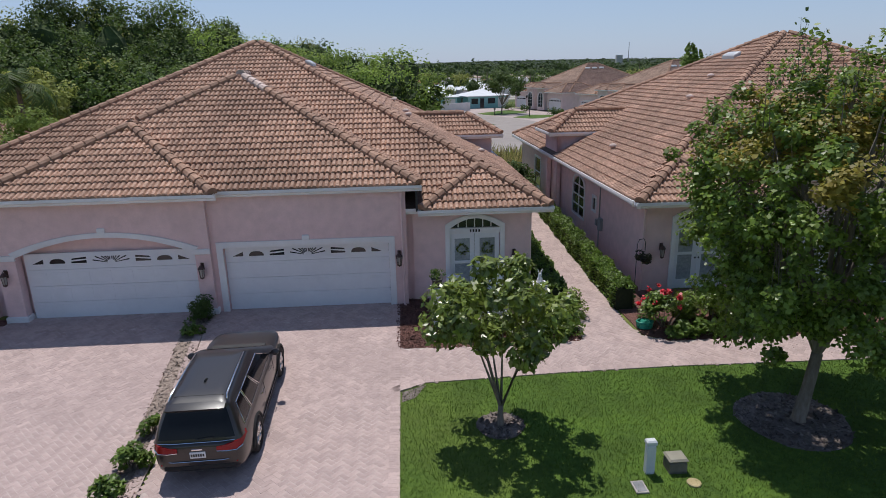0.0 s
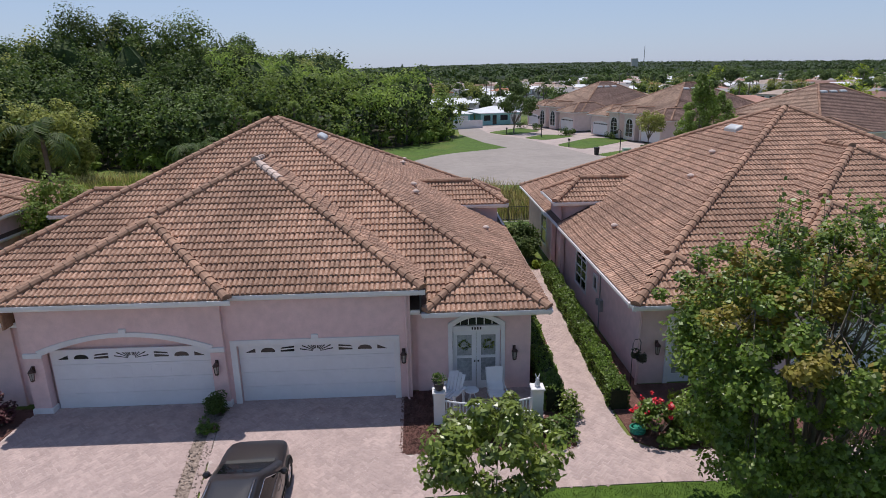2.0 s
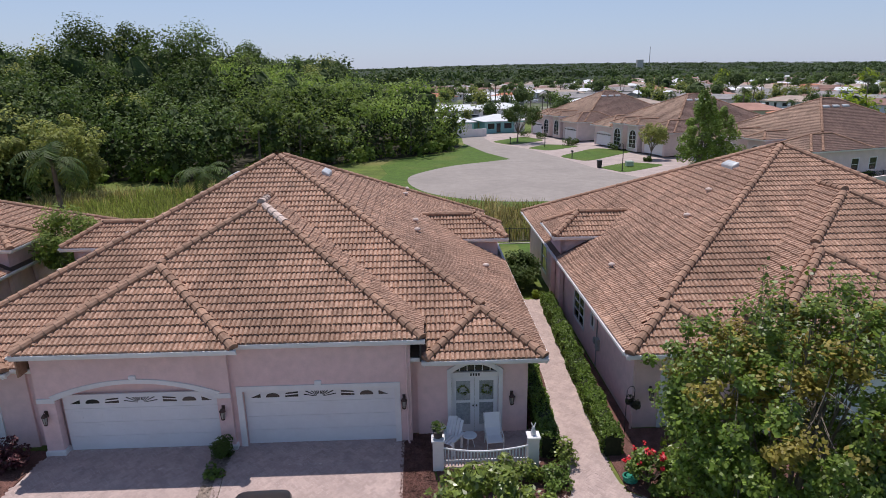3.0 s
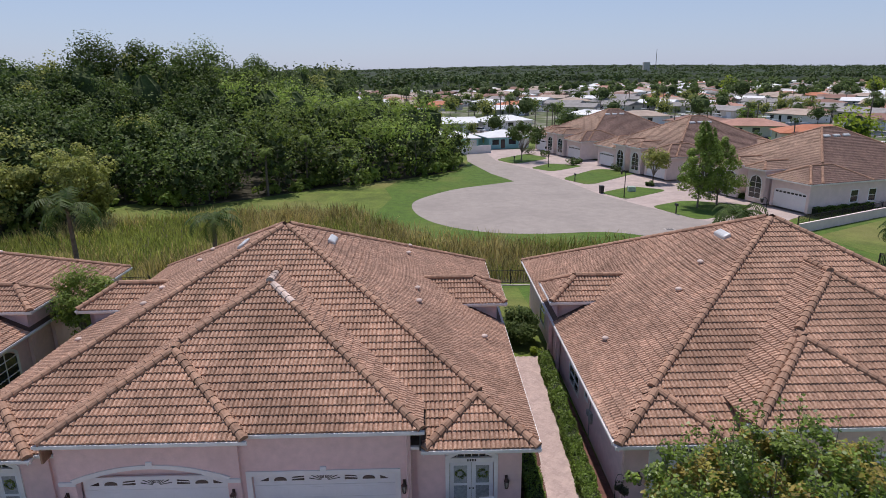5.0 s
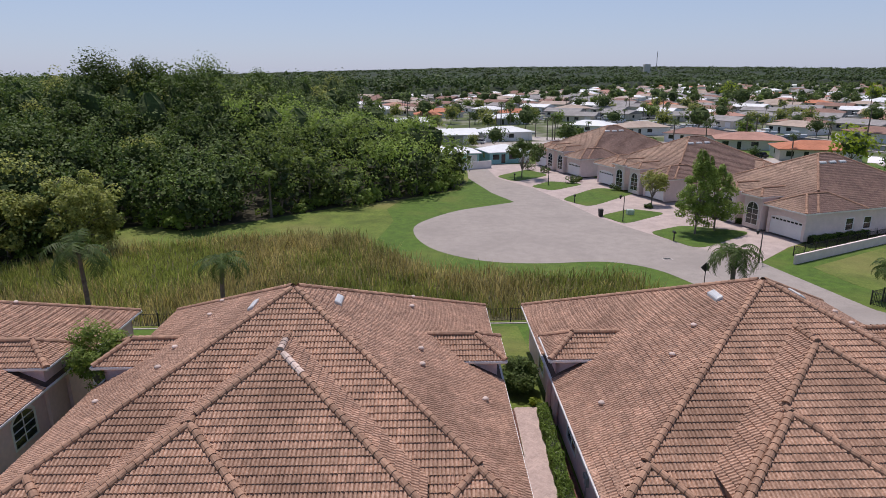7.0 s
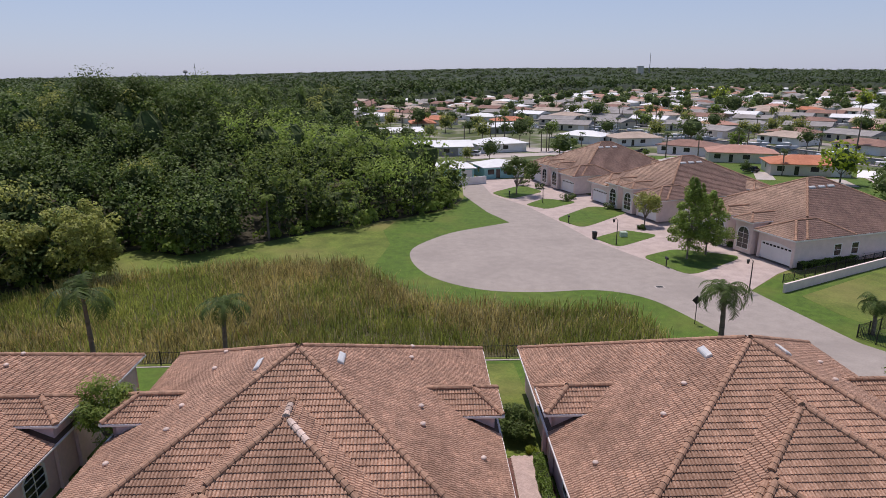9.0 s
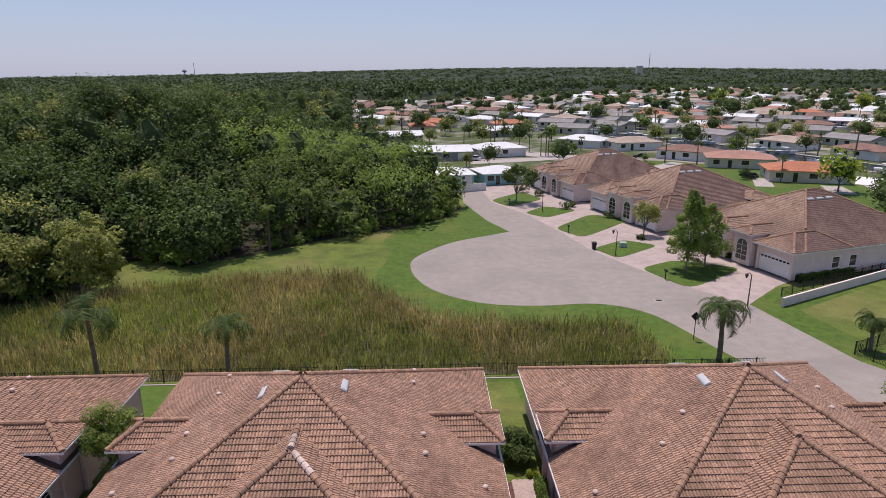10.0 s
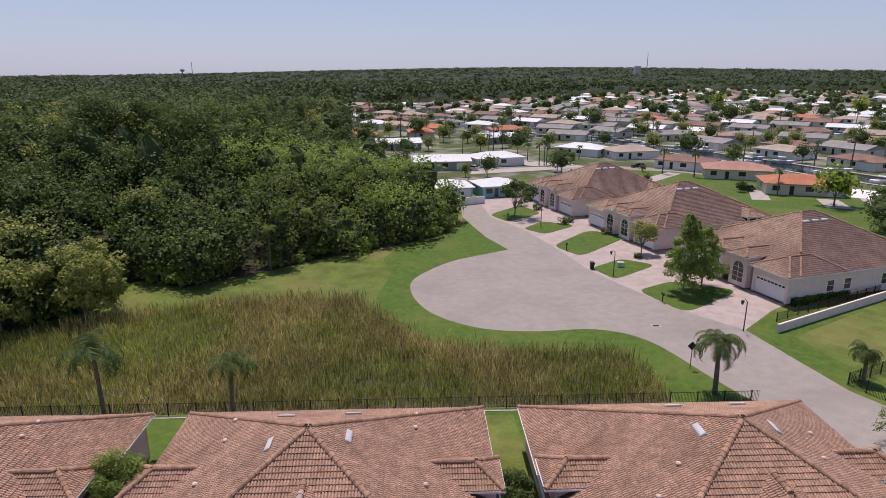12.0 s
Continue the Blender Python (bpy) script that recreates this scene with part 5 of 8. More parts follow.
def maple(base, centre, radii, clusters, per, leaf, seed):
    """Tall garden tree: leaders that sweep up from a low fork, side twigs, and a leaf cluster on every twig."""
    rng = np.random.default_rng(seed)
    t = thing("maple_tree", "tall leafy tree with reddish young shoots", "tree", pose(*base))
    local, rad = np.array(centre) - np.array(base), np.array(radii)
    wood_b, fork = Build(), Vector((0.28, 0.1, 1.55))
    wood_b.tube([(0, 0, -0.1), (0.02, 0, 0.1), (0.16, 0.05, 0.8), tuple(fork)], [0.2, 0.15, 0.125, 0.115], 10)
    leaders = []
    for k in range(15):
        az, el = 2.4 * k, 0.35 + 1.2 * (k / 15)
        d = np.array((math.cos(az) * math.cos(el), math.sin(az) * math.cos(el), math.sin(el)))
        end = Vector(local + d * rad * 0.86)
        knee = fork.lerp(end, 0.5) + Vector((0, 0, 0.25))
        leaders.append((fork, knee, end))
        wood_b.tube([tuple(fork - Vector((0, 0, 0.06))), tuple(knee), tuple(end)], [0.06, 0.035, 0.012], 6, cap=False)
    blades, young = [], []
    made = 0
    while made < clusters:
        d = rng.normal(size=3)
        d /= np.linalg.norm(d)
        if d[2] < -0.86 or noise.noise(Vector(d * 2.6) + Vector((4, 1, 2))) < -0.36:
            continue
        reach = 1.0 + 0.30 * noise.noise(Vector(d * 1.9) + Vector((9, 2, 5)))
        m = local + d * rad * reach * rng.uniform(0.5, 1.0) ** 0.55
        a, b, c = min(leaders, key=lambda w: (w[1].lerp(w[2], 0.5) - Vector(m)).length)
        root = b.lerp(c, rng.uniform(0.1, 0.9))
        wood_b.tube([tuple(root), tuple(m)], [0.014, 0.005], 3, cap=False)
        size = rng.uniform(0.2, 0.46)
        e = rng.normal(size=(per, 3))
        e /= np.linalg.norm(e, axis=1, keepdims=True)
        p = m + e * np.array((1, 1, 0.8)) * (size * rng.uniform(0.1, 1.0, per) ** 0.45)[:, None]
        q = leaf_quads(p, leaf, rng, 0.5, 0.72, None, e * 0.5 + d * 0.5, 0.85)
        (young if d[2] > 0.3 and rng.random() < 0.36 else blades).append(q)
        made += 1
    stem, sp = Build(), []
    for k in range(46):
        az, off = rng.uniform(0, 6.28), rng.random() ** 0.5 * 0.9
        m = local + np.array((math.cos(az) * off, math.sin(az) * off, 0.9 * math.sqrt(1 - off * off * 0.9))) * rad
        ln, lean = rng.uniform(0.4, 1.15), rng.normal(size=2) * 0.12
        stem.tube([tuple(m), (m[0] + lean[0], m[1] + lean[1], m[2] + ln)], [0.012, 0.004], 3, cap=False)
        f = rng.random(34)[:, None]
        sp.append(m + f * np.array((lean[0], lean[1], ln)) + rng.normal(size=(34, 3)) * 0.075)
    part("trunk", wood_b, BARK, t, "grey-brown trunk and limbs", smooth=True)
    leaves("crown", t, np.concatenate(blades), LEAF_B)
    leaves("young_leaves", t, np.concatenate(young), LEAF_TIP, "yellowish and reddish young leaves")
    part("shoot_wood", stem, BARK, t, kind="stuff")
    leaves("shoot_leaves", t, leaf_quads(np.concatenate(sp), leaf, rng, 0.5, 0.7), LEAF_B, "leaves on upright shoots")
    return t


maple((8.3, 11.2, FRONT), (9.1, 11.7, 3.9), (3.15, 2.95, 3.5), 640, 112, 0.059, 52)

# grass blades on the near lawn
rng1 = np.random.default_rng(61)
n = 45000
gp = np.stack([rng1.uniform(-0.35, 12.5, n), rng1.uniform(8.2, 13.7, n), np.zeros(n)], 1)
ok = inside(ordered(FRONT_LAWN), gp[:, 0], gp[:, 1])
for cx, cy, r in ((1.85, 11.6, 0.52), (8.2, 11.2, 1.15)):
    ok &= (gp[:, 0] - cx) ** 2 + (gp[:, 1] - cy) ** 2 > r * r
gp = gp[ok]
n = len(gp)
gp[:, 2] = np.clip(-0.03 + (FRONT + 0.03) * np.clip((17 - gp[:, 1]) / 5, 0, 1), -1, 0) + 0.015
ang = rng1.uniform(0, 6.28, n)
w = np.stack([np.cos(ang), np.sin(ang), np.zeros(n)], 1) * rng1.uniform(0.004, 0.009, (n, 1))
tip = rng1.normal(size=(n, 3)) * 0.025
tip[:, 2] = rng1.uniform(0.03, 0.07, n)
gq = np.stack([gp - w, gp + w, gp + tip + w * 0.2, gp + tip - w * 0.2], 1)
tagged(part("grass", quads_mesh("grass", gq, BLADE), BLADE, kind="stuff"), label="short green lawn grass blades", category="grass")


# ---- front yard: things ----
def ring_loft(b, rings):
    """Closed cross-sections of equal length, joined in order and capped."""
    n = len(rings[0])
    base = len(b.v)
    for r in rings:
        b.v.extend(r)
    for k in range(len(rings) - 1):
        for i in range(n):
            b.f.append((base + k * n + i, base + k * n + (i + 1) % n, base + (k + 1) * n + (i + 1) % n, base + (k + 1) * n + i))
    b.f.append(tuple(base + i for i in range(n))[::-1])
    b.f.append(tuple(base + (len(rings) - 1) * n + i for i in range(n)))


def wheel(parent, x, y, r, w, hub):
    b = Build()
    s = 1 if x > 0 else -1
    prof = [(r * 0.66, -w / 2), (r * 0.92, -w / 2), (r, -w * 0.36), (r, w * 0.36), (r * 0.92, w / 2), (r * 0.66, w / 2)]
    n = 24
    for pr, pw in prof:
        for k in range(n):
            a = 2 * math.pi * k / n
            b.v.append((x + pw, y + pr * math.cos(a), r + pr * math.sin(a)))
    for i in range(len(prof)):
        for k in range(n):
            j = (i + 1) % len(prof)
            b.f.append((i * n + k, i * n + (k + 1) % n, j * n + (k + 1) % n, j * n + k))
    tyre = part("wheel", b, TYRE, parent, "black tyre with pale alloy rim", smooth=True)
    rim = Build()
    o = x + s * w * 0.42
    for k in range(5):
        a = 2 * math.pi * k / 5
        for da in (-0.16, 0.16):
            p0 = (o, y + 0.05 * math.cos(a), r + 0.05 * math.sin(a))
            p1 = (o - s * 0.02, y + r * 0.66 * math.cos(a + da), r + r * 0.66 * math.sin(a + da))
            rim.tube([p0, p1], [0.035, 0.028], 5)
    hoop = [(o - s * 0.02, y + r * 0.66 * math.cos(2 * math.pi * k / 20), r + r * 0.66 * math.sin(2 * math.pi * k / 20)) for k in range(21)]
    rim.tube(hoop, 0.022, 5, cap=False)
    rim.tube([(o - s * 0.12, y, r), (o + s * 0.01, y, r)], [r * 0.63, 0.06], 16)
    part("rim", rim, hub, tyre, "pale alloy rim", smooth=True)


def round_ring(hx, y0, y1, z, rc, side, ends):
    """A rounded rectangle round the car at height z; side and ends: fractions along the straight runs."""
    pts = []
    k = 4
    runs = (((hx, y0 + rc), (hx, y1 - rc), side), ((hx - rc, y1), (-hx + rc, y1), ends), ((-hx, y1 - rc), (-hx, y0 + rc), [1 - f for f in side[::-1]]), ((-hx + rc, y0), (hx - rc, y0), ends))
    mids = ((hx - rc, y1 - rc, 0.0), (-hx + rc, y1 - rc, 90.0), (-hx + rc, y0 + rc, 180.0), (hx - rc, y0 + rc, 270.0))
    for (a, b, fr), (cx, cy, deg) in zip(runs, mids):
        pts += [(a[0] + (b[0] - a[0]) * f, a[1] + (b[1] - a[1]) * f, z) for f in fr]
        pts += [(cx + rc * math.cos(radians(deg + 90 * q / k)), cy + rc * math.sin(radians(deg + 90 * q / k)), z) for q in range(1, k)]
    return pts


def suv(m):
    """Rounded five-door sport utility car: lofted body, cabin with glass that follows its skin, lamps, trim and wheels."""
    car = thing("car", "dark brown-grey sport utility car parked on the driveway", "car", m)
    body, rings = Build(), []
    for y, w, zb, belt, top in ((-2.42, 0.66, 0.46, 0.90, 0.92), (-2.41, 0.76, 0.43, 0.95, 0.98), (-2.375, 0.84, 0.40, 1.00, 1.03), (-2.30, 0.90, 0.36, 1.04, 1.06), (-2.15, 0.94, 0.32, 1.06, 1.08), (-1.8, 0.965, 0.28, 1.07, 1.09),
                                (-1.3, 0.97, 0.26, 1.06, 1.09), (-0.6, 0.965, 0.25, 1.05, 1.08), (0.2, 0.965, 0.25, 1.04, 1.07), (0.8, 0.965, 0.25, 1.03, 1.07), (1.2, 0.965, 0.26, 1.02, 1.075), (1.6, 0.955, 0.28, 1.00, 1.06),
                                (1.95, 0.925, 0.31, 0.96, 1.02), (2.18, 0.87, 0.35, 0.91, 0.96), (2.32, 0.79, 0.40, 0.84, 0.88), (2.40, 0.68, 0.45, 0.74, 0.77), (2.42, 0.56, 0.50, 0.68, 0.69)):
        mid = (zb + belt) / 2
        half = [(w * 0.72, zb), (w * 0.90, zb + 0.02), (w * 0.965, zb + 0.08), (w * 0.99, zb + 0.2), (w, mid - 0.02), (w * 0.995, mid + 0.12), (w * 0.975, belt - 0.10), (w * 0.945, belt - 0.03), (w * 0.90, belt + 0.005), (w * 0.70, top - 0.008), (w * 0.35, top)]
        rings.append([(x, y, z) for x, z in half] + [(-x, y, z) for x, z in half[::-1]])
    ring_loft(body, rings)

    def skin(name, b, mat, label, parent=car):
        me = b.mesh(name, mat, True)
        me.set_sharp_from_angle(angle=radians(35))
        return part(name, me, mat, parent, label)

    skin("body", body, CAR_PAINT, "dark metallic brown-grey body")
    side = (0.0, 0.06, 0.17, 0.235, 0.26, 0.38, 0.495, 0.52, 0.65, 0.80, 0.93, 1.0)
    ends = (0.0, 0.10, 0.3, 0.5, 0.7, 0.90, 1.0)
    levels = ((1.02, 0.925, -2.37, 1.32, 0.20), (1.10, 0.895, -2.345, 1.14, 0.19), (1.24, 0.85, -2.29, 0.86, 0.18), (1.38, 0.795, -2.22, 0.60, 0.17), (1.52, 0.73, -2.13, 0.34, 0.16), (1.60, 0.69, -2.10, 0.18, 0.15),
              (1.665, 0.645, -2.12, 0.04, 0.14), (1.71, 0.58, -2.02, -0.10, 0.13), (1.735, 0.49, -1.86, -0.26, 0.12), (1.748, 0.34, -1.6, -0.5, 0.10))
    cage = [round_ring(hx, y0, y1, z, rc, side, ends) for z, hx, y0, y1, rc in levels]
    cab = Build()
    ring_loft(cab, cage)
    skin("cabin", cab, CAR_PAINT, "dark metallic roof and pillars")
    n, ns = len(cage[0]), len(side)
    left = ns + 3 + len(ends) + 3

    def glass(name, cols, rows, label, out=0.006):
        """A pane that follows the cabin between two columns and two levels."""
        b = Build()
        for r in range(rows[0], rows[1] + 1):
            for c in range(cols[0], cols[1] + 1):
                p = Vector(cage[r][c % n])
                a, d = Vector(cage[r][(c + 1) % n]) - Vector(cage[r][(c - 1) % n]), Vector(cage[min(r + 1, 9)][c % n]) - Vector(cage[max(r - 1, 0)][c % n])
                b.v.append(tuple(p + a.cross(d).normalized() * out))
        wd = cols[1] - cols[0] + 1
        b.f = [(r * wd + c, r * wd + c + 1, (r + 1) * wd + c + 1, (r + 1) * wd + c) for r in range(rows[1] - rows[0]) for c in range(wd - 1)]
        rim = [Vector(b.v[c]) for c in range(wd)] + [Vector(b.v[r * wd + wd - 1]) for r in range(1, rows[1] - rows[0] + 1)] + [Vector(b.v[(rows[1] - rows[0]) * wd + c]) for c in range(wd - 2, -1, -1)] + [Vector(b.v[r * wd]) for r in range(rows[1] - rows[0] - 1, -1, -1)]
        return skin(name, b, CAR_GLASS, label), rim

    back = left + ns + 3
    glass("rear_window", (back - 1, back + len(ends)), (1, 5), "black tinted rear window")
    glass("windscreen", (ns + 3, ns + 3 + len(ends) - 1), (1, 5), "dark windscreen")
    for s in (1, -1):
        for a, b2 in ((1, 3), (4, 6), (7, 10)):
            cols = (a, b2) if s > 0 else (left + ns - 1 - b2, left + ns - 1 - a)
            win, rim = glass("side_window", cols, (1, 4), "dark tinted side window")
            part("window_trim", Build().tube([tuple(p) for p in rim], 0.009, 5), CHROME, win, "chrome strip round the window")
        part("roof_rail", Build().tube([(s * 0.60, -1.95, 1.675), (s * 0.585, -1.85, 1.745), (s * 0.575, -1.0, 1.765), (s * 0.565, -0.3, 1.755), (s * 0.575, -0.18, 1.69)], 0.018, 6), CHROME, car, "silver roof rail", smooth=True)
        mir = Build()
        for yy, zz, rr in ((0.66, 1.12, 0.05), (0.70, 1.15, 0.095), (0.78, 1.15, 0.085), (0.84, 1.14, 0.03)):
            mir.v += [(s * (1.06 + 1.15 * rr * math.cos(2 * math.pi * k / 10)), yy, zz + 0.8 * rr * math.sin(2 * math.pi * k / 10)) for k in range(10)]
        mir.f += [(r * 10 + k, r * 10 + (k + 1) % 10, r * 10 + 10 + (k + 1) % 10, r * 10 + 10 + k) for r in range(3) for k in range(10)] + [tuple(range(10)), tuple(range(30, 40))]
        mir.tube([(s * 0.90, 0.78, 1.08), (s * 1.02, 0.74, 1.12)], 0.03, 6)
        skin("mirror", mir, CAR_PAINT, "dark door mirror")
        lamp = Build()
        ring_loft(lamp, [[(s * 0.40, -2.435, 0.87), (s * 0.40, -2.36, 0.87), (s * 0.40, -2.36, 0.945), (s * 0.40, -2.425, 0.95)], [(s * 0.62, -2.435, 0.86), (s * 0.62, -2.36, 0.86), (s * 0.62, -2.36, 0.99), (s * 0.62, -2.425, 0.985)],
                         [(s * 0.80, -2.405, 0.86), (s * 0.76, -2.32, 0.86), (s * 0.76, -2.30, 1.02), (s * 0.80, -2.375, 1.02)], [(s * 0.905, -2.30, 0.89), (s * 0.84, -2.26, 0.89), (s * 0.84, -2.24, 1.035), (s * 0.885, -2.27, 1.04)],
                         [(s * 0.955, -2.05, 0.97), (s * 0.90, -2.04, 0.97), (s * 0.90, -2.02, 1.04), (s * 0.935, -2.04, 1.045)]])
        skin("tail_light", lamp, TAIL, "red tail light")
        part("lamp_trim", Build().tube([(s * 0.40, -2.435, 0.862), (s * 0.62, -2.437, 0.85), (s * 0.80, -2.408, 0.85), (s * 0.91, -2.30, 0.88)], 0.010, 5), CHROME, car, "silver strip under the tail light")
        part("reflector", Build().box(s * 0.70 - 0.09, -2.405, 0.565, s * 0.70 + 0.09, -2.375, 0.60, 0.006), TAIL, car, "small red bumper reflector")
        for y in (-1.33, 1.55):
            arch = [(s * 0.955, y + 0.44 * math.cos(math.pi * k / 14), 0.36 + 0.44 * math.sin(math.pi * k / 14)) for k in range(15)]
            # black arc added in place of the shaded gap above the wheel
            part("wheel_arch", Build().tube(arch, 0.042, 6), TYRE, car, "black arc standing in for the shaded wheel-arch gap", smooth=True)
            wheel(car, s * 0.87, y, 0.38, 0.25, CHROME)
        for y in (-0.32, 0.72):
            part("door_seam", Build().tube([(s * 0.952, y - 0.02, 0.42), (s * 0.963, y, 0.68), (s * 0.945, y, 0.98)], 0.006, 4), TYRE, car)
        for y in (-0.55, 0.40):
            part("door_handle", Build().tube([(s * 0.962, y - 0.1, 0.90), (s * 0.985, y - 0.07, 0.90), (s * 0.985, y + 0.07, 0.90), (s * 0.962, y + 0.1, 0.90)], 0.014, 5), CHROME, car, "chrome door handle")
        part("sill", Build().box(min(s * 0.88, s * 0.965), -0.88, 0.24, max(s * 0.88, s * 0.965), 1.1, 0.36, 0.02), TYRE, car, "black side sill")
        part("sill_trim", Build().tube([(s * 0.972, -0.85, 0.40), (s * 0.972, 1.05, 0.40)], 0.010, 5), CHROME, car, "bright strip along the doors")
    sp = Build()
    ring_loft(sp, [[(-0.60, y, z), (-0.45, y - e, z + 0.02), (0.45, y - e, z + 0.02), (0.60, y, z), (0.55, y, z - 0.035), (-0.55, y, z - 0.035)] for y, z, e in ((-1.90, 1.695, 0.0), (-2.10, 1.675, 0.02), (-2.20, 1.645, 0.03))])
    skin("spoiler", sp, CAR_PAINT, "roof spoiler over the tailgate")
    part("bumper_trim", Build().box(-0.72, -2.43, 0.45, 0.72, -2.36, 0.56, 0.02), TYRE, car, "black lower bumper")
    part("bumper_strip", Build().tube([(-0.70, -2.40, 0.655), (-0.5, -2.432, 0.65), (0.5, -2.432, 0.65), (0.70, -2.40, 0.655)], 0.009, 5), CHROME, car, "chrome bumper strip")
    part("tailgate_trim", Build().tube([(-0.78, -2.375, 1.055), (-0.5, -2.385, 1.04), (0.5, -2.385, 1.04), (0.78, -2.375, 1.055)], 0.010, 5), CHROME, car, "chrome strip below the rear window")
    plate = part("number_plate", Build().box(-0.16, -2.435, 0.72, 0.16, -2.41, 0.86, 0.006), WHITE_METAL, car, "white number plate with dark bars")
    pb = Build()
    for k in range(6):
        pb.box(-0.14 + 0.048 * k, -2.439, 0.76, -0.108 + 0.048 * k, -2.434, 0.82)
    part("plate_bars", pb, BLACK_METAL, plate)
    part("wiper", Build().tube([(0.0, -2.37, 1.10), (0.34, -2.355, 1.13)], 0.012, 5), BLACK_METAL, car)
    part("tailgate_badge", Build().box(-0.11, -2.43, 0.89, 0.11, -2.405, 0.925, 0.004), CHROME, car, "small chrome badge bar")
    fin = Build()
    ring_loft(fin, [[(-0.03, -1.42, 1.74), (0.03, -1.42, 1.74), (0.03, -1.25, 1.74), (-0.03, -1.25, 1.74)], [(-0.008, -1.41, 1.80), (0.008, -1.41, 1.80), (0.008, -1.36, 1.80), (-0.008, -1.36, 1.80)]])
    part("roof_aerial", fin, BLACK_METAL, car, "black shark-fin aerial")
    part("roof_seam", Build().box(-0.52, -1.86, 1.722, 0.52, -1.845, 1.738), BLACK_METAL, car, "dark seam across the roof")
    part("cowl", Build().box(-0.70, 1.16, 1.06, 0.70, 1.30, 1.085, 0.01), BLACK_METAL, car, "black cowl under the windscreen")
    return car


yc = 12.62
suv(Matrix.Translation((-4.14, yc, gz(0, yc) + 0.03)) @ pose(0, 0, 0, 4.0, 0, 0) @ pose(0, 0, 0, 0, 0, 1.5) @ Matrix.Diagonal((0.895, 1.0, 0.98, 1)))


def patio_fence(x0, x1, y):
    """Low white picket fence with a dipped top between two stucco posts."""
    f = thing("picket_fence", "low white picket fence dipping between two square posts", "fence", pose(0, 0, gz(0, y)))
    for x, post_h in ((x0, 1.05), (x1, 1.05)):
        p = part("post", Build().box(x - 0.17, y - 0.17, 0.0, x + 0.17, y + 0.17, post_h, 0.015), TRIM, f, "square white stucco post")
        part("post_cap", Build().box(x - 0.21, y - 0.21, post_h, x + 0.21, y + 0.21, post_h + 0.07, 0.02), TRIM, p)
    n = 26
    dip = lambda s: 0.72 - 0.16 * (1 - (2 * s - 1) ** 2)
    for k in range(n):
        s = (k + 0.5) / n
        x = x0 + 0.17 + (x1 - x0 - 0.34) * s
        part("picket", Build().box(x - 0.022, y - 0.012, 0.08, x + 0.022, y + 0.012, dip(s), 0.006), DOOR_WHITE, f)
    for h0 in (0.2,):
        part("lower_rail", Build().box(x0 + 0.17, y + 0.012, h0, x1 - 0.17, y + 0.045, h0 + 0.07), DOOR_WHITE, f)
    top = [(x0 + 0.17 + (x1 - x0 - 0.34) * k / 12, y, dip(k / 12) + 0.01) for k in range(13)]
    part("top_rail", Build().tube(top, 0.03, 6), DOOR_WHITE, f)


patio_fence(0.78, 3.78, 16.62)


def adirondack(m, label):
    """Slatted white garden chair with a tall raked back."""
    c = thing("garden_chair", label, "chair", m, group="patio chairs")
    for k in range(5):
        x = -0.24 + 0.12 * k
        part("seat_slat", Build().box(x - 0.05, -0.28, 0.36, x + 0.05, 0.25, 0.385, 0.005), DOOR_WHITE, c)
        b = Build()
        ring_loft(b, [[(x - 0.05, 0.22, 0.34), (x + 0.05, 0.22, 0.34), (x + 0.05, 0.245, 0.34), (x - 0.05, 0.245, 0.34)], [(x - 0.055, 0.48, 0.98 - abs(k - 2) * 0.04), (x + 0.055, 0.48, 0.98 - abs(k - 2) * 0.04), (x + 0.055, 0.505, 0.98 - abs(k - 2) * 0.04), (x - 0.055, 0.505, 0.98 - abs(k - 2) * 0.04)]])
        part("back_slat", b, DOOR_WHITE, c)
    for s in (-1, 1):
        part("arm", Build().box(s * 0.36 - 0.06, -0.34, 0.54, s * 0.36 + 0.06, 0.36, 0.565, 0.006), DOOR_WHITE, c)
        part("leg", Build().box(s * 0.33 - 0.03, -0.30, 0.0, s * 0.33 + 0.03, -0.22, 0.54), DOOR_WHITE, c)
        part("leg", Build().box(s * 0.33 - 0.03, 0.25, 0.0, s * 0.33 + 0.03, 0.33, 0.54), DOOR_WHITE, c)


adirondack(Matrix.Translation((1.15, 17.55, 0.01)) @ pose(0, 0, 0, 0, 0, -35), "white slatted garden chair on the patio")


def sling_chair(m):
    """Tubular garden chair with a tall white sling."""
    c = thing("garden_chair", "white sling garden chair with a tall back before the doors", "chair", m, group="patio chairs")
    sling = Build()
    prof = [(-0.30, 0.40), (0.0, 0.36), (0.18, 0.37), (0.30, 0.62), (0.46, 1.08)]
    ring_loft(sling, [[(-0.25, y, z), (0.25, y, z), (0.25, y + 0.012, z - 0.02), (-0.25, y + 0.012, z - 0.02)] for y, z in prof])
    part("sling", sling, DOOR_WHITE, c, "white woven sling")
    for sx in (-1, 1):
        x = sx * 0.27
        part("side_rail", Build().tube([(x, y, z) for y, z in prof], 0.016, 6), WHITE_METAL, c)
        part("front_leg", Build().tube([(x, -0.30, 0.40), (x, -0.26, 0.0)], 0.014, 6), WHITE_METAL, c)
        part("back_leg", Build().tube([(x, 0.0, 0.58), (x, 0.22, 0.36), (x, 0.36, 0.0)], 0.014, 6), WHITE_METAL, c)
        part("arm", Build().tube([(x, -0.30, 0.40), (x, -0.26, 0.60), (x, 0.05, 0.60), (x, 0.30, 0.62)], 0.016, 6), WHITE_METAL, c)


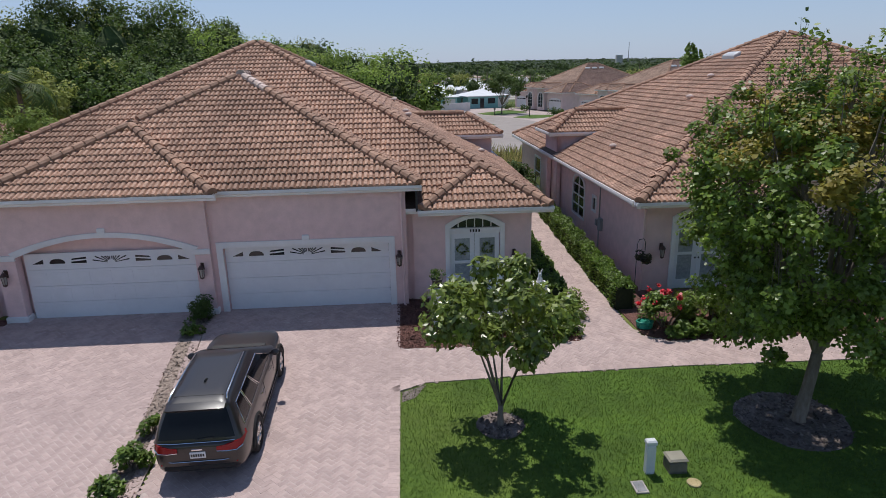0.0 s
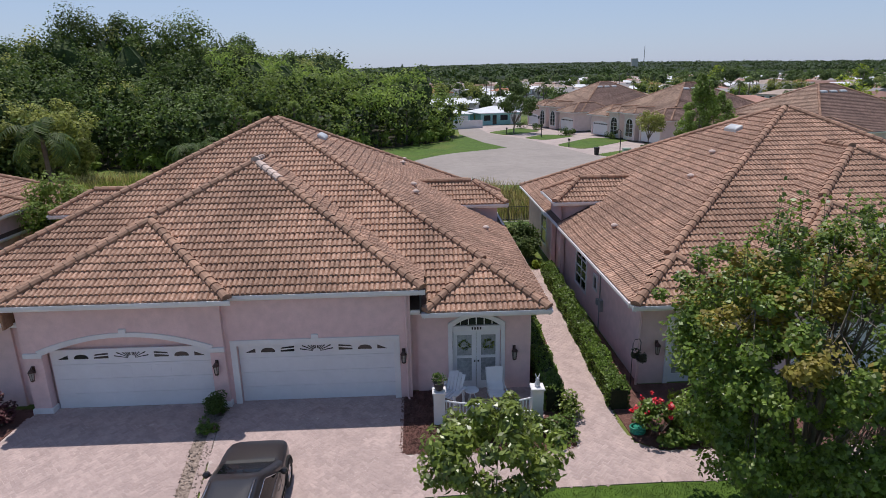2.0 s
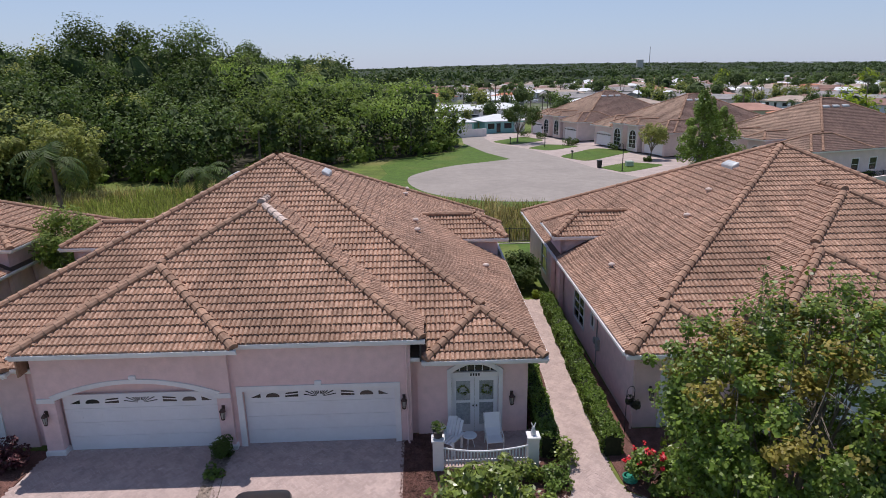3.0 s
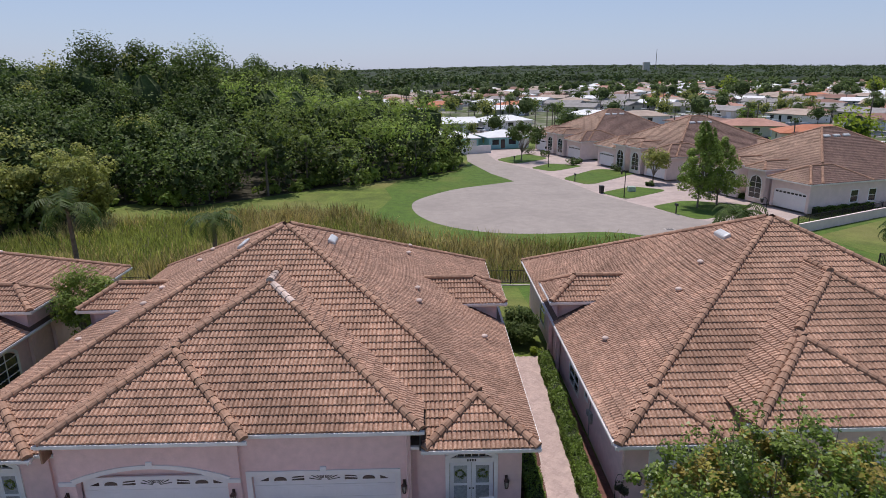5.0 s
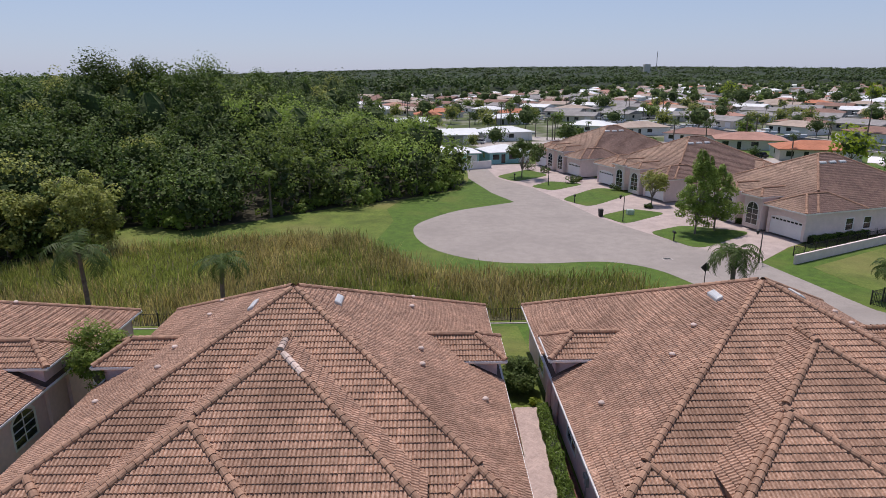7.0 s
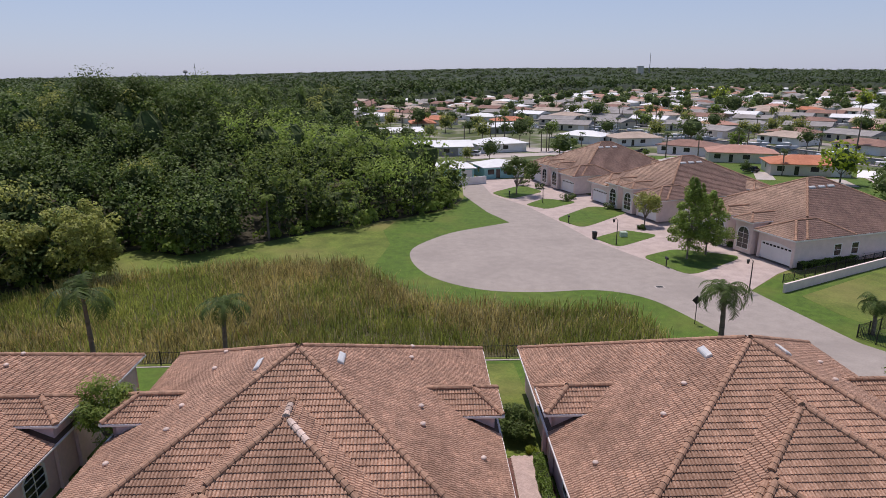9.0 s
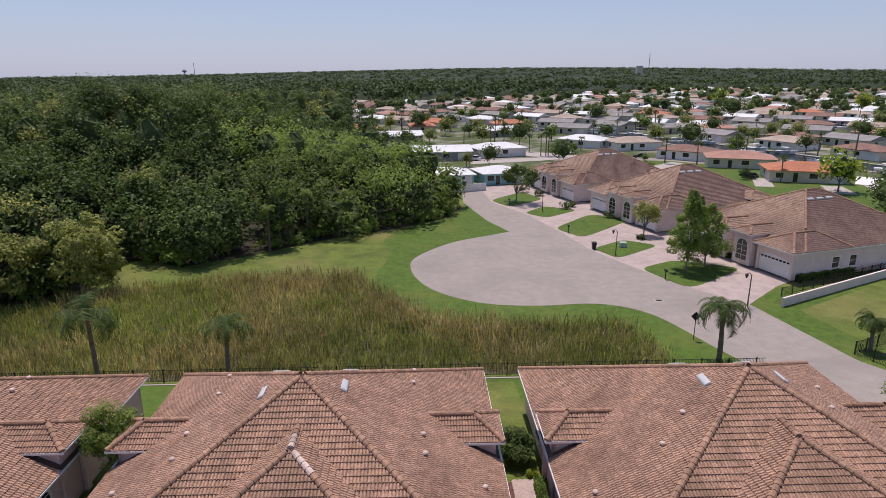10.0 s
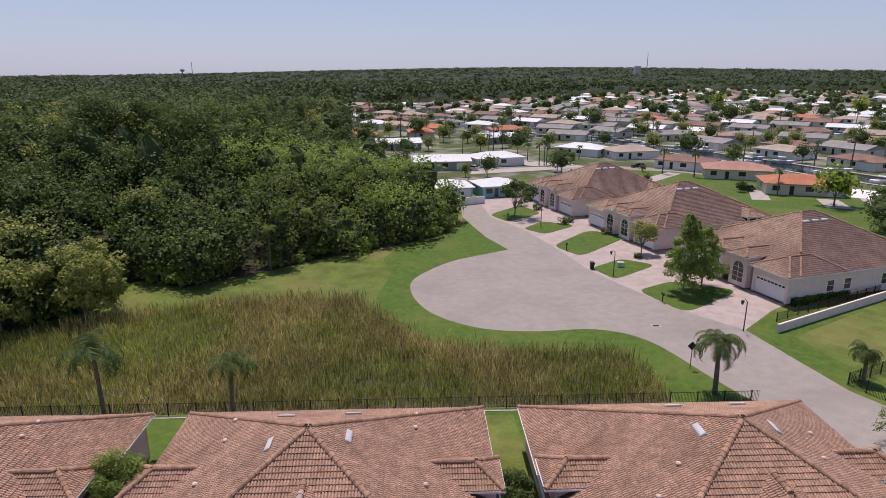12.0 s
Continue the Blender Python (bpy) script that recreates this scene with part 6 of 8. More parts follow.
sling_chair(Matrix.Translation((2.65, 17.5, 0.01)) @ pose(0, 0, 0, 0, 0, 4))
tbl = thing("side_table", "small white round patio table between the chairs", "table", pose(1.85, 17.6, 0.01))
part("table_top", Build().lathe([(0.22, 0.44), (0.24, 0.45), (0.24, 0.47), (0.22, 0.48)], (0, 0, 0), 18), DOOR_WHITE, tbl)
for k in range(3):
    a = 2.1 * k
    part("leg", Build().tube([(0.06 * math.cos(a), 0.06 * math.sin(a), 0.44), (0.17 * math.cos(a), 0.17 * math.sin(a), 0.0)], 0.015, 6), DOOR_WHITE, tbl)


def statuette(x, y, z):
    """Small white rabbit-like garden figure as one plain mesh."""
    b = Build()
    b.lathe([(0.07, 0.0), (0.09, 0.06), (0.075, 0.14), (0.045, 0.19), (0.06, 0.23), (0.05, 0.28), (0.02, 0.30)], (x, y, z), 12)
    for s in (-1, 1):
        b.tube([(x + s * 0.02, y, z + 0.28), (x + s * 0.05, y, z + 0.36), (x + s * 0.07, y, z + 0.42)], [0.02, 0.022, 0.006], 6)
    tagged(part("garden_figure", b, TRIM, smooth=True), label="small white long-eared garden figure on a post", category="figurine")


statuette(3.78, 16.62, gz(0, 16.62) + 1.12)


def potted(x, y, z, label, seed, mat=LEAF_H, spread=0.22):
    p = thing("potted_plant", label, "plant pot", pose(x, y, z))
    part("pot", Build().lathe([(0.09, 0.0), (0.13, 0.03), (0.16, 0.22), (0.17, 0.24), (0.14, 0.24)], (0, 0, 0), 14), material("dark_pot", (0.05, 0.045, 0.045), (0.09, 0.08, 0.075), 6, 0.6, 0.1), p, smooth=True)
    rng = np.random.default_rng(seed)
    pts, _ = clump_points(rng, (0, 0, 0.38), (spread, spread, 0.18), 8, 0.1, 350)
    leaves("foliage", p, leaf_quads(pts, 0.035, rng, 0.5, 0.5), mat)
    return p


potted(0.78, 16.62, gz(0, 16.62) + 1.12, "dark pot with a spiky plant on a fence post", 71)
potted(8.25, 16.9, gz(0, 16.9), "potted yellow-green plant on the neighbouring patio", 72, LEAF_Y, 0.28)

# hanging wreath-like plants behind the door glass are shown as small shrubs in hanging baskets
for x, y, lab in ((7.15, 17.95, "dark hanging basket plant on an iron crook"),):
    t = thing("hanging_basket", lab, "hanging basket", pose(x, y, gz(x, y)))
    part("crook", Build().tube([(0, 0, -0.05), (0, 0, 1.75), (0.06, 0, 1.9), (0.2, 0, 1.92), (0.26, 0, 1.8), (0.26, 0, 1.5)], 0.012, 6), BLACK_METAL, t)
    rng = np.random.default_rng(73)
    pts, _ = clump_points(rng, (0.26, 0, 1.3), (0.22, 0.22, 0.18), 10, 0.12, 700)
    leaves("foliage", t, leaf_quads(pts, 0.04, rng, 0.3, 0.5), material("dry_leaf", (0.05, 0.05, 0.025), (0.10, 0.09, 0.05), 5, 0.7, 0.0, vary=0.3, island=True))
    part("basket", Build().lathe([(0.03, 1.12), (0.12, 1.18), (0.16, 1.3)], (0.26, 0, 0), 12), BLACK_METAL, t)

hose = thing("hose_reel", "green plastic hose heap beside the path", "hose", pose(6.65, 15.75, gz(0, 15.75)))
coil = Build()
for k in range(4):
    coil.tube([(0.20 * (1 + 0.05 * k) * math.cos(a), 0.17 * math.sin(a), 0.05 + 0.05 * k) for a in [2 * math.pi * i / 18 for i in range(19)]], 0.03, 6, cap=False)
part("coil", coil, GREEN_PLASTIC, hose, smooth=True)
part("drum", Build().lathe([(0.12, 0.0), (0.14, 0.02), (0.14, 0.20), (0.10, 0.24)], (0, 0, 0), 14), GREEN_PLASTIC, hose)

# utility boxes in the lawn
ped = thing("utility_pedestal", "pale green-white utility pedestal in the lawn", "utility box", pose(4.42, 9.75, FRONT))
part("post", Build().box(-0.085, -0.06, -0.05, 0.085, 0.06, 0.62, 0.012), WHITE_METAL, ped)
part("cap", Build().box(-0.10, -0.075, 0.62, 0.10, 0.075, 0.74, 0.03), WHITE_METAL, ped)
vault = thing("meter_box", "squat brown-green utility box in the lawn", "utility box", pose(4.95, 9.8, FRONT))
part("body", Build().box(-0.17, -0.15, -0.02, 0.17, 0.15, 0.26, 0.03), material("olive_plastic", (0.14, 0.13, 0.10), (0.20, 0.18, 0.14), 6, 0.7, 0.1), vault)
part("lid", Build().box(-0.19, -0.17, 0.26, 0.19, 0.17, 0.33, 0.035), material("olive_lid", (0.28, 0.26, 0.20), (0.36, 0.33, 0.26), 6, 0.7, 0.1), vault)
lid = thing("valve_cover", "small grey rectangular valve cover set in the grass", "cover plate", pose(4.08, 9.32, FRONT + 0.02))
part("frame", Build().box(-0.12, -0.17, 0.0, 0.12, 0.17, 0.035, 0.008), CONCRETE, lid)
part("plate", Build().box(-0.09, -0.14, 0.03, 0.09, 0.14, 0.042, 0.004), material("grey_plate", (0.20, 0.20, 0.21), (0.28, 0.28, 0.29), 8, 0.6, 0.1), lid)
disc = thing("round_cover", "round tan cover set in the grass", "cover plate", pose(5.12, 9.35, FRONT + 0.02))
part("disc", Build().lathe([(0.13, 0.0), (0.13, 0.03), (0.11, 0.04)], (0, 0, 0), 16), material("tan_plastic", (0.42, 0.33, 0.16), (0.5, 0.4, 0.22), 6, 0.6, 0.1), disc)
elec = thing("electric_meter", "grey electric meter and conduit on the side wall", "meter", pose(7.6, 22.85, 1.1))
part("box", Build().box(-0.12, -0.15, -0.2, 0.0, 0.15, 0.3, 0.01), WALL_GREY, elec)
part("conduit", Build().tube([(-0.03, 0.25, -1.1), (-0.03, 0.25, 1.75)], 0.025, 6), WALL_GREY, elec)
part("lower_box", Build().box(-0.10, 0.35, -0.1, 0.0, 0.55, 0.15, 0.01), WALL_GREY, elec)


# ---- marsh, fence and road behind the houses ----
def rail_fence(label, a, b, height, step, zf, mat=BLACK_METAL, single=(-1e3, 1e3)):
    """Dark metal fence: posts, two rails and pickets."""
    f = thing("metal_fence", label, "fence", pose(a[0], a[1], 0))
    dx, dy = b[0] - a[0], b[1] - a[1]
    length = math.hypot(dx, dy)
    ux, uy = dx / length, dy / length
    n = int(length / step)
    post = Build().box(-0.04, -0.04, -0.1, 0.04, 0.04, height + 0.08, 0.01).mesh("post", mat)
    for k in range(n + 1):
        ob = new("post", post)
        ob.parent = f
        ob.matrix_basis = pose(ux * k * step, uy * k * step, zf(a[0] + ux * k * step, a[1] + uy * k * step))
    for h in (0.15, height - 0.05):
        r = Build()
        pts = [(ux * s, uy * s, zf(a[0] + ux * s, a[1] + uy * s) + h) for s in np.linspace(0, length, 20)]
        r.tube(pts, 0.022, 4)
        part("rail", r, mat, f)
    rest = Build()
    one = Build().box(-0.01, -0.01, 0.1, 0.01, 0.01, height).mesh("picket", mat)
    for k in range(int(length / 0.13)):
        x, y = ux * k * 0.13, uy * k * 0.13
        z = zf(a[0] + x, a[1] + y)
        if single[0] < a[0] + x < single[1]:
            ob = new("picket", one)
            ob.parent = f
            ob.matrix_basis = pose(x, y, z)
        else:
            rest.box(x - 0.01, y - 0.01, z + 0.1, x + 0.01, y + 0.01, z + height)
    if rest.v:
        part("pickets", rest, mat, f, kind="stuff")


rail_fence("long black metal fence between lawn and marsh", (-60.0, 46.0), (29.6, 46.4), 1.2, 2.4, gz, single=(-9.0, 29.0))
sheet("kerb", ordered([(-60, 45.4), (29.6, 45.8), (29.6, 46.05), (-60, 45.65)]), 0.06, CONCRETE, "pale concrete mowing strip along the fence", category="kerb")

MARSH = [(-75, 46.6), (-75, 60), (-46.5, 63), (-41.2, 64.5), (-37.2, 69.3), (-25, 73.6), (-16.5, 74.3), (-8.5, 74), (-4.2, 67), (-0.5, 60.8), (6, 58.2), (14.9, 57.8), (20.6, 56.9), (22.4, 53.6), (22.0, 46.7)]
rng2 = np.random.default_rng(81)
n = 62000
p = np.stack([rng2.uniform(-75, 22.5, n), rng2.uniform(46.6, 75, n), np.zeros(n)], 1)
soft = rng2.normal(size=(n, 2)) * 0.8
p = p[inside(ordered(MARSH), p[:, 0] + soft[:, 0], p[:, 1] + soft[:, 1])]
n = len(p)
patch = np.array([noise.noise(Vector((x * 0.09, y * 0.09, 0))) for x, y in p[:, :2]])
fine_patch = np.array([noise.noise(Vector((x * 0.5, y * 0.5, 7))) for x, y in p[:, :2]])
hgt = (1.25 + 0.5 * patch + 0.5 * fine_patch) * rng2.uniform(0.6, 1.25, n)
hgt = np.clip(hgt, 0.35, 2.2)
p[:, 2] = [gz(a, b) for a, b in p[:, :2]]
ang = rng2.uniform(0, 6.28, n)
w = np.stack([np.cos(ang), np.sin(ang), np.zeros(n)], 1) * rng2.uniform(0.016, 0.05, (n, 1))
lean = rng2.normal(size=(n, 3)) * 0.22 * hgt[:, None]
lean[:, 2] = 0
mid = p + lean * 0.35 + np.stack([np.zeros(n), np.zeros(n), hgt * 0.6], 1)
top = p + lean + np.stack([np.zeros(n), np.zeros(n), hgt], 1)
q = np.concatenate([np.stack([p - w, p + w, mid + w, mid - w], 1), np.stack([mid - w, mid + w, top + w * 0.15, top - w * 0.15], 1)])
REED_G = material("green_reed", (0.19, 0.245, 0.045), (0.42, 0.44, 0.11), 0.35, 0.85, 0.0, vary=0.5, island=True, coarse=0.35, translucent=0.45)
green = (patch + rng2.normal(size=n) * 0.25 < -0.02)
green2 = np.concatenate([green, green])
marsh = thing("reed_bed", "dense tan and green marsh reeds behind the fence", "reeds", kind="stuff")
part("dry_reeds", quads_mesh("dry_reeds", q[~green2], REED), REED, marsh, kind="stuff")
part("green_reeds", quads_mesh("green_reeds", q[green2], REED_G), REED_G, marsh, kind="stuff")
sheet("marsh_floor", ordered(MARSH), 0.015, material("marsh_mud", (0.06, 0.055, 0.025), (0.12, 0.11, 0.05), 3, 0.95, 0.4, coarse=0.3), "dark muddy floor of the reed bed", category="marsh")

palm("palm_tree", "feather palm behind the fence at the road", (26.5, 48.3, BACK), 5.2, 25, 3.5, 91, droop=1.5, girth=0.2, narrow=0.6)
palm("palm_tree", "feather palm behind the houses", (-25.2, 43.2, gz(0, 43)), 7.3, 15, 3.9, 92, group="palms behind the houses", droop=1.4, narrow=0.75)
palm("palm_tree", "feather palm behind the houses", (-15.1, 43.0, gz(0, 43)), 6.1, 15, 2.9, 93, group="palms behind the houses", droop=1.4, narrow=0.75)
palm("palm_tree", "palm beside the fenced yard", (41.6, 50.0, BACK), 3.2, 24, 2.0, 94, droop=1.4)

sign = thing("road_sign", "dark diamond road sign on a post, seen from behind", "sign", pose(26.4, 53.3, BACK))
part("post", Build().tube([(0, 0, -0.1), (0, 0, 2.9)], 0.04, 8), BLACK_METAL, sign)
part("plate", Build().slab([(0, 1.95), (0.47, 2.42), (0, 2.89), (-0.47, 2.42)], "y", 0.05, 0.07), BLACK_METAL, sign, "dark back of a diamond plate")
grate = thing("storm_drain", "dark rectangular storm drain set in the road", "drain", pose(27.0, 63.9, BACK + 0.03))
part("frame", Build().box(-0.55, -0.4, -0.02, 0.55, 0.4, 0.02, 0.008), CONCRETE, grate)
part("grate", Build().box(-0.38, -0.24, 0.015, 0.38, 0.24, 0.03), BLACK_METAL, grate, "dark drain grate")


def street_lamp(x, y, arm):
    t = thing("street_lamp", "black street lamp post with a hanging lantern", "street lamp", pose(x, y, BACK), group="street lamps")
    part("post", Build().tube([(0, 0, -0.1), (0, 0, 0.5), (0, 0, 3.6)], [0.10, 0.07, 0.05], 8), BLACK_METAL, t)
    part("arm", Build().tube([(0, 0, 3.55), (arm * 0.25, 0, 3.85), (arm * 0.55, 0, 3.75)], 0.03, 6), BLACK_METAL, t)
    part("lantern", Build().lathe([(0.04, 0.1), (0.2, 0.0), (0.18, -0.1), (0.10, -0.42), (0.03, -0.45)], (arm * 0.55, 0, 3.7), 8), BLACK_METAL, t)


for x, y, arm in ((36.3, 62.0, -1), (27.6, 82.0, -1), (22.8, 111.8, -1)):
    street_lamp(x, y, arm)


def mailbox(x, y):
    t = thing("mailbox", "dark mailbox on a post beside the kerb", "mailbox", pose(x, y, BACK + 0.05), group="mailboxes")
    part("post", Build().box(-0.06, -0.06, -0.1, 0.06, 0.06, 1.0, 0.01), BLACK_METAL, t)
    b = Build()
    prof = [(-0.14, 0.0), (0.14, 0.0)] + [(0.14 * math.cos(math.pi * k / 8), 0.16 + 0.14 * math.sin(math.pi * k / 8)) for k in range(9)]
    b.slab([(a, c + 1.0) for a, c in prof], "y", -0.28, 0.28)
    part("box", b, BLACK_METAL, t)


for x, y in ((23.9, 95.4), (30.6, 71.3), (17.3, 117.8)):
    mailbox(x, y)
bin_t = thing("wheelie_bin", "black wheeled rubbish bin at the kerb", "bin", pose(25.4, 85.4, BACK + 0.03))
bb = Build()
ring_loft(bb, [[(-0.24, -0.27, 0), (0.24, -0.27, 0), (0.24, 0.27, 0), (-0.24, 0.27, 0)], [(-0.30, -0.36, 1.0), (0.30, -0.36, 1.0), (0.30, 0.36, 1.0), (-0.30, 0.36, 1.0)]])
part("body", bb, BLACK_METAL, bin_t)
part("lid", Build().box(-0.32, -0.38, 1.0, 0.32, 0.38, 1.08, 0.03), BLACK_METAL, bin_t)
box = thing("transformer", "pale green utility cabinet on the lawn", "utility box", pose(30.0, 86.3, BACK + 0.05))
part("cabinet", Build().box(-0.5, -0.4, 0, 0.5, 0.4, 0.75, 0.05), material("pale_green", (0.45, 0.55, 0.45), (0.5, 0.6, 0.5), 4, 0.6, 0.0), box)

# low white wall with a metal fence on it, and the fenced yard by the road
wall = Build()
wall_run(wall, (39.9, 61.3), (62.0, 72.4), BACK - 0.1, BACK + 1.05, 0.25)
tagged(part("garden_wall", wall, STUCCO_FAR, weld=True), label="low white rendered garden wall", category="wall", kind="structure")
rail_fence("black metal fence along the garden wall", (41.6, 64.6), (61.0, 73.8), 1.1, 2.0, lambda x, y: BACK)
rail_fence("black metal fence round a small yard", (39.7, 49.4), (46.6, 52.4), 1.3, 1.7, lambda x, y: BACK)
rail_fence("black metal fence round a small yard", (39.7, 49.4), (41.7, 44.1), 1.3, 1.7, lambda x, y: BACK)

# ---- the three houses across the road ----
F_MAIN = Hip(-10.6, -11.9, 10.6, 11.7, 3.5, 0.505)
F_HIPS = [F_MAIN, Hip(-3.9, -13.95, -0.6, -3.0, 4.3, 0.5), Hip(0.6, -13.95, 3.9, -3.0, 4.3, 0.5),
          Hip(-10.9, -4.6, -3.0, -1.2, 4.4, 0.55),
          Hip(4.2, -13.7, 10.6, -4.0, 3.5, 0.505), Hip(-10.6, -13.7, -4.2, -4.0, 3.5, 0.505), Hip(3.0, 5.0, 10.95, 9.0, 4.2, 0.55)]
# darker tile colour for one side slope of the houses across the road
TILE_SIDE = material("roof_tile_side", (0.12, 0.070, 0.058), (0.225, 0.14, 0.115), 4, 0.8, 0.2, coarse=0.25, vary=0.18, island=True, stain=(0.27, 0.175, 0.135), stain_scale=0.22, stain_amount=0.25)
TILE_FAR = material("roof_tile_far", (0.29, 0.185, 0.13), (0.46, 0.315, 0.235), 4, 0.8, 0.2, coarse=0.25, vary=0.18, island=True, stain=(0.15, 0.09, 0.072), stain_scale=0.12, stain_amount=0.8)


def far_house(m):
    h = thing("house", "pale pink double house with hip tile roof across the road", "house", group="houses across the road")
    w = Build()
    wall_run(w, (-10.1, -10.0), (10.1, -10.0), -0.1, 3.5, 0.2)
    wall_run(w, (10.1, -9.8), (10.1, 11.2), -0.1, 3.5, 0.2, [(3.2, 4.3, 0.9, 2.3, 0), (6.1, 7.2, 0.9, 2.3, 0), (12.7, 13.8, 0.9, 2.3, 0)])
    wall_run(w, (9.9, 11.2), (-9.9, 11.2), -0.1, 3.5, 0.2)
    wall_run(w, (-10.1, 11.2), (-10.1, -9.8), -0.1, 3.5, 0.2)
    part("main_wall", w, STUCCO_FAR, h, "pale stucco wall", weld=True)
    for y in (-6.05, -3.15, 3.45):
        framed_window(h, "x", 10.1, y - 0.55, y + 0.55, 0.9, 2.3, 0.0, 1, (1, 2))
    for y in (5.3, 7.0, 8.7):
        part("porch_column", Build().lathe([(0.24, 0.0), (0.24, 0.15), (0.17, 0.2), (0.15, 3.7), (0.22, 3.8), (0.22, 4.2)], (10.6, y, -0.1), 10), STUCCO_FAR, h, "round white porch column")
    for s in (-1, 1):
        gw = Build()
        x0, x1 = (4.45, 10.15) if s > 0 else (-10.15, -4.45)
        wall_run(gw, (x0, -13.1), (x1, -13.1), -0.1, 3.5, 0.25, [(0.4, 5.3, -0.1, 2.1, 0.35)], 12)
        wall_run(gw, (x1, -12.85), (x1, -10.0), -0.1, 3.5, 0.2)
        wall_run(gw, (x0, -10.0), (x0, -12.85), -0.1, 3.5, 0.2)
        part("garage_wall", gw, STUCCO_FAR, h, "pale stucco garage wall", weld=True)
        d = part("garage_door", Build().box(x0 + 0.3, -12.95, -0.05, x0 + 5.4, -12.88, 2.5), DOOR_WHITE, h, "white garage door")
        for k in range(8):
            part("pane", Build().box(x0 + 0.62 + k * 0.58, -12.965, 1.78, x0 + 1.02 + k * 0.58, -12.945, 2.0), PANE, d)
        ew = Build()
        e0, e1 = (0.75, 3.75) if s > 0 else (-3.75, -0.75)
        wall_run(ew, (e0, -13.5), (e1, -13.5), -0.1, 4.3, 0.2, [(0.55, 2.45, 0.5, 2.5, 0.85)], 12)
        wall_run(ew, (e1, -13.3), (e1, -10.0), -0.1, 4.3, 0.2)
        wall_run(ew, (e0, -10.0), (e0, -13.3), -0.1, 4.3, 0.2)
        part("entry_bay", ew, STUCCO_FAR, h, "tall entry bay with arched window", weld=True)
        framed_window(h, "y", -13.5, e0 + 0.55, e0 + 2.45, 0.5, 2.5, 0.85, -1, (2, 3))
    for k, hip in enumerate(F_HIPS):
        under = Build()
        hip.shell(under, 0.01)
        ob = part("roof" if k == 0 else "wing_roof", under, UNDER, h, "brown and tan tile hip roof, weathered dark in patches")
        roof = ob if k == 0 else roof
    wave = [(0.0, 0.0), (0.5, 0.06), (1.0, 0.0)]
    # worn collects the side-slope tiles, which take the darker colour
    tb, worn = Build(), Build()
    faces = tile_faces(3)
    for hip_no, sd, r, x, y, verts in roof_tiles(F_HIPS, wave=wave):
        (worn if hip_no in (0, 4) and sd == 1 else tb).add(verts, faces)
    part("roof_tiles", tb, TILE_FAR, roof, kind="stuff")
    part("weathered_roof_tiles", worn, TILE_SIDE, roof, "darker brown tiles on the side slope", kind="stuff")
    caps = Build()
    for mid, verts, fc in cap_pieces(F_HIPS):
        caps.add(verts, fc)
    part("ridge_tiles", caps, CAP, roof, "rounded ridge tiles", kind="stuff")
    for hip in F_HIPS:
        for side in range(4):
            run = Build()
            fascia(run, hip, sides=(side,))
            part("gutter", run, TRIM, h, "white fascia board and gutter")
    for k in range(3):
        skylight(h, F_MAIN, 1, 9.4 + 1.7 * k, 8.6)
    h.matrix_basis = m
    return h


first = far_house(pose(55.4, 82.9, BACK + 0.3, 0, 0, -74))
second = copy_thing(first, pose(47.9, 107.8, BACK + 0.3, 0, 0, -74))
third = copy_thing(first, pose(40.4, 132.7, BACK + 0.3, 0, 0, -74))
tree("street_tree", "slender light green tree on the lawn island", (34.6, 74.6, BACK), (34.8, 74.6, 4.9), (2.7, 2.5, 5.2), 130, 0.55, 13000, 0.125, LEAF_S, 0.13, 1.6, 101, low=-0.95, cone=1.2)
tree("street_tree", "slender light green tree on the lawn island", (37.9, 76.4, BACK), (38.0, 76.4, 3.9), (2.8, 2.6, 4.0), 110, 0.62, 9500, 0.125, LEAF_S, 0.13, 1.5, 102, low=-0.95, cone=1.0)
tree("street_tree", "round spreading tree beside the road end", (19.0, 120.0, BACK), (19.4, 120.2, 4.3), (3.9, 3.6, 2.0), 44, 0.8, 3600, 0.2, LEAF_F, 0.14, 1.7, 103)
tree("roadside_tree", "sparse grey-branched tree beside the road", (36.3, 38.4, BACK), (36.3, 38.6, 1.7), (2.1, 2.1, 1.7), 46, 0.42, 2300, 0.075, LEAF_S, 0.09, 0.9, 105, low=-0.8, limbs=40)
tree("street_tree", "small grey-green tree by a driveway", (35.5, 92.9, BACK), (35.5, 92.9, 2.6), (1.9, 1.9, 1.5), 36, 0.7, 2600, 0.15, LEAF_O, 0.10, 1.2, 104)
for k, (x, y, r) in enumerate(((27.6, 113.8, 1.0), (29.5, 115.5, 0.8), (34.2, 90.6, 0.6), (33.6, 105.6, 0.9), (35.4, 106.4, 0.9), (41.0, 85.4, 0.7), (42.3, 82.0, 0.7), (43.0, 80.0, 0.6), (25.0, 127.0, 1.0), (22.5, 131.0, 1.2), (38.4, 99.8, 0.8))):
    bush("shrub", "clipped dark shrub before a house across the road", (x, y, BACK + r * 0.6), (r, r, r * 0.6), 700, 0.12, LEAF_F, 110 + k, 12, r * 0.4, group="shrubs across the road")
hedge("clipped dark hedge along the side wall of a house", (46.4, 69.4), (59.5, 74.3), 0.9, 0.95, 6000, 0.10, 121)


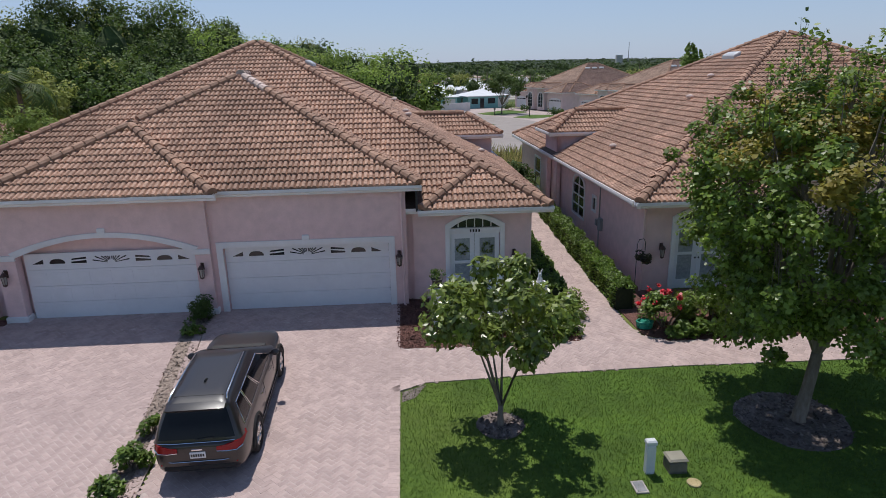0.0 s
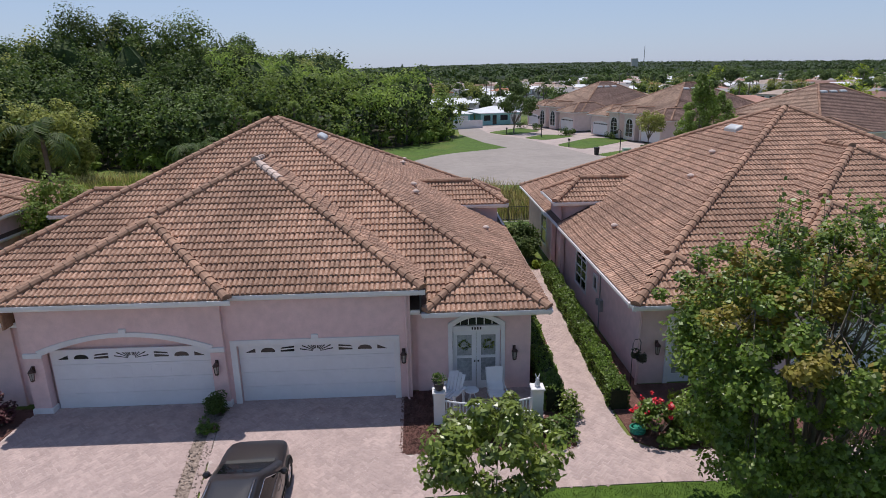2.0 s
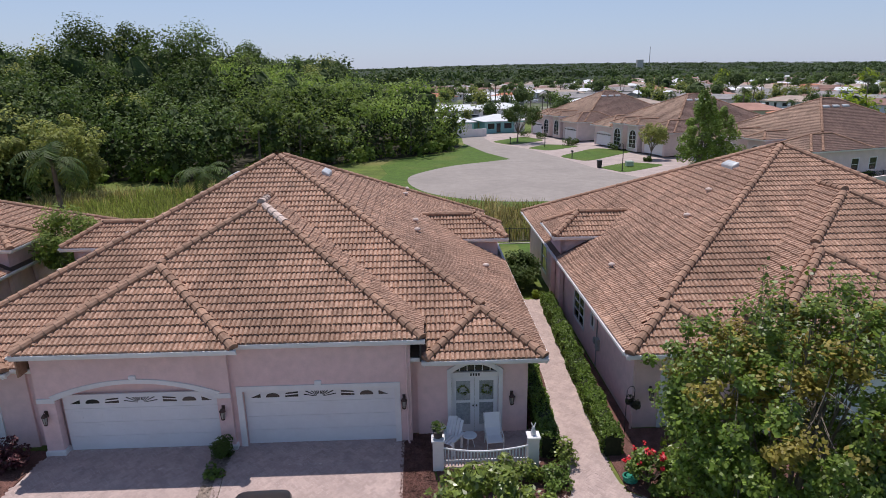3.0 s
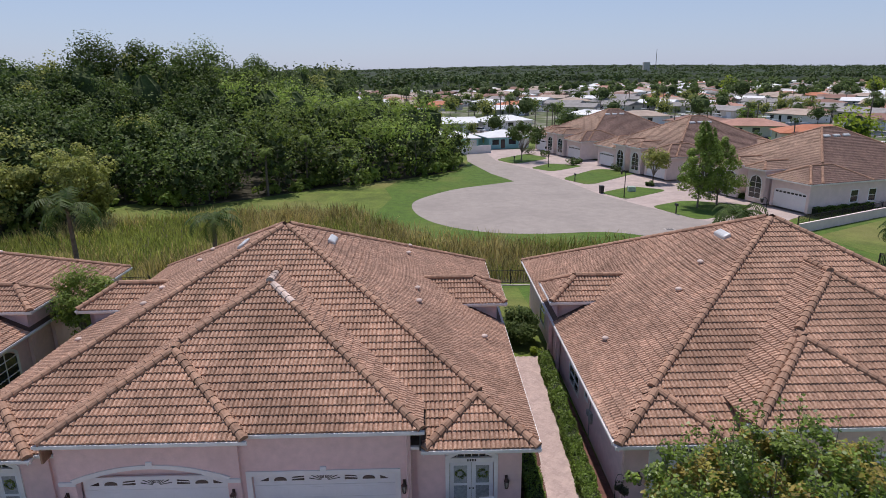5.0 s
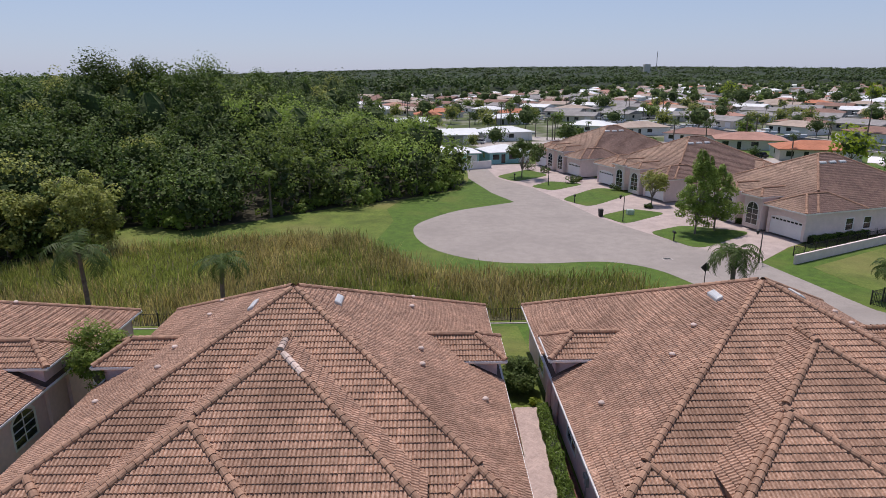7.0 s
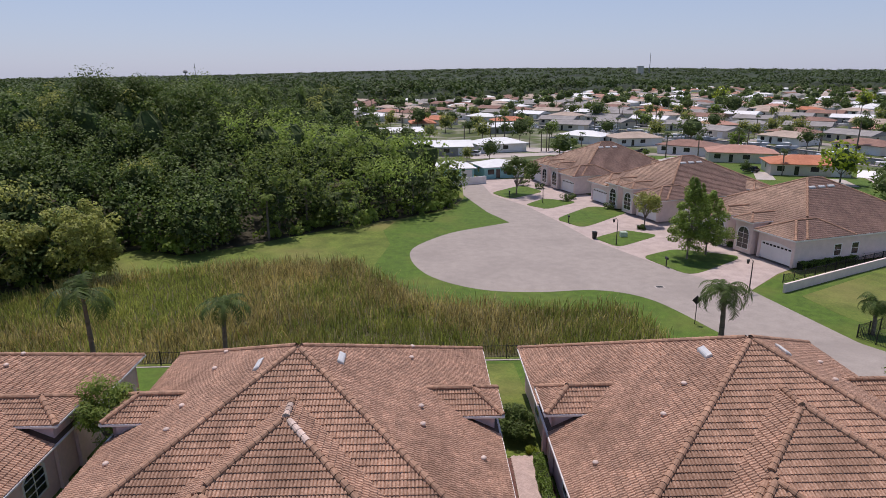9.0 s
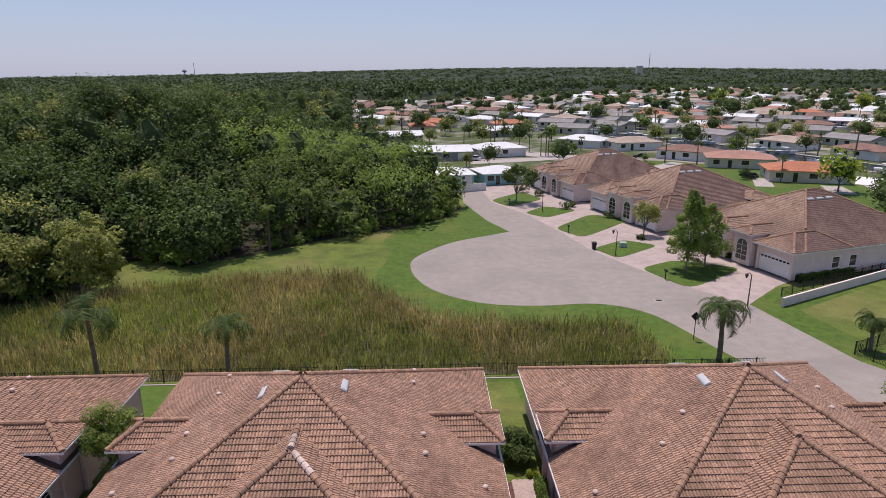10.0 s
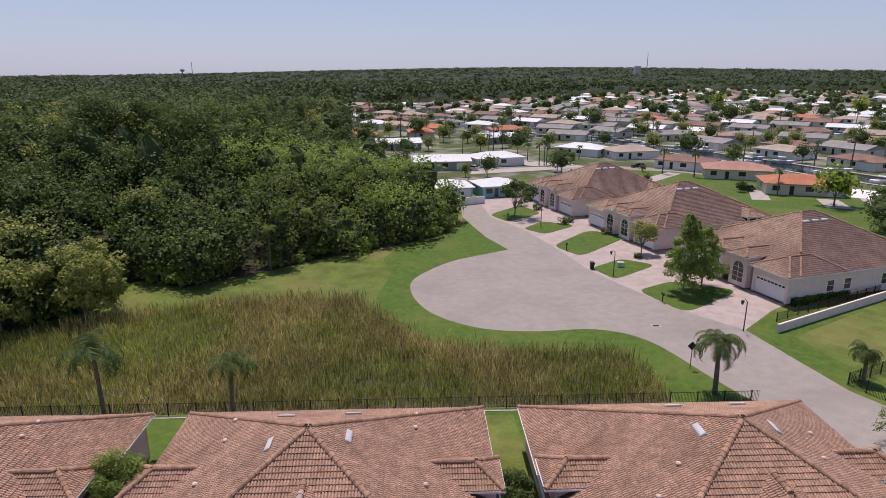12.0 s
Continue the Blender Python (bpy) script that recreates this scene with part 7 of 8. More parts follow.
# ---- the wood beside the meadow ----
WOOD = [(-75, 60), (-46.7, 64), (-43.9, 69), (-40.7, 71), (-42.3, 80.5), (-39.4, 83), (-32.5, 79.5), (-25.5, 84), (-13.1, 94.5), (-4.3, 99.5), (5.0, 108), (7.4, 115.5), (2.0, 132), (-5.5, 146), (-17, 177),
        (-28, 232), (-45, 313), (-91, 446), (-105, 520), (-330, 560), (-420, 300), (-330, 120), (-160, 60)]


TALL = [(-64.5, 127.0, 23.6, 5.6), (-55.8, 129.0, 22.7, 4.6), (-45.3, 131.0, 22.3, 6.6), (-42.4, 160.0, 20.6, 3.6), (-86.0, 140.0, 19.0, 5.0), (-36.5, 128.0, 17.5, 4.0)]


def wood_height(x, y):
    """Crown height: low at the edge, taller inside."""
    d = min(math.hypot(x - a, y - b) for a, b in WOOD[:15])
    return 8.2 + min(d, 46) * 0.245 + 1.4 * noise.noise(Vector((x * 0.07, y * 0.07, 3)))


def light_edge(x, y):
    """The lighter, willowy stretch of the wood beside the cul-de-sac."""
    return x > -0.42 * y + 12 and y < 150


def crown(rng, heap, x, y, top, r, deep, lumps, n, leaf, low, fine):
    """One tree's leaves in uneven clumps; the shaded inside is painted by darker, larger leaves on the near trees and a
    dark rough lump on the others.
    """
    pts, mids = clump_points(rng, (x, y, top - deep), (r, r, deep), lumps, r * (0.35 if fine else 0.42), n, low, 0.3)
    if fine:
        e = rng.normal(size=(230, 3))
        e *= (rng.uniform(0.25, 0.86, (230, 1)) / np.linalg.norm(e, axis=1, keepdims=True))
        shade_quads.append(leaf_quads(np.array((x, y, top - deep * 1.1)) + e * np.array((r, r, deep * 0.95)), 0.5, rng, 0.3, 0.8))
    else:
        shade_core(heap, (x, y, top - deep * 1.15), (r * 0.72, r * 0.72, deep * 0.82), rndw, 5, 7)
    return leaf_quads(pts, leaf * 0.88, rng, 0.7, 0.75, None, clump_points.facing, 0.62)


shade_quads = []


def wood_trees(seed, count, y_lo, y_hi, spacing, quads, leaf, heap, x_lo=-330):
    """Trees scattered over the wood, each with its share of leaves; finer ones towards the meadow."""
    rng = np.random.default_rng(seed)
    grid, out, places = {}, [], []
    ys = rng.uniform(y_lo, y_hi, count * 12)
    xs = np.maximum(x_lo, -0.75 * ys - 55) + rng.random(count * 12) * (12 - np.maximum(x_lo, -0.75 * ys - 55))
    within = inside(WOOD, xs, ys)
    for x, y in zip(xs[within], ys[within]):
        x, y = float(x), float(y)
        key = (int(x / spacing), int(y / spacing))
        if any(math.hypot(x - a, y - b) < spacing * 0.75 for i in (-1, 0, 1) for j in (-1, 0, 1) for a, b in grid.get((key[0] + i, key[1] + j), ())):
            continue
        grid.setdefault(key, []).append((x, y))
        places.append((x, y))
        h = wood_height(x, y) * rng.uniform(0.84, 1.12)
        r = spacing * rng.uniform(0.55, 0.92)
        edge = min(math.hypot(x - a, y - b) for a, b in WOOD[:15]) < 7
        deep = h * (0.5 if edge else 0.34)
        near = spacing < 8 and y < 118
        out.append(crown(rng, heap, x, y, BACK + h, r, deep, (32 if edge else 22) if near else 13, int(quads * (2.5 if edge else 1.8)) if near else quads, leaf * (0.72 if near else 1.0), -0.9 if edge else -0.2, near))
        if len(places) >= count:
            break
    return out, grid, places


wood = thing("woodland", "dense dark green subtropical woodland behind the meadow", "woodland", kind="stuff")
rndw, inner = random.Random(9), Build()
q1, spots, places = wood_trees(201, 640, 58, 240, 5.7, 430, 0.33, inner)
rngw = np.random.default_rng(202)
sorts = {"near_crowns": [], "olive_crowns": [], "light_crowns": []}
for (x, y), q in zip(places, q1):
    sorts["light_crowns" if light_edge(x, y) else "olive_crowns" if rngw.random() < 0.12 else "near_crowns"].append(q)
for x, y, top, r in TALL:
    sorts["near_crowns"].append(crown(rngw, inner, x, y, top - 0.4, r * 1.05, 5.5, 80, 5200, 0.25, -0.6, True))
    spots.setdefault("tall", []).append((x, y))
for nm, mat in (("near_crowns", LEAF_F), ("olive_crowns", LEAF_O), ("light_crowns", LEAF_G)):
    part(nm, quads_mesh(nm, np.concatenate(sorts[nm]), mat), mat, wood, kind="stuff")
q2, _, _ = wood_trees(203, 950, 235, 560, 9.5, 80, 0.86, inner)
# dark masses that put the shade between the leaves into colour
part("inner_crowns", inner, CROWN_SHADE, wood, kind="stuff")
part("inner_leaves", quads_mesh("inner_leaves", np.concatenate(shade_quads), CROWN_SHADE), CROWN_SHADE, wood, kind="stuff")
part("far_crowns", quads_mesh("far_crowns", np.concatenate(q2), LEAF_FAR_SHADE), LEAF_FAR_SHADE, wood, kind="stuff")
trunks = Build()
for cell in spots.values():
    for x, y in cell:
        if min(math.hypot(x - a, y - b) for a, b in WOOD[:12]) < 14:
            h = wood_height(x, y) * 0.6
            trunks.tube([(x, y, BACK - 0.1), (x + 0.3, y, BACK + h * 0.5), (x + 0.2, y + 0.3, BACK + h)], [0.2, 0.16, 0.08], 6)
part("trunks", trunks, BARK, wood, kind="stuff")
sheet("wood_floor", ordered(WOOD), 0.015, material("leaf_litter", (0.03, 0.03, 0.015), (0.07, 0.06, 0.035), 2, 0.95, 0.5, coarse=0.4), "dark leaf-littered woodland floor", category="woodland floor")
# scrub along the wood's edge
rngs = np.random.default_rng(204)
sq = []
for (xa, ya), (xb, yb) in zip(WOOD[1:13], WOOD[2:14]):
    for k in range(int(math.hypot(xb - xa, yb - ya) / 1.5)):
        s = rngs.random()
        x, y = xa + (xb - xa) * s - 0.8 + rngs.normal() * 0.8, ya + (yb - ya) * s + 1.0 + rngs.normal() * 0.8
        r = rngs.uniform(0.8, 1.9)
        pts, _ = clump_points(rngs, (x, y, BACK + r * 0.7), (r, r, r), 7, r * 0.45, 170, -0.6)
        sq.append(leaf_quads(pts, 0.26, rngs, 0.6, 0.7, None, clump_points.facing))
part("edge_scrub", quads_mesh("edge_scrub", np.concatenate(sq), LEAF_G), LEAF_G, wood, kind="stuff")
for k, (x, y, h) in enumerate(((-22.5, 87.0, 6.5), (-12.0, 99.0, 6.5), (-7.5, 103.0, 7.0), (-18.0, 93.5, 7.5), (-9.0, 110.0, 8.5), (-30.0, 84.0, 6.0), (-1.0, 107.0, 6.0))):
    palm("cabbage_palm", "cabbage palm at the edge of the woodland", (x, y, BACK), h, 16, 1.7, 210 + k, group="cabbage palms", droop=1.3, mat=LEAF_G)
tree("edge_tree", "spreading olive-green tree at the meadow edge", (-40.5, 69.5, BACK), (-40.3, 69.0, 4.0), (5.4, 4.6, 4.2), 90, 1.0, 11000, 0.2, LEAF_O, 0.25, 2.0, 220, low=-0.9)
tree("edge_tree", "spreading olive-green tree at the meadow edge", (-48.0, 65.5, BACK), (-48.0, 65.0, 3.6), (5.0, 4.6, 3.6), 80, 1.0, 9000, 0.2, LEAF_O, 0.25, 2.0, 221, low=-0.9)

# ---- the town beyond ----
UX, UY, VX, VY = 0.72, -0.694, 0.694, 0.72
OX, OY = 86.0, 186.0


def plan(s, v):
    return OX + UX * s + VX * v, OY + UY * s + VY * v


def bungalow(w, d, roof_mat, wall_mat, gable, porch, seed):
    """Low bungalow with a shallow roof, windows, a door and a carport."""
    h = thing("bungalow", "", "house")
    rnd = random.Random(seed)
    wl = Build()
    x, y = w / 2, d / 2
    ops = [(w * 0.08, w * 0.08 + 1.6, 0.9, 2.1, 0), (w * 0.3, w * 0.3 + 1.0, 0.0, 2.1, 0), (w * 0.5, w * 0.5 + 1.8, 0.9, 2.1, 0), (w * 0.76, w * 0.76 + 2.6, 0.0, 2.2, 0)]
    wall_run(wl, (-x, -y), (x, -y), -0.1, 2.7, 0.2, ops)
    wall_run(wl, (x, -y + 0.2), (x, y), -0.1, 2.7, 0.2, [(d * 0.3, d * 0.3 + 1.4, 0.9, 2.1, 0)])
    wall_run(wl, (x - 0.2, y), (-x + 0.2, y), -0.1, 2.7, 0.2, [(w * 0.15, w * 0.15 + 2.4, 0.2, 2.1, 0), (w * 0.5, w * 0.5 + 1.8, 0.9, 2.1, 0)])
    wall_run(wl, (-x, y), (-x, -y + 0.2), -0.1, 2.7, 0.2, [(d * 0.4, d * 0.4 + 1.4, 0.9, 2.1, 0)])
    part("wall", wl, wall_mat, h, weld=True)
    for k, o in enumerate(ops):
        part("door" if k in (1, 3) else "window", Build().box(-x + o[0], -y + 0.08, o[2], -x + o[1], -y + 0.12, o[3]), DOOR_WHITE if k == 3 else PANE, h)
    part("window", Build().box(x - 0.12, -y + 0.2 + d * 0.3, 0.9, x - 0.08, -y + 0.2 + d * 0.3 + 1.4, 2.1), PANE, h)
    part("window", Build().box(-x + 0.08, y - d * 0.4 - 1.4, 0.9, -x + 0.12, y - d * 0.4, 2.1), PANE, h)
    part("window", Build().box(x - 0.2 - w * 0.15 - 2.4, y - 0.12, 0.2, x - 0.2 - w * 0.15, y - 0.08, 2.1), PANE, h)
    part("window", Build().box(x - 0.2 - w * 0.5 - 1.8, y - 0.12, 0.9, x - 0.2 - w * 0.5, y - 0.08, 2.1), PANE, h)
    e, rise = 0.6, 0.27 * (y + 0.6)
    r = Build()
    k = 0.0 if gable else y + e
    r.add([(-x - e, -y - e, 2.65), (x + e, -y - e, 2.65), (x + e, y + e, 2.65), (-x - e, y + e, 2.65), (-x - e + k, 0, 2.65 + rise), (x + e - k, 0, 2.65 + rise),
           (-x - e, -y - e, 2.5), (x + e, -y - e, 2.5), (x + e, y + e, 2.5), (-x - e, y + e, 2.5)],
          [(0, 1, 5, 4), (1, 2, 5), (2, 3, 4, 5), (3, 0, 4), (0, 6, 7, 1), (1, 7, 8, 2), (2, 8, 9, 3), (3, 9, 6, 0), (9, 8, 7, 6)])
    part("roof", r, roof_mat, h)
    if porch:
        c = part("porch_roof", Build().box(-x * 0.7, y + 0.3, 2.3, x * 0.5, y + 3.4, 2.42), ROOF_GREY, h, "flat grey porch roof")
        for px in (-x * 0.65, -x * 0.1, x * 0.45):
            part("porch_post", Build().box(px - 0.06, y + 3.2, -0.1, px + 0.06, y + 3.32, 2.3), TRIM, h)
    return h


ROOFS = [("white", ROOF_WHITE), ("grey", ROOF_GREY), ("tan", ROOF_TAN), ("terracotta", ROOF_RED), ("brown", ROOF_BROWN), ("salmon", ROOF_SALMON)]
WALLS = [("cream", WALL_CREAM), ("white", TRIM), ("grey", WALL_GREY)]
protos = []
for k, (ri, wi, w, d, gable, porch) in enumerate(((0, 1, 16, 10, False, True), (1, 0, 17, 10, True, False), (2, 1, 16, 11, False, True), (3, 0, 17, 11, False, False), (4, 1, 16, 10, False, True),
                                                 (1, 1, 18, 10, False, True), (0, 2, 17, 10, True, False), (2, 0, 18, 11, True, False), (4, 0, 17, 11, True, False), (5, 0, 17, 11, False, True))):
    hb = bungalow(w, d, ROOFS[ri][1], WALLS[wi][1], gable, porch, k)
    tagged(hb, label="low %s bungalow with a %s roof by the canals" % (WALLS[wi][0], ROOFS[ri][0]), group="bungalows")
    protos.append(hb)
for k, (ri, wi) in enumerate(((0, 1), (1, 0), (2, 1), (3, 0), (4, 1), (5, 1))):
    hb = thing("bungalow", "distant %s bungalow with a %s roof" % (WALLS[wi][0], ROOFS[ri][0]), "house", group="distant bungalows")
    wl = Build()
    wall_run(wl, (-8, -5), (8, -5), -0.1, 2.7, 0.2, [(2, 4, 0.8, 2.1, 0), (10, 13, 0, 2.2, 0)])
    wall_run(wl, (8, -4.8), (8, 5), -0.1, 2.7, 0.2)
    wall_run(wl, (7.8, 5), (-7.8, 5), -0.1, 2.7, 0.2, [(3, 6, 0.4, 2.1, 0)])
    wall_run(wl, (-8, 5), (-8, -4.8), -0.1, 2.7, 0.2)
    part("wall", wl, WALLS[wi][1], hb, weld=True)
    part("window", Build().box(-6, -4.92, 0.8, -4, -4.88, 2.1), PANE, hb)
    part("door", Build().box(2, -4.92, 0.0, 5, -4.88, 2.2), PANE, hb)
    part("window", Build().box(1.8, 4.88, 0.4, 4.8, 4.92, 2.1), PANE, hb)
    r = Build()
    r.add([(-8.6, -5.6, 2.6), (8.6, -5.6, 2.6), (8.6, 5.6, 2.6), (-8.6, 5.6, 2.6), (-3.5, 0, 4.2), (3.5, 0, 4.2)], [(0, 1, 5, 4), (1, 2, 5), (2, 3, 4, 5), (3, 0, 4), (3, 2, 1, 0)])
    part("roof", r, ROOFS[ri][1], hb)
    protos.append(hb)
used = set()


def place_house(k, x, y, turn):
    m = pose(x, y, BACK + 0.15, 0, 0, turn)
    if k in used:
        return copy_thing(protos[k], m)
    used.add(k)
    protos[k].matrix_basis = m
    return protos[k]


ALONG = math.degrees(math.atan2(UY, UX))
special = [(1, -10.2, 188.5, 6), (6, 6.0, 188.0, 6), (0, 24.0, 195.5, 16), (0, 58.5, 219.0, -40), (2, 73.0, 210.5, 8), (4, 81.5, 184.0, -42), (9, 88.8, 167.5, -20), (3, 93.0, 144.5, -18), (1, 66.0, 271.0, -30), (2, 112.0, 122.0, -35), (5, 122.0, 104.0, -40),
           (1, 110.5, 268.5, 0), (9, 126.0, 263.0, -4), (5, 141.0, 263.0, -2), (4, 138.5, 225.0, -55), (1, 153.5, 213.0, -70), (3, -28.0, 272.0, 0), (3, 42.0, 297.0, 4), (0, 27.0, 447.0, 0)]
CANAL = [(20, 296), (50, 290), (68, 279), (85, 256), (97, 229), (107, 204), (115, 182), (122, 162), (134, 140), (156, 112), (190, 76)]


def near_canal(x, y):
    return min(math.hypot(x - a - (c - a) * k / 4, y - b - (d - b) * k / 4) for (a, b), (c, d) in zip(CANAL, CANAL[1:]) for k in range(5))


for k, x, y, turn in special:
    place_house(k, x, y, turn)
rndt = random.Random(31)
occupied = [(x, y) for _, x, y, _ in special]
for (a, b), (c, d) in zip(CANAL[1:], CANAL[2:]):
    ln = math.hypot(c - a, d - b)
    for off in (8 + k * 22 for k in range(int(ln / 22) + 1)):
        x, y = a + (c - a) * off / ln + 20 * (b - d) / ln * 1.0, b + (d - b) * off / ln + 20 * (c - a) / ln
        if all(math.hypot(x - e, y - f) > 19 for e, f in occupied):
            place_house(rndt.choice((1, 2, 4, 5, 7, 8, 1, 4)), x, y, math.degrees(math.atan2(d - b, c - a)) + rndt.uniform(-6, 6))
            occupied.append((x, y))


def in_town(x, y):
    return y > 0.55 * x + 120 - 0 and not inside(WOOD, [x], [y])[0] and x > -0.22 * y + 22 and y < 560 + 1.2 * min(max(x, 0), 420) and x < 0.8 * y + 40 and y > 150


ROWS_V = [34, 66, 100, 134, 166, 200, 234, 268, 300, 336, 372, 410, 450, 492, 536, 585, 640, 700, 765, 835, 910]
for row, v in enumerate(ROWS_V):
    s = -460 + rndt.uniform(0, 10)
    while s < 460:
        x, y = plan(s, v)
        if in_town(x, y) and near_canal(x, y) > 17 and all(math.hypot(x - a, y - b) > 18 for a, b in occupied):
            k = rndt.choices(range(10), (4, 5, 4, 2, 3, 4, 4, 4, 3, 3))[0] if v < 240 else 10 + rndt.choices(range(6), (5, 4, 4, 1, 3, 2))[0]
            place_house(k, x, y, ALONG + (180 if row % 2 else 0) + rndt.uniform(-4, 4))
            occupied.append((x, y))
        s += rndt.uniform(20, 24) * (1.0 + v * 0.0007)
for _ in range(26):
    x, y = rndt.uniform(-35, 40), rndt.uniform(215, 480)
    if x > -0.20 * y + 25 and not inside(WOOD, [x - 10], [y])[0] and all(math.hypot(x - a, y - b) > 20 for a, b in occupied):
        place_house(rndt.choice((0, 1, 2, 3, 4, 6)), x, y, rndt.choice((8, 98)) + rndt.uniform(-5, 5))
        occupied.append((x, y))
for k, hb in enumerate(protos):
    if k not in used:
        place_house(k, *plan(-150 - 22 * k, 372), ALONG)

# white-roofed teal cottage and its neighbour at the road end
cot = bungalow(12.5, 8.5, ROOF_WHITE, WALL_TEAL, False, False, 77)
tagged(cot, label="teal cottage with a bright white metal roof", group="")
cot.matrix_basis = pose(5.2, 143.0, BACK + 0.1, 0, 0, 10)
cot2 = bungalow(9.5, 8.5, ROOF_WHITE, WALL_TEAL, False, False, 78)
tagged(cot2, label="small teal cottage with a white roof", group="")
cot2.matrix_basis = pose(18.2, 145.5, BACK + 0.1, 0, 0, 14)
wl = Build()
wall_run(wl, (5.5, 130.5), (14.4, 134.2), BACK - 0.1, BACK + 1.7, 0.2)
tagged(part("end_wall", wl, TRIM, weld=True), label="white rendered wall closing the road", category="wall", kind="structure")

# canals, streets, docks and boats
for v in (83, 150, 217):
    a, b, c, d = plan(-330, v - 6), plan(330, v - 6), plan(330, v + 6), plan(-330, v + 6)
    sheet("canal", ordered([a, b, c, d]), 0.03, WATER, "dark still canal water between the bungalows", category="water")
for v in (50, 117, 183, 250, 318):
    s0 = -70 if v == 50 else -330
    sheet("town_street", ordered([plan(s0, v - 4), plan(330, v - 4), plan(330, v + 4), plan(s0, v + 4)]), 0.03, ASPHALT, "pale street among the bungalows", category="road")
sheet("town_street", ordered([(-30, 181), (60, 184), (75, 178), (88, 165), (93, 169), (79, 183), (61, 190), (-30, 187)]), 0.03, ASPHALT, "pale street among the bungalows", category="road")


def offset_line(pts, w):
    out = []
    for i, (x, y) in enumerate(pts):
        a, b = pts[max(0, i - 1)], pts[min(len(pts) - 1, i + 1)]
        ln = math.hypot(b[0] - a[0], b[1] - a[1])
        out.append((x - w * (b[1] - a[1]) / ln, y + w * (b[0] - a[0]) / ln))
    return out


sheet("canal", ordered(offset_line(CANAL, 7) + offset_line(CANAL, -7)[::-1]), 0.06, WATER, "dark still canal water between the bungalows", category="water")
for w in (7.6, -7.6):
    sheet("dock", ordered(offset_line(CANAL, w + 0.7) + offset_line(CANAL, w - 0.7)[::-1]), 0.25, CONCRETE, "pale dock edge along the canal", category="dock", thick=0.4)
sheet("boat_yard", ordered([(98, 126), (114, 130), (108, 146), (104, 140)]), 0.05, CONCRETE, "pale concrete yard beside the canal", category="yard")


def boat():
    b = thing("boat", "white motor boat moored at a canal dock", "boat", group="moored boats")
    hull = Build()
    rings = []
    for y, w, z0, z1 in ((-3.2, 1.1, 0.1, 0.9), (-1.0, 1.25, 0.0, 0.95), (1.5, 1.1, 0.05, 1.05), (2.8, 0.6, 0.3, 1.2), (3.5, 0.08, 0.8, 1.3)):
        rings.append([(-w * 0.6, y, z0), (w * 0.6, y, z0), (w, y, z1), (-w, y, z1)])
    ring_loft(hull, rings)
    part("hull", hull, WHITE_METAL, b)
    part("canopy", Build().box(-0.9, -1.6, 2.0, 0.9, 0.6, 2.1, 0.03), ROOF_WHITE, b, "white sun canopy")
    for x in (-0.8, 0.8):
        for y in (-1.4, 0.4):
            part("pole", Build().tube([(x, y, 0.9), (x, y, 2.0)], 0.03, 5), CHROME, b)
    part("windscreen", Build().box(-0.8, 0.9, 1.0, 0.8, 1.0, 1.5), PANE, b)
    return b


first_boat = boat()
spots_b = [plan(s + rndt.uniform(-5, 5), v + off) for v in (83, 150) for s in range(-70, 260, 17) for off in (-5.0, 5.0)]
spots_c = []
for w in (5.0, -5.0):
    ed = offset_line(CANAL, w)
    for (a, b), (c, d) in zip(ed, ed[1:]):
        for k in range(int(math.hypot(c - a, d - b) / 9)):
            s = (k + rndt.random()) * 9 / math.hypot(c - a, d - b)
            spots_c.append((a + (c - a) * s, b + (d - b) * s))
spots_b = [p for p in spots_b if 0.1 * p[1] < p[0] < 0.66 * p[1] + 30 and p[1] > 130 and rndt.random() < 0.75][:45] + [p for p in spots_c if rndt.random() < 0.8]
for k, (x, y) in enumerate(spots_b):
    m = pose(x, y, BACK + 0.2, 0, 0, ALONG + 90 + rndt.choice((0, 180)) + rndt.uniform(-15, 15))
    if k == 0:
        first_boat.matrix_basis = m
    else:
        copy_thing(first_boat, m)
for v in (83, 150):
    for off in (-6.6, 6.6):
        s0 = -260
        dk = Build()
        o = ordered([plan(s0, v + off - 0.7), plan(260, v + off - 0.7), plan(260, v + off + 0.7), plan(s0, v + off + 0.7)])
        sheet("dock", o, 0.25, CONCRETE, "pale dock edge along the canal", category="dock", thick=0.4)


def parked_car(x, y, turn, mat, label):
    c = thing("car", label, "car", pose(x, y, BACK + 0.04, 0, 0, turn), group="parked cars in town")
    b = Build()
    ring_loft(b, [[(-0.85, yy, 0.35), (0.85, yy, 0.35), (0.88, yy, z), (-0.88, yy, z)] for yy, z in ((-2.2, 0.85), (-2.0, 0.95), (0.9, 0.95), (2.1, 0.82), (2.25, 0.6))])
    part("body", b, mat, c)
    g = Build()
    ring_loft(g, [[(-0.8, -1.9, 0.95), (0.8, -1.9, 0.95), (0.8, 0.9, 0.95), (-0.8, 0.9, 0.95)], [(-0.62, -1.5, 1.45), (0.62, -1.5, 1.45), (0.62, 0.1, 1.45), (-0.62, 0.1, 1.45)]])
    part("cabin", g, CAR_GLASS, c)
    part("roof", Build().box(-0.62, -1.5, 1.45, 0.62, 0.1, 1.5, 0.02), mat, c)
    for sx in (-0.78, 0.78):
        for sy in (-1.35, 1.35):
            wheel(c, sx, sy, 0.33, 0.2, CHROME)


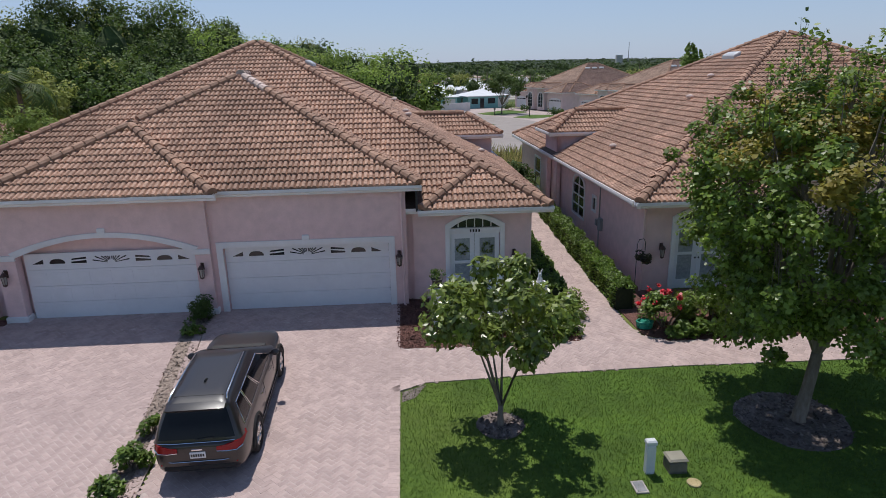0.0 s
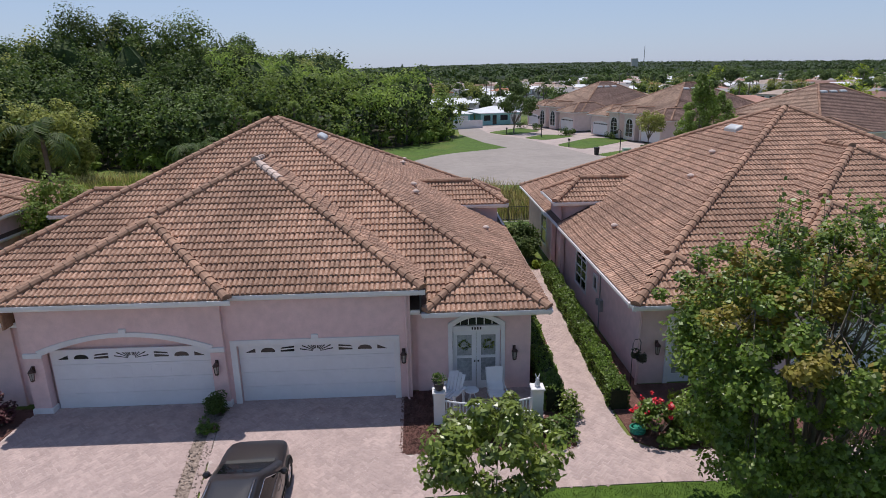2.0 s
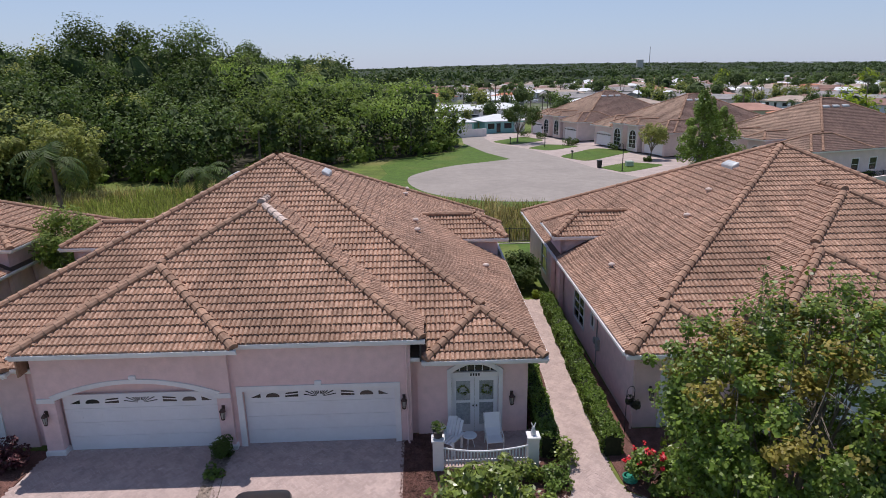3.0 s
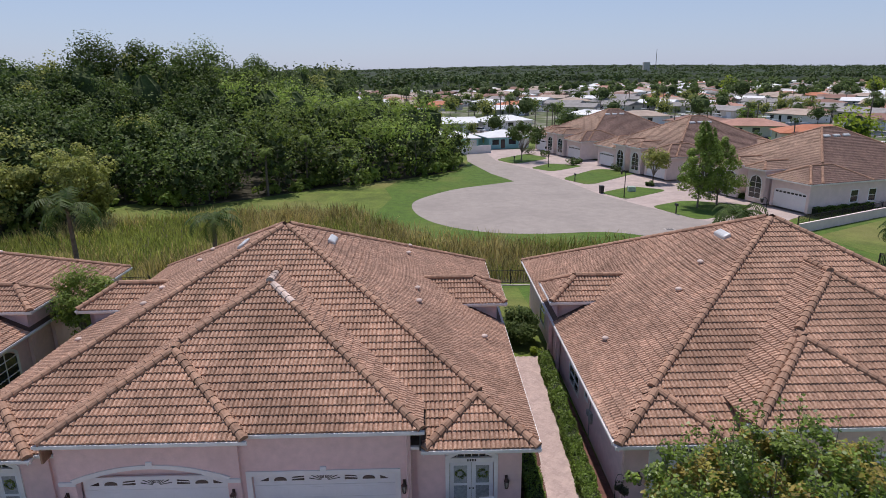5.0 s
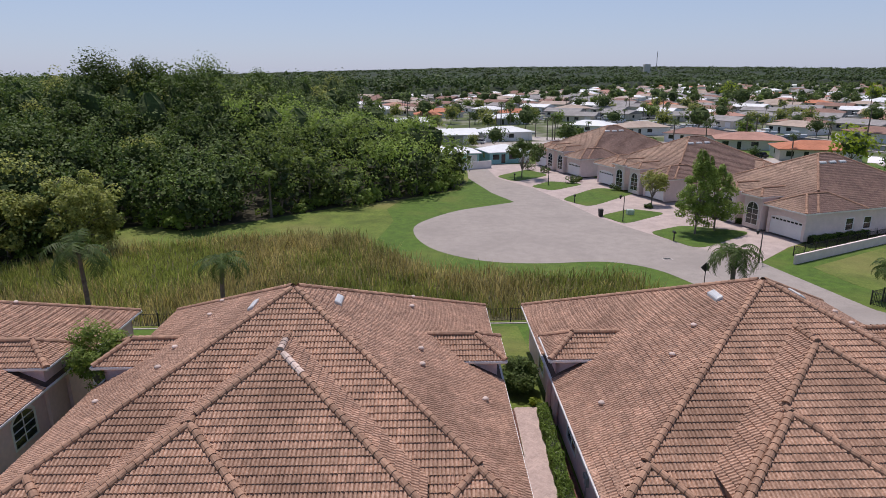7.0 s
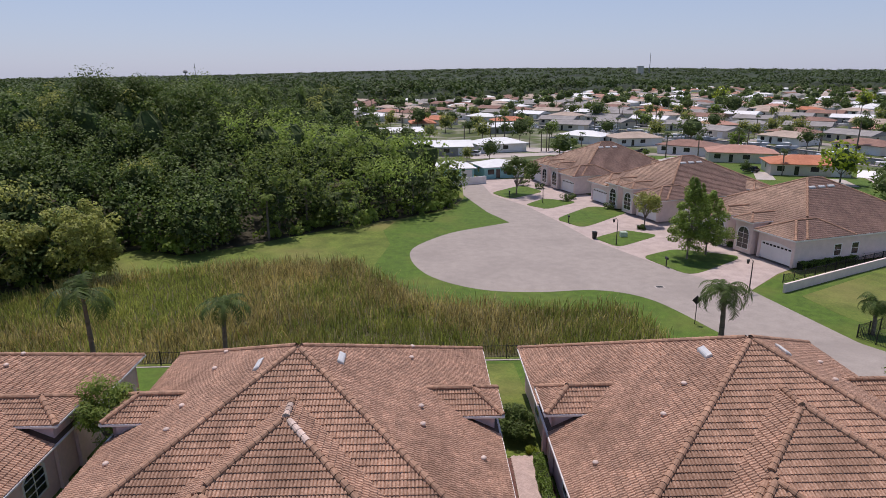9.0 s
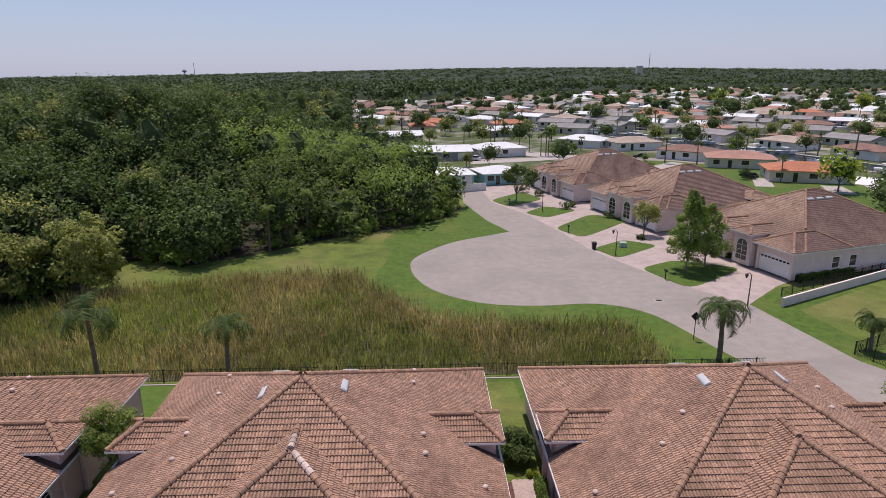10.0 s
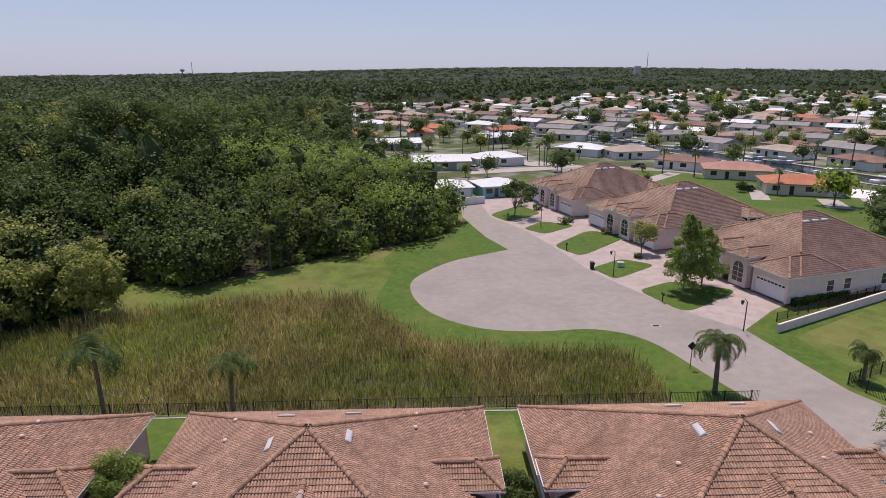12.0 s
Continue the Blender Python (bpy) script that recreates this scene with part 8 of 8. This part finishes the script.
parked_car(15.5, 184.0, 60, WHITE_METAL, "white van parked before a bungalow")
parked_car(46.0, 196.0, 60, WHITE_METAL, "white car parked on a town street")
parked_car(81.0, 147.0, 20, BLACK_METAL, "black car parked beside a bungalow")
parked_car(67.5, 186.0, 70, BLACK_METAL, "dark car parked beside a bungalow")

# trees and palms among the bungalows
kinds = []
for k in range(5):
    mat = (LEAF_F, LEAF_B, LEAF_O, LEAF_F, LEAF_Y)[k]
    r = (3.4, 2.6, 3.0, 4.2, 3.0)[k]
    kinds.append(tree("town_tree", ("dark round garden tree among the bungalows", "green garden tree among the bungalows", "olive garden tree among the bungalows", "large dark tree among the bungalows", "bright lime-green garden tree among the bungalows")[k],
                      (0, 0, 0), (0, 0, r * 1.25), (r, r, r * 0.85), 30, r * 0.36, 430, 0.33, mat, 0.14, r * 0.5, 300 + k, group="garden trees", limbs=6, core=0.6))
palms = [palm("town_palm", "tall palm among the bungalows", (0, 0, 0), h, 14, 2.3, 310 + k, group="town palms", droop=1.5, fine=False) for k, h in enumerate((7.0, 9.0, 5.5))]
rnd4 = random.Random(44)
todo = {id(t): t for t in kinds + palms}


def plant(t, x, y, scale=1.0):
    m = pose(x, y, BACK, 0, 0, rnd4.uniform(0, 360))
    if id(t) in todo:
        todo.pop(id(t))
        t.matrix_basis = m @ Matrix.Diagonal((scale, scale, scale, 1))
    else:
        c = copy_thing(t, m)
        c.scale = (scale, scale, scale)


TOWN_GROUND = material("lots", (0.05, 0.085, 0.02), (0.11, 0.125, 0.04), 0.6, 0.95, 0.2, coarse=0.2, stain=(0.40, 0.36, 0.33), stain_scale=0.07, stain_amount=0.85)
sheet("town_lots", ordered([(-30, 165), (40, 168), (60, 182), (76, 178), (92, 163), (120, 140), (160, 100), (400, 160), (700, 560), (560, 900), (100, 560), (-60, 500), (-20, 300)]), 0.01, TOWN_GROUND, "patchy lots of lawn and pale drives among the bungalows", category="ground")
sheet("garden_lawn", ordered([(66, 92), (150, 60), (160, 100), (120, 140), (92, 163), (76, 178), (60, 182), (56, 150)]), 0.015, LAWN, "green lawns behind the houses across the road", category="lawn")
plant(kinds[4], 90.5, 127.5, 1.45)
for x, y, k, sc in ((78.8, 145.2, 0, 0.45), (60, 158, 1, 0.5), (96, 112, 3, 0.8), (106, 108, 0, 1.0), (112, 114, 3, 0.9), (104, 122, 0, 0.7), (120, 124, 0, 0.9), (-1.0, 280.7, 3, 1.25), (-13.0, 221.0, 0, 0.9),
                    (-6, 226, 0, 0.9), (3, 232, 2, 0.9), (10, 262, 2, 1.2), (20, 258, 0, 0.8), (47.5, 200, 0, 0.55), (51, 204, 1, 0.55), (164, 323, 3, 1.7), (158, 330, 1, 1.5), (239, 494, 4, 2.2), (162, 376, 0, 1.5), (91, 320, 3, 1.3), (66, 178, 1, 0.4)):
    plant(kinds[k], x, y, sc)
for x, y, k, sc in ((84, 105, 3, 0.75), (90, 112.5, 0, 1.0), (96, 118, 3, 0.85), (79, 96, 0, 0.8), (101, 112, 0, 1.1), (86, 98, 1, 0.7)):
    plant(kinds[k], x, y, sc)
plant(kinds[4], 304.0, 420.0, 2.0)
for x, y, k, sc in ((70.4, 174, 0, 1.0), (85.7, 141.2, 0, 0.85), (130.8, 180, 1, 1.15), (123.4, 186.3, 2, 0.95), (37.8, 192.8, 0, 0.95), (39.3, 192.2, 1, 0.85), (40.4, 194, 0, 0.9), (27.5, 230.5, 1, 1.1), (47, 197, 2, 0.6), (-4, 187, 2, 1.0),
                    (2.5, 200, 0, 0.9), (14, 203, 1, 0.9), (54, 206, 2, 0.8), (100, 262, 1, 1.1), (104, 268, 0, 1.1), (150, 240, 0, 1.0), (36, 204, 0, 0.8)):
    plant(palms[k], x, y, sc)
sheet("house_drive", ordered([(76.5, 135.5), (80.5, 134.5), (85.5, 146), (82, 147.5)]), 0.05, CONCRETE, "pale concrete drive beside a bungalow", category="driveway")
sheet("house_drive", ordered([(88, 126), (93, 124.5), (96, 134), (92, 136)]), 0.05, CONCRETE, "pale concrete drive beside a bungalow", category="driveway")
sheet("house_drive", ordered([(60, 164), (63, 160.5), (76, 174), (73, 176.5)]), 0.05, CONCRETE, "pale concrete drive beside a bungalow", category="driveway")
sheet("canal_terrace", ordered([(101, 137), (110, 131), (118, 139), (109, 148)]), 0.07, TRIM, "white paved terrace beside the canal", category="terrace")
sheet("street_end", ordered([(22, 200), (30, 206), (46, 199), (52, 190), (36, 182), (15, 176), (12, 181), (30, 187), (38, 190)]), 0.04, CONCRETE, "pale street bend among the bungalows", category="road")
count = 0
spare = []
single = 0
while count < 640:
    y = 165 + 900 * rnd4.random() ** 1.15
    x = rnd4.uniform(-0.2 * y + 25, 0.8 * y + 40)
    if y > 560 + 1.2 * min(max(x, 0), 420) or y < 0.55 * x + 118 or inside(WOOD, [x], [y])[0] or any(math.hypot(x - a, y - b) < 9.5 for a, b in occupied) or near_canal(x, y) < 9:
        continue
    if y < 262 and x < 75 and rnd4.random() < 0.7:
        count += 1
        continue
    if y > 420 or single > 190:
        spare.append((x, y))
    elif rnd4.random() < 0.36:
        plant(rnd4.choice(palms), x, y, rnd4.uniform(0.8, 1.1))
    else:
        plant(rnd4.choices(kinds[:4], (4, 3, 3, 2))[0], x, y, rnd4.uniform(0.6, 1.25))
        single += 1
    count += 1
rng6 = np.random.default_rng(402)
tq, tc = [], Build()
for x, y in spare:
    r = rnd4.uniform(1.8, 4.6)
    pts, _ = clump_points(rng6, (x, y, BACK + r * 1.3), (r, r, r * 0.9), 8, r * 0.45, 60, -0.5)
    tq.append(leaf_quads(pts, 0.85, rng6, 0.7, 0.75, None, clump_points.facing))
    shade_core(tc, (x, y, BACK + r * 1.2), (r * 0.8, r * 0.8, r * 0.8), rnd4)
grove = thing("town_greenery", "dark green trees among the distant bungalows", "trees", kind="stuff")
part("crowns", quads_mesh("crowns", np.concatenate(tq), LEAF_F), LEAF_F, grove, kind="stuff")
# dark lumps in place of the shade inside these crowns
part("inner_crowns", tc, CROWN_SHADE, grove, kind="stuff")

# far woods out to the horizon
rng5 = np.random.default_rng(401)
fq = []


def town_side(x, y):
    """Whether a place belongs to the streets and gardens rather than to the woods."""
    return in_town(x, y) or (x > -0.2 * y and y < 560 + 1.0 * min(max(x, 0), 420))


def far_rise(x, y):
    """The land climbs gently towards the horizon."""
    r, a = math.hypot(x, y), math.atan2(x, y)
    return max(0.0, r - 1800) / 3000 * 72 * max(0.1, math.exp(-((a - 0.18) / 0.55) ** 2))


for _ in range(5600):
    y = 480 + 3600 * rng5.random() ** 1.7
    x = rng5.uniform(-0.85 * y, 0.9 * y)
    if town_side(x, y):
        continue
    h = rng5.triangular(9, 13, 23) if y < 1100 else rng5.uniform(9, 15)
    r = rng5.uniform(4, 7) * (1 + y / 2200)
    pts, _ = clump_points(rng5, (x, y, BACK + far_rise(x, y) + h * 0.6), (r, r, h * 0.4), 9, r * 0.42, 36 if y < 1300 else 24, -0.4)
    fq.append(leaf_quads(pts, 1.32 * (1 + y / 2000), rng5, 0.7, 0.8, None, clump_points.facing, 0.9))
far = thing("far_woods", "dark green woods stretching to the horizon", "woodland", kind="stuff")
part("crowns", quads_mesh("crowns", np.concatenate(fq), LEAF_FAR_SHADE), LEAF_FAR_SHADE, far, kind="stuff")
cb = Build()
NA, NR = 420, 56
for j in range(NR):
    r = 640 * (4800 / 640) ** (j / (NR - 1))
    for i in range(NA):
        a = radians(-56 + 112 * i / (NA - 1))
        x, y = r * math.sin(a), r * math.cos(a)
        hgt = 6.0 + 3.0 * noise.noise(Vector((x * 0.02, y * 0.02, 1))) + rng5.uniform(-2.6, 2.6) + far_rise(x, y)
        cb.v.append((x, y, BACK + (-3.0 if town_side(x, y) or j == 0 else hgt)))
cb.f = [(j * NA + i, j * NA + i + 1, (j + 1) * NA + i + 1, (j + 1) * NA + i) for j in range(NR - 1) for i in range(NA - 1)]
# sheet of crowns with their self-shadowing put into its dark colour
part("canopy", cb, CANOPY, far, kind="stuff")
mast = thing("radio_mast", "thin radio mast on the horizon", "mast", pose(905, 2500, BACK))
part("lattice", Build().tube([(0, 0, 0), (0, 0, 106)], [1.6, 0.9], 4), WALL_GREY, mast)
blk = thing("far_tower_block", "pale building on the horizon beside the mast", "building", pose(868, 2500, BACK))
part("wall", Build().box(-13, -8, 0, 11, 8, 58, 0.5), WALL_CREAM, blk)
mast2 = thing("radio_mast", "thin radio mast on the horizon", "mast", pose(-882, 2500, BACK))
part("lattice", Build().tube([(0, 0, 0), (0, 0, 75)], [1.5, 0.8], 4), WALL_GREY, mast2)
wt = thing("water_tower", "dark water tower on the horizon", "tower", pose(-920, 2500, BACK))
part("stem", Build().tube([(0, 0, 0), (0, 0, 42)], [3.0, 2.0], 8), WALL_GREY, wt)
part("tank", Build().lathe([(2, 38), (8, 41), (9, 45), (6, 49), (1, 51)], (0, 0, 0), 14), WALL_GREY, wt)
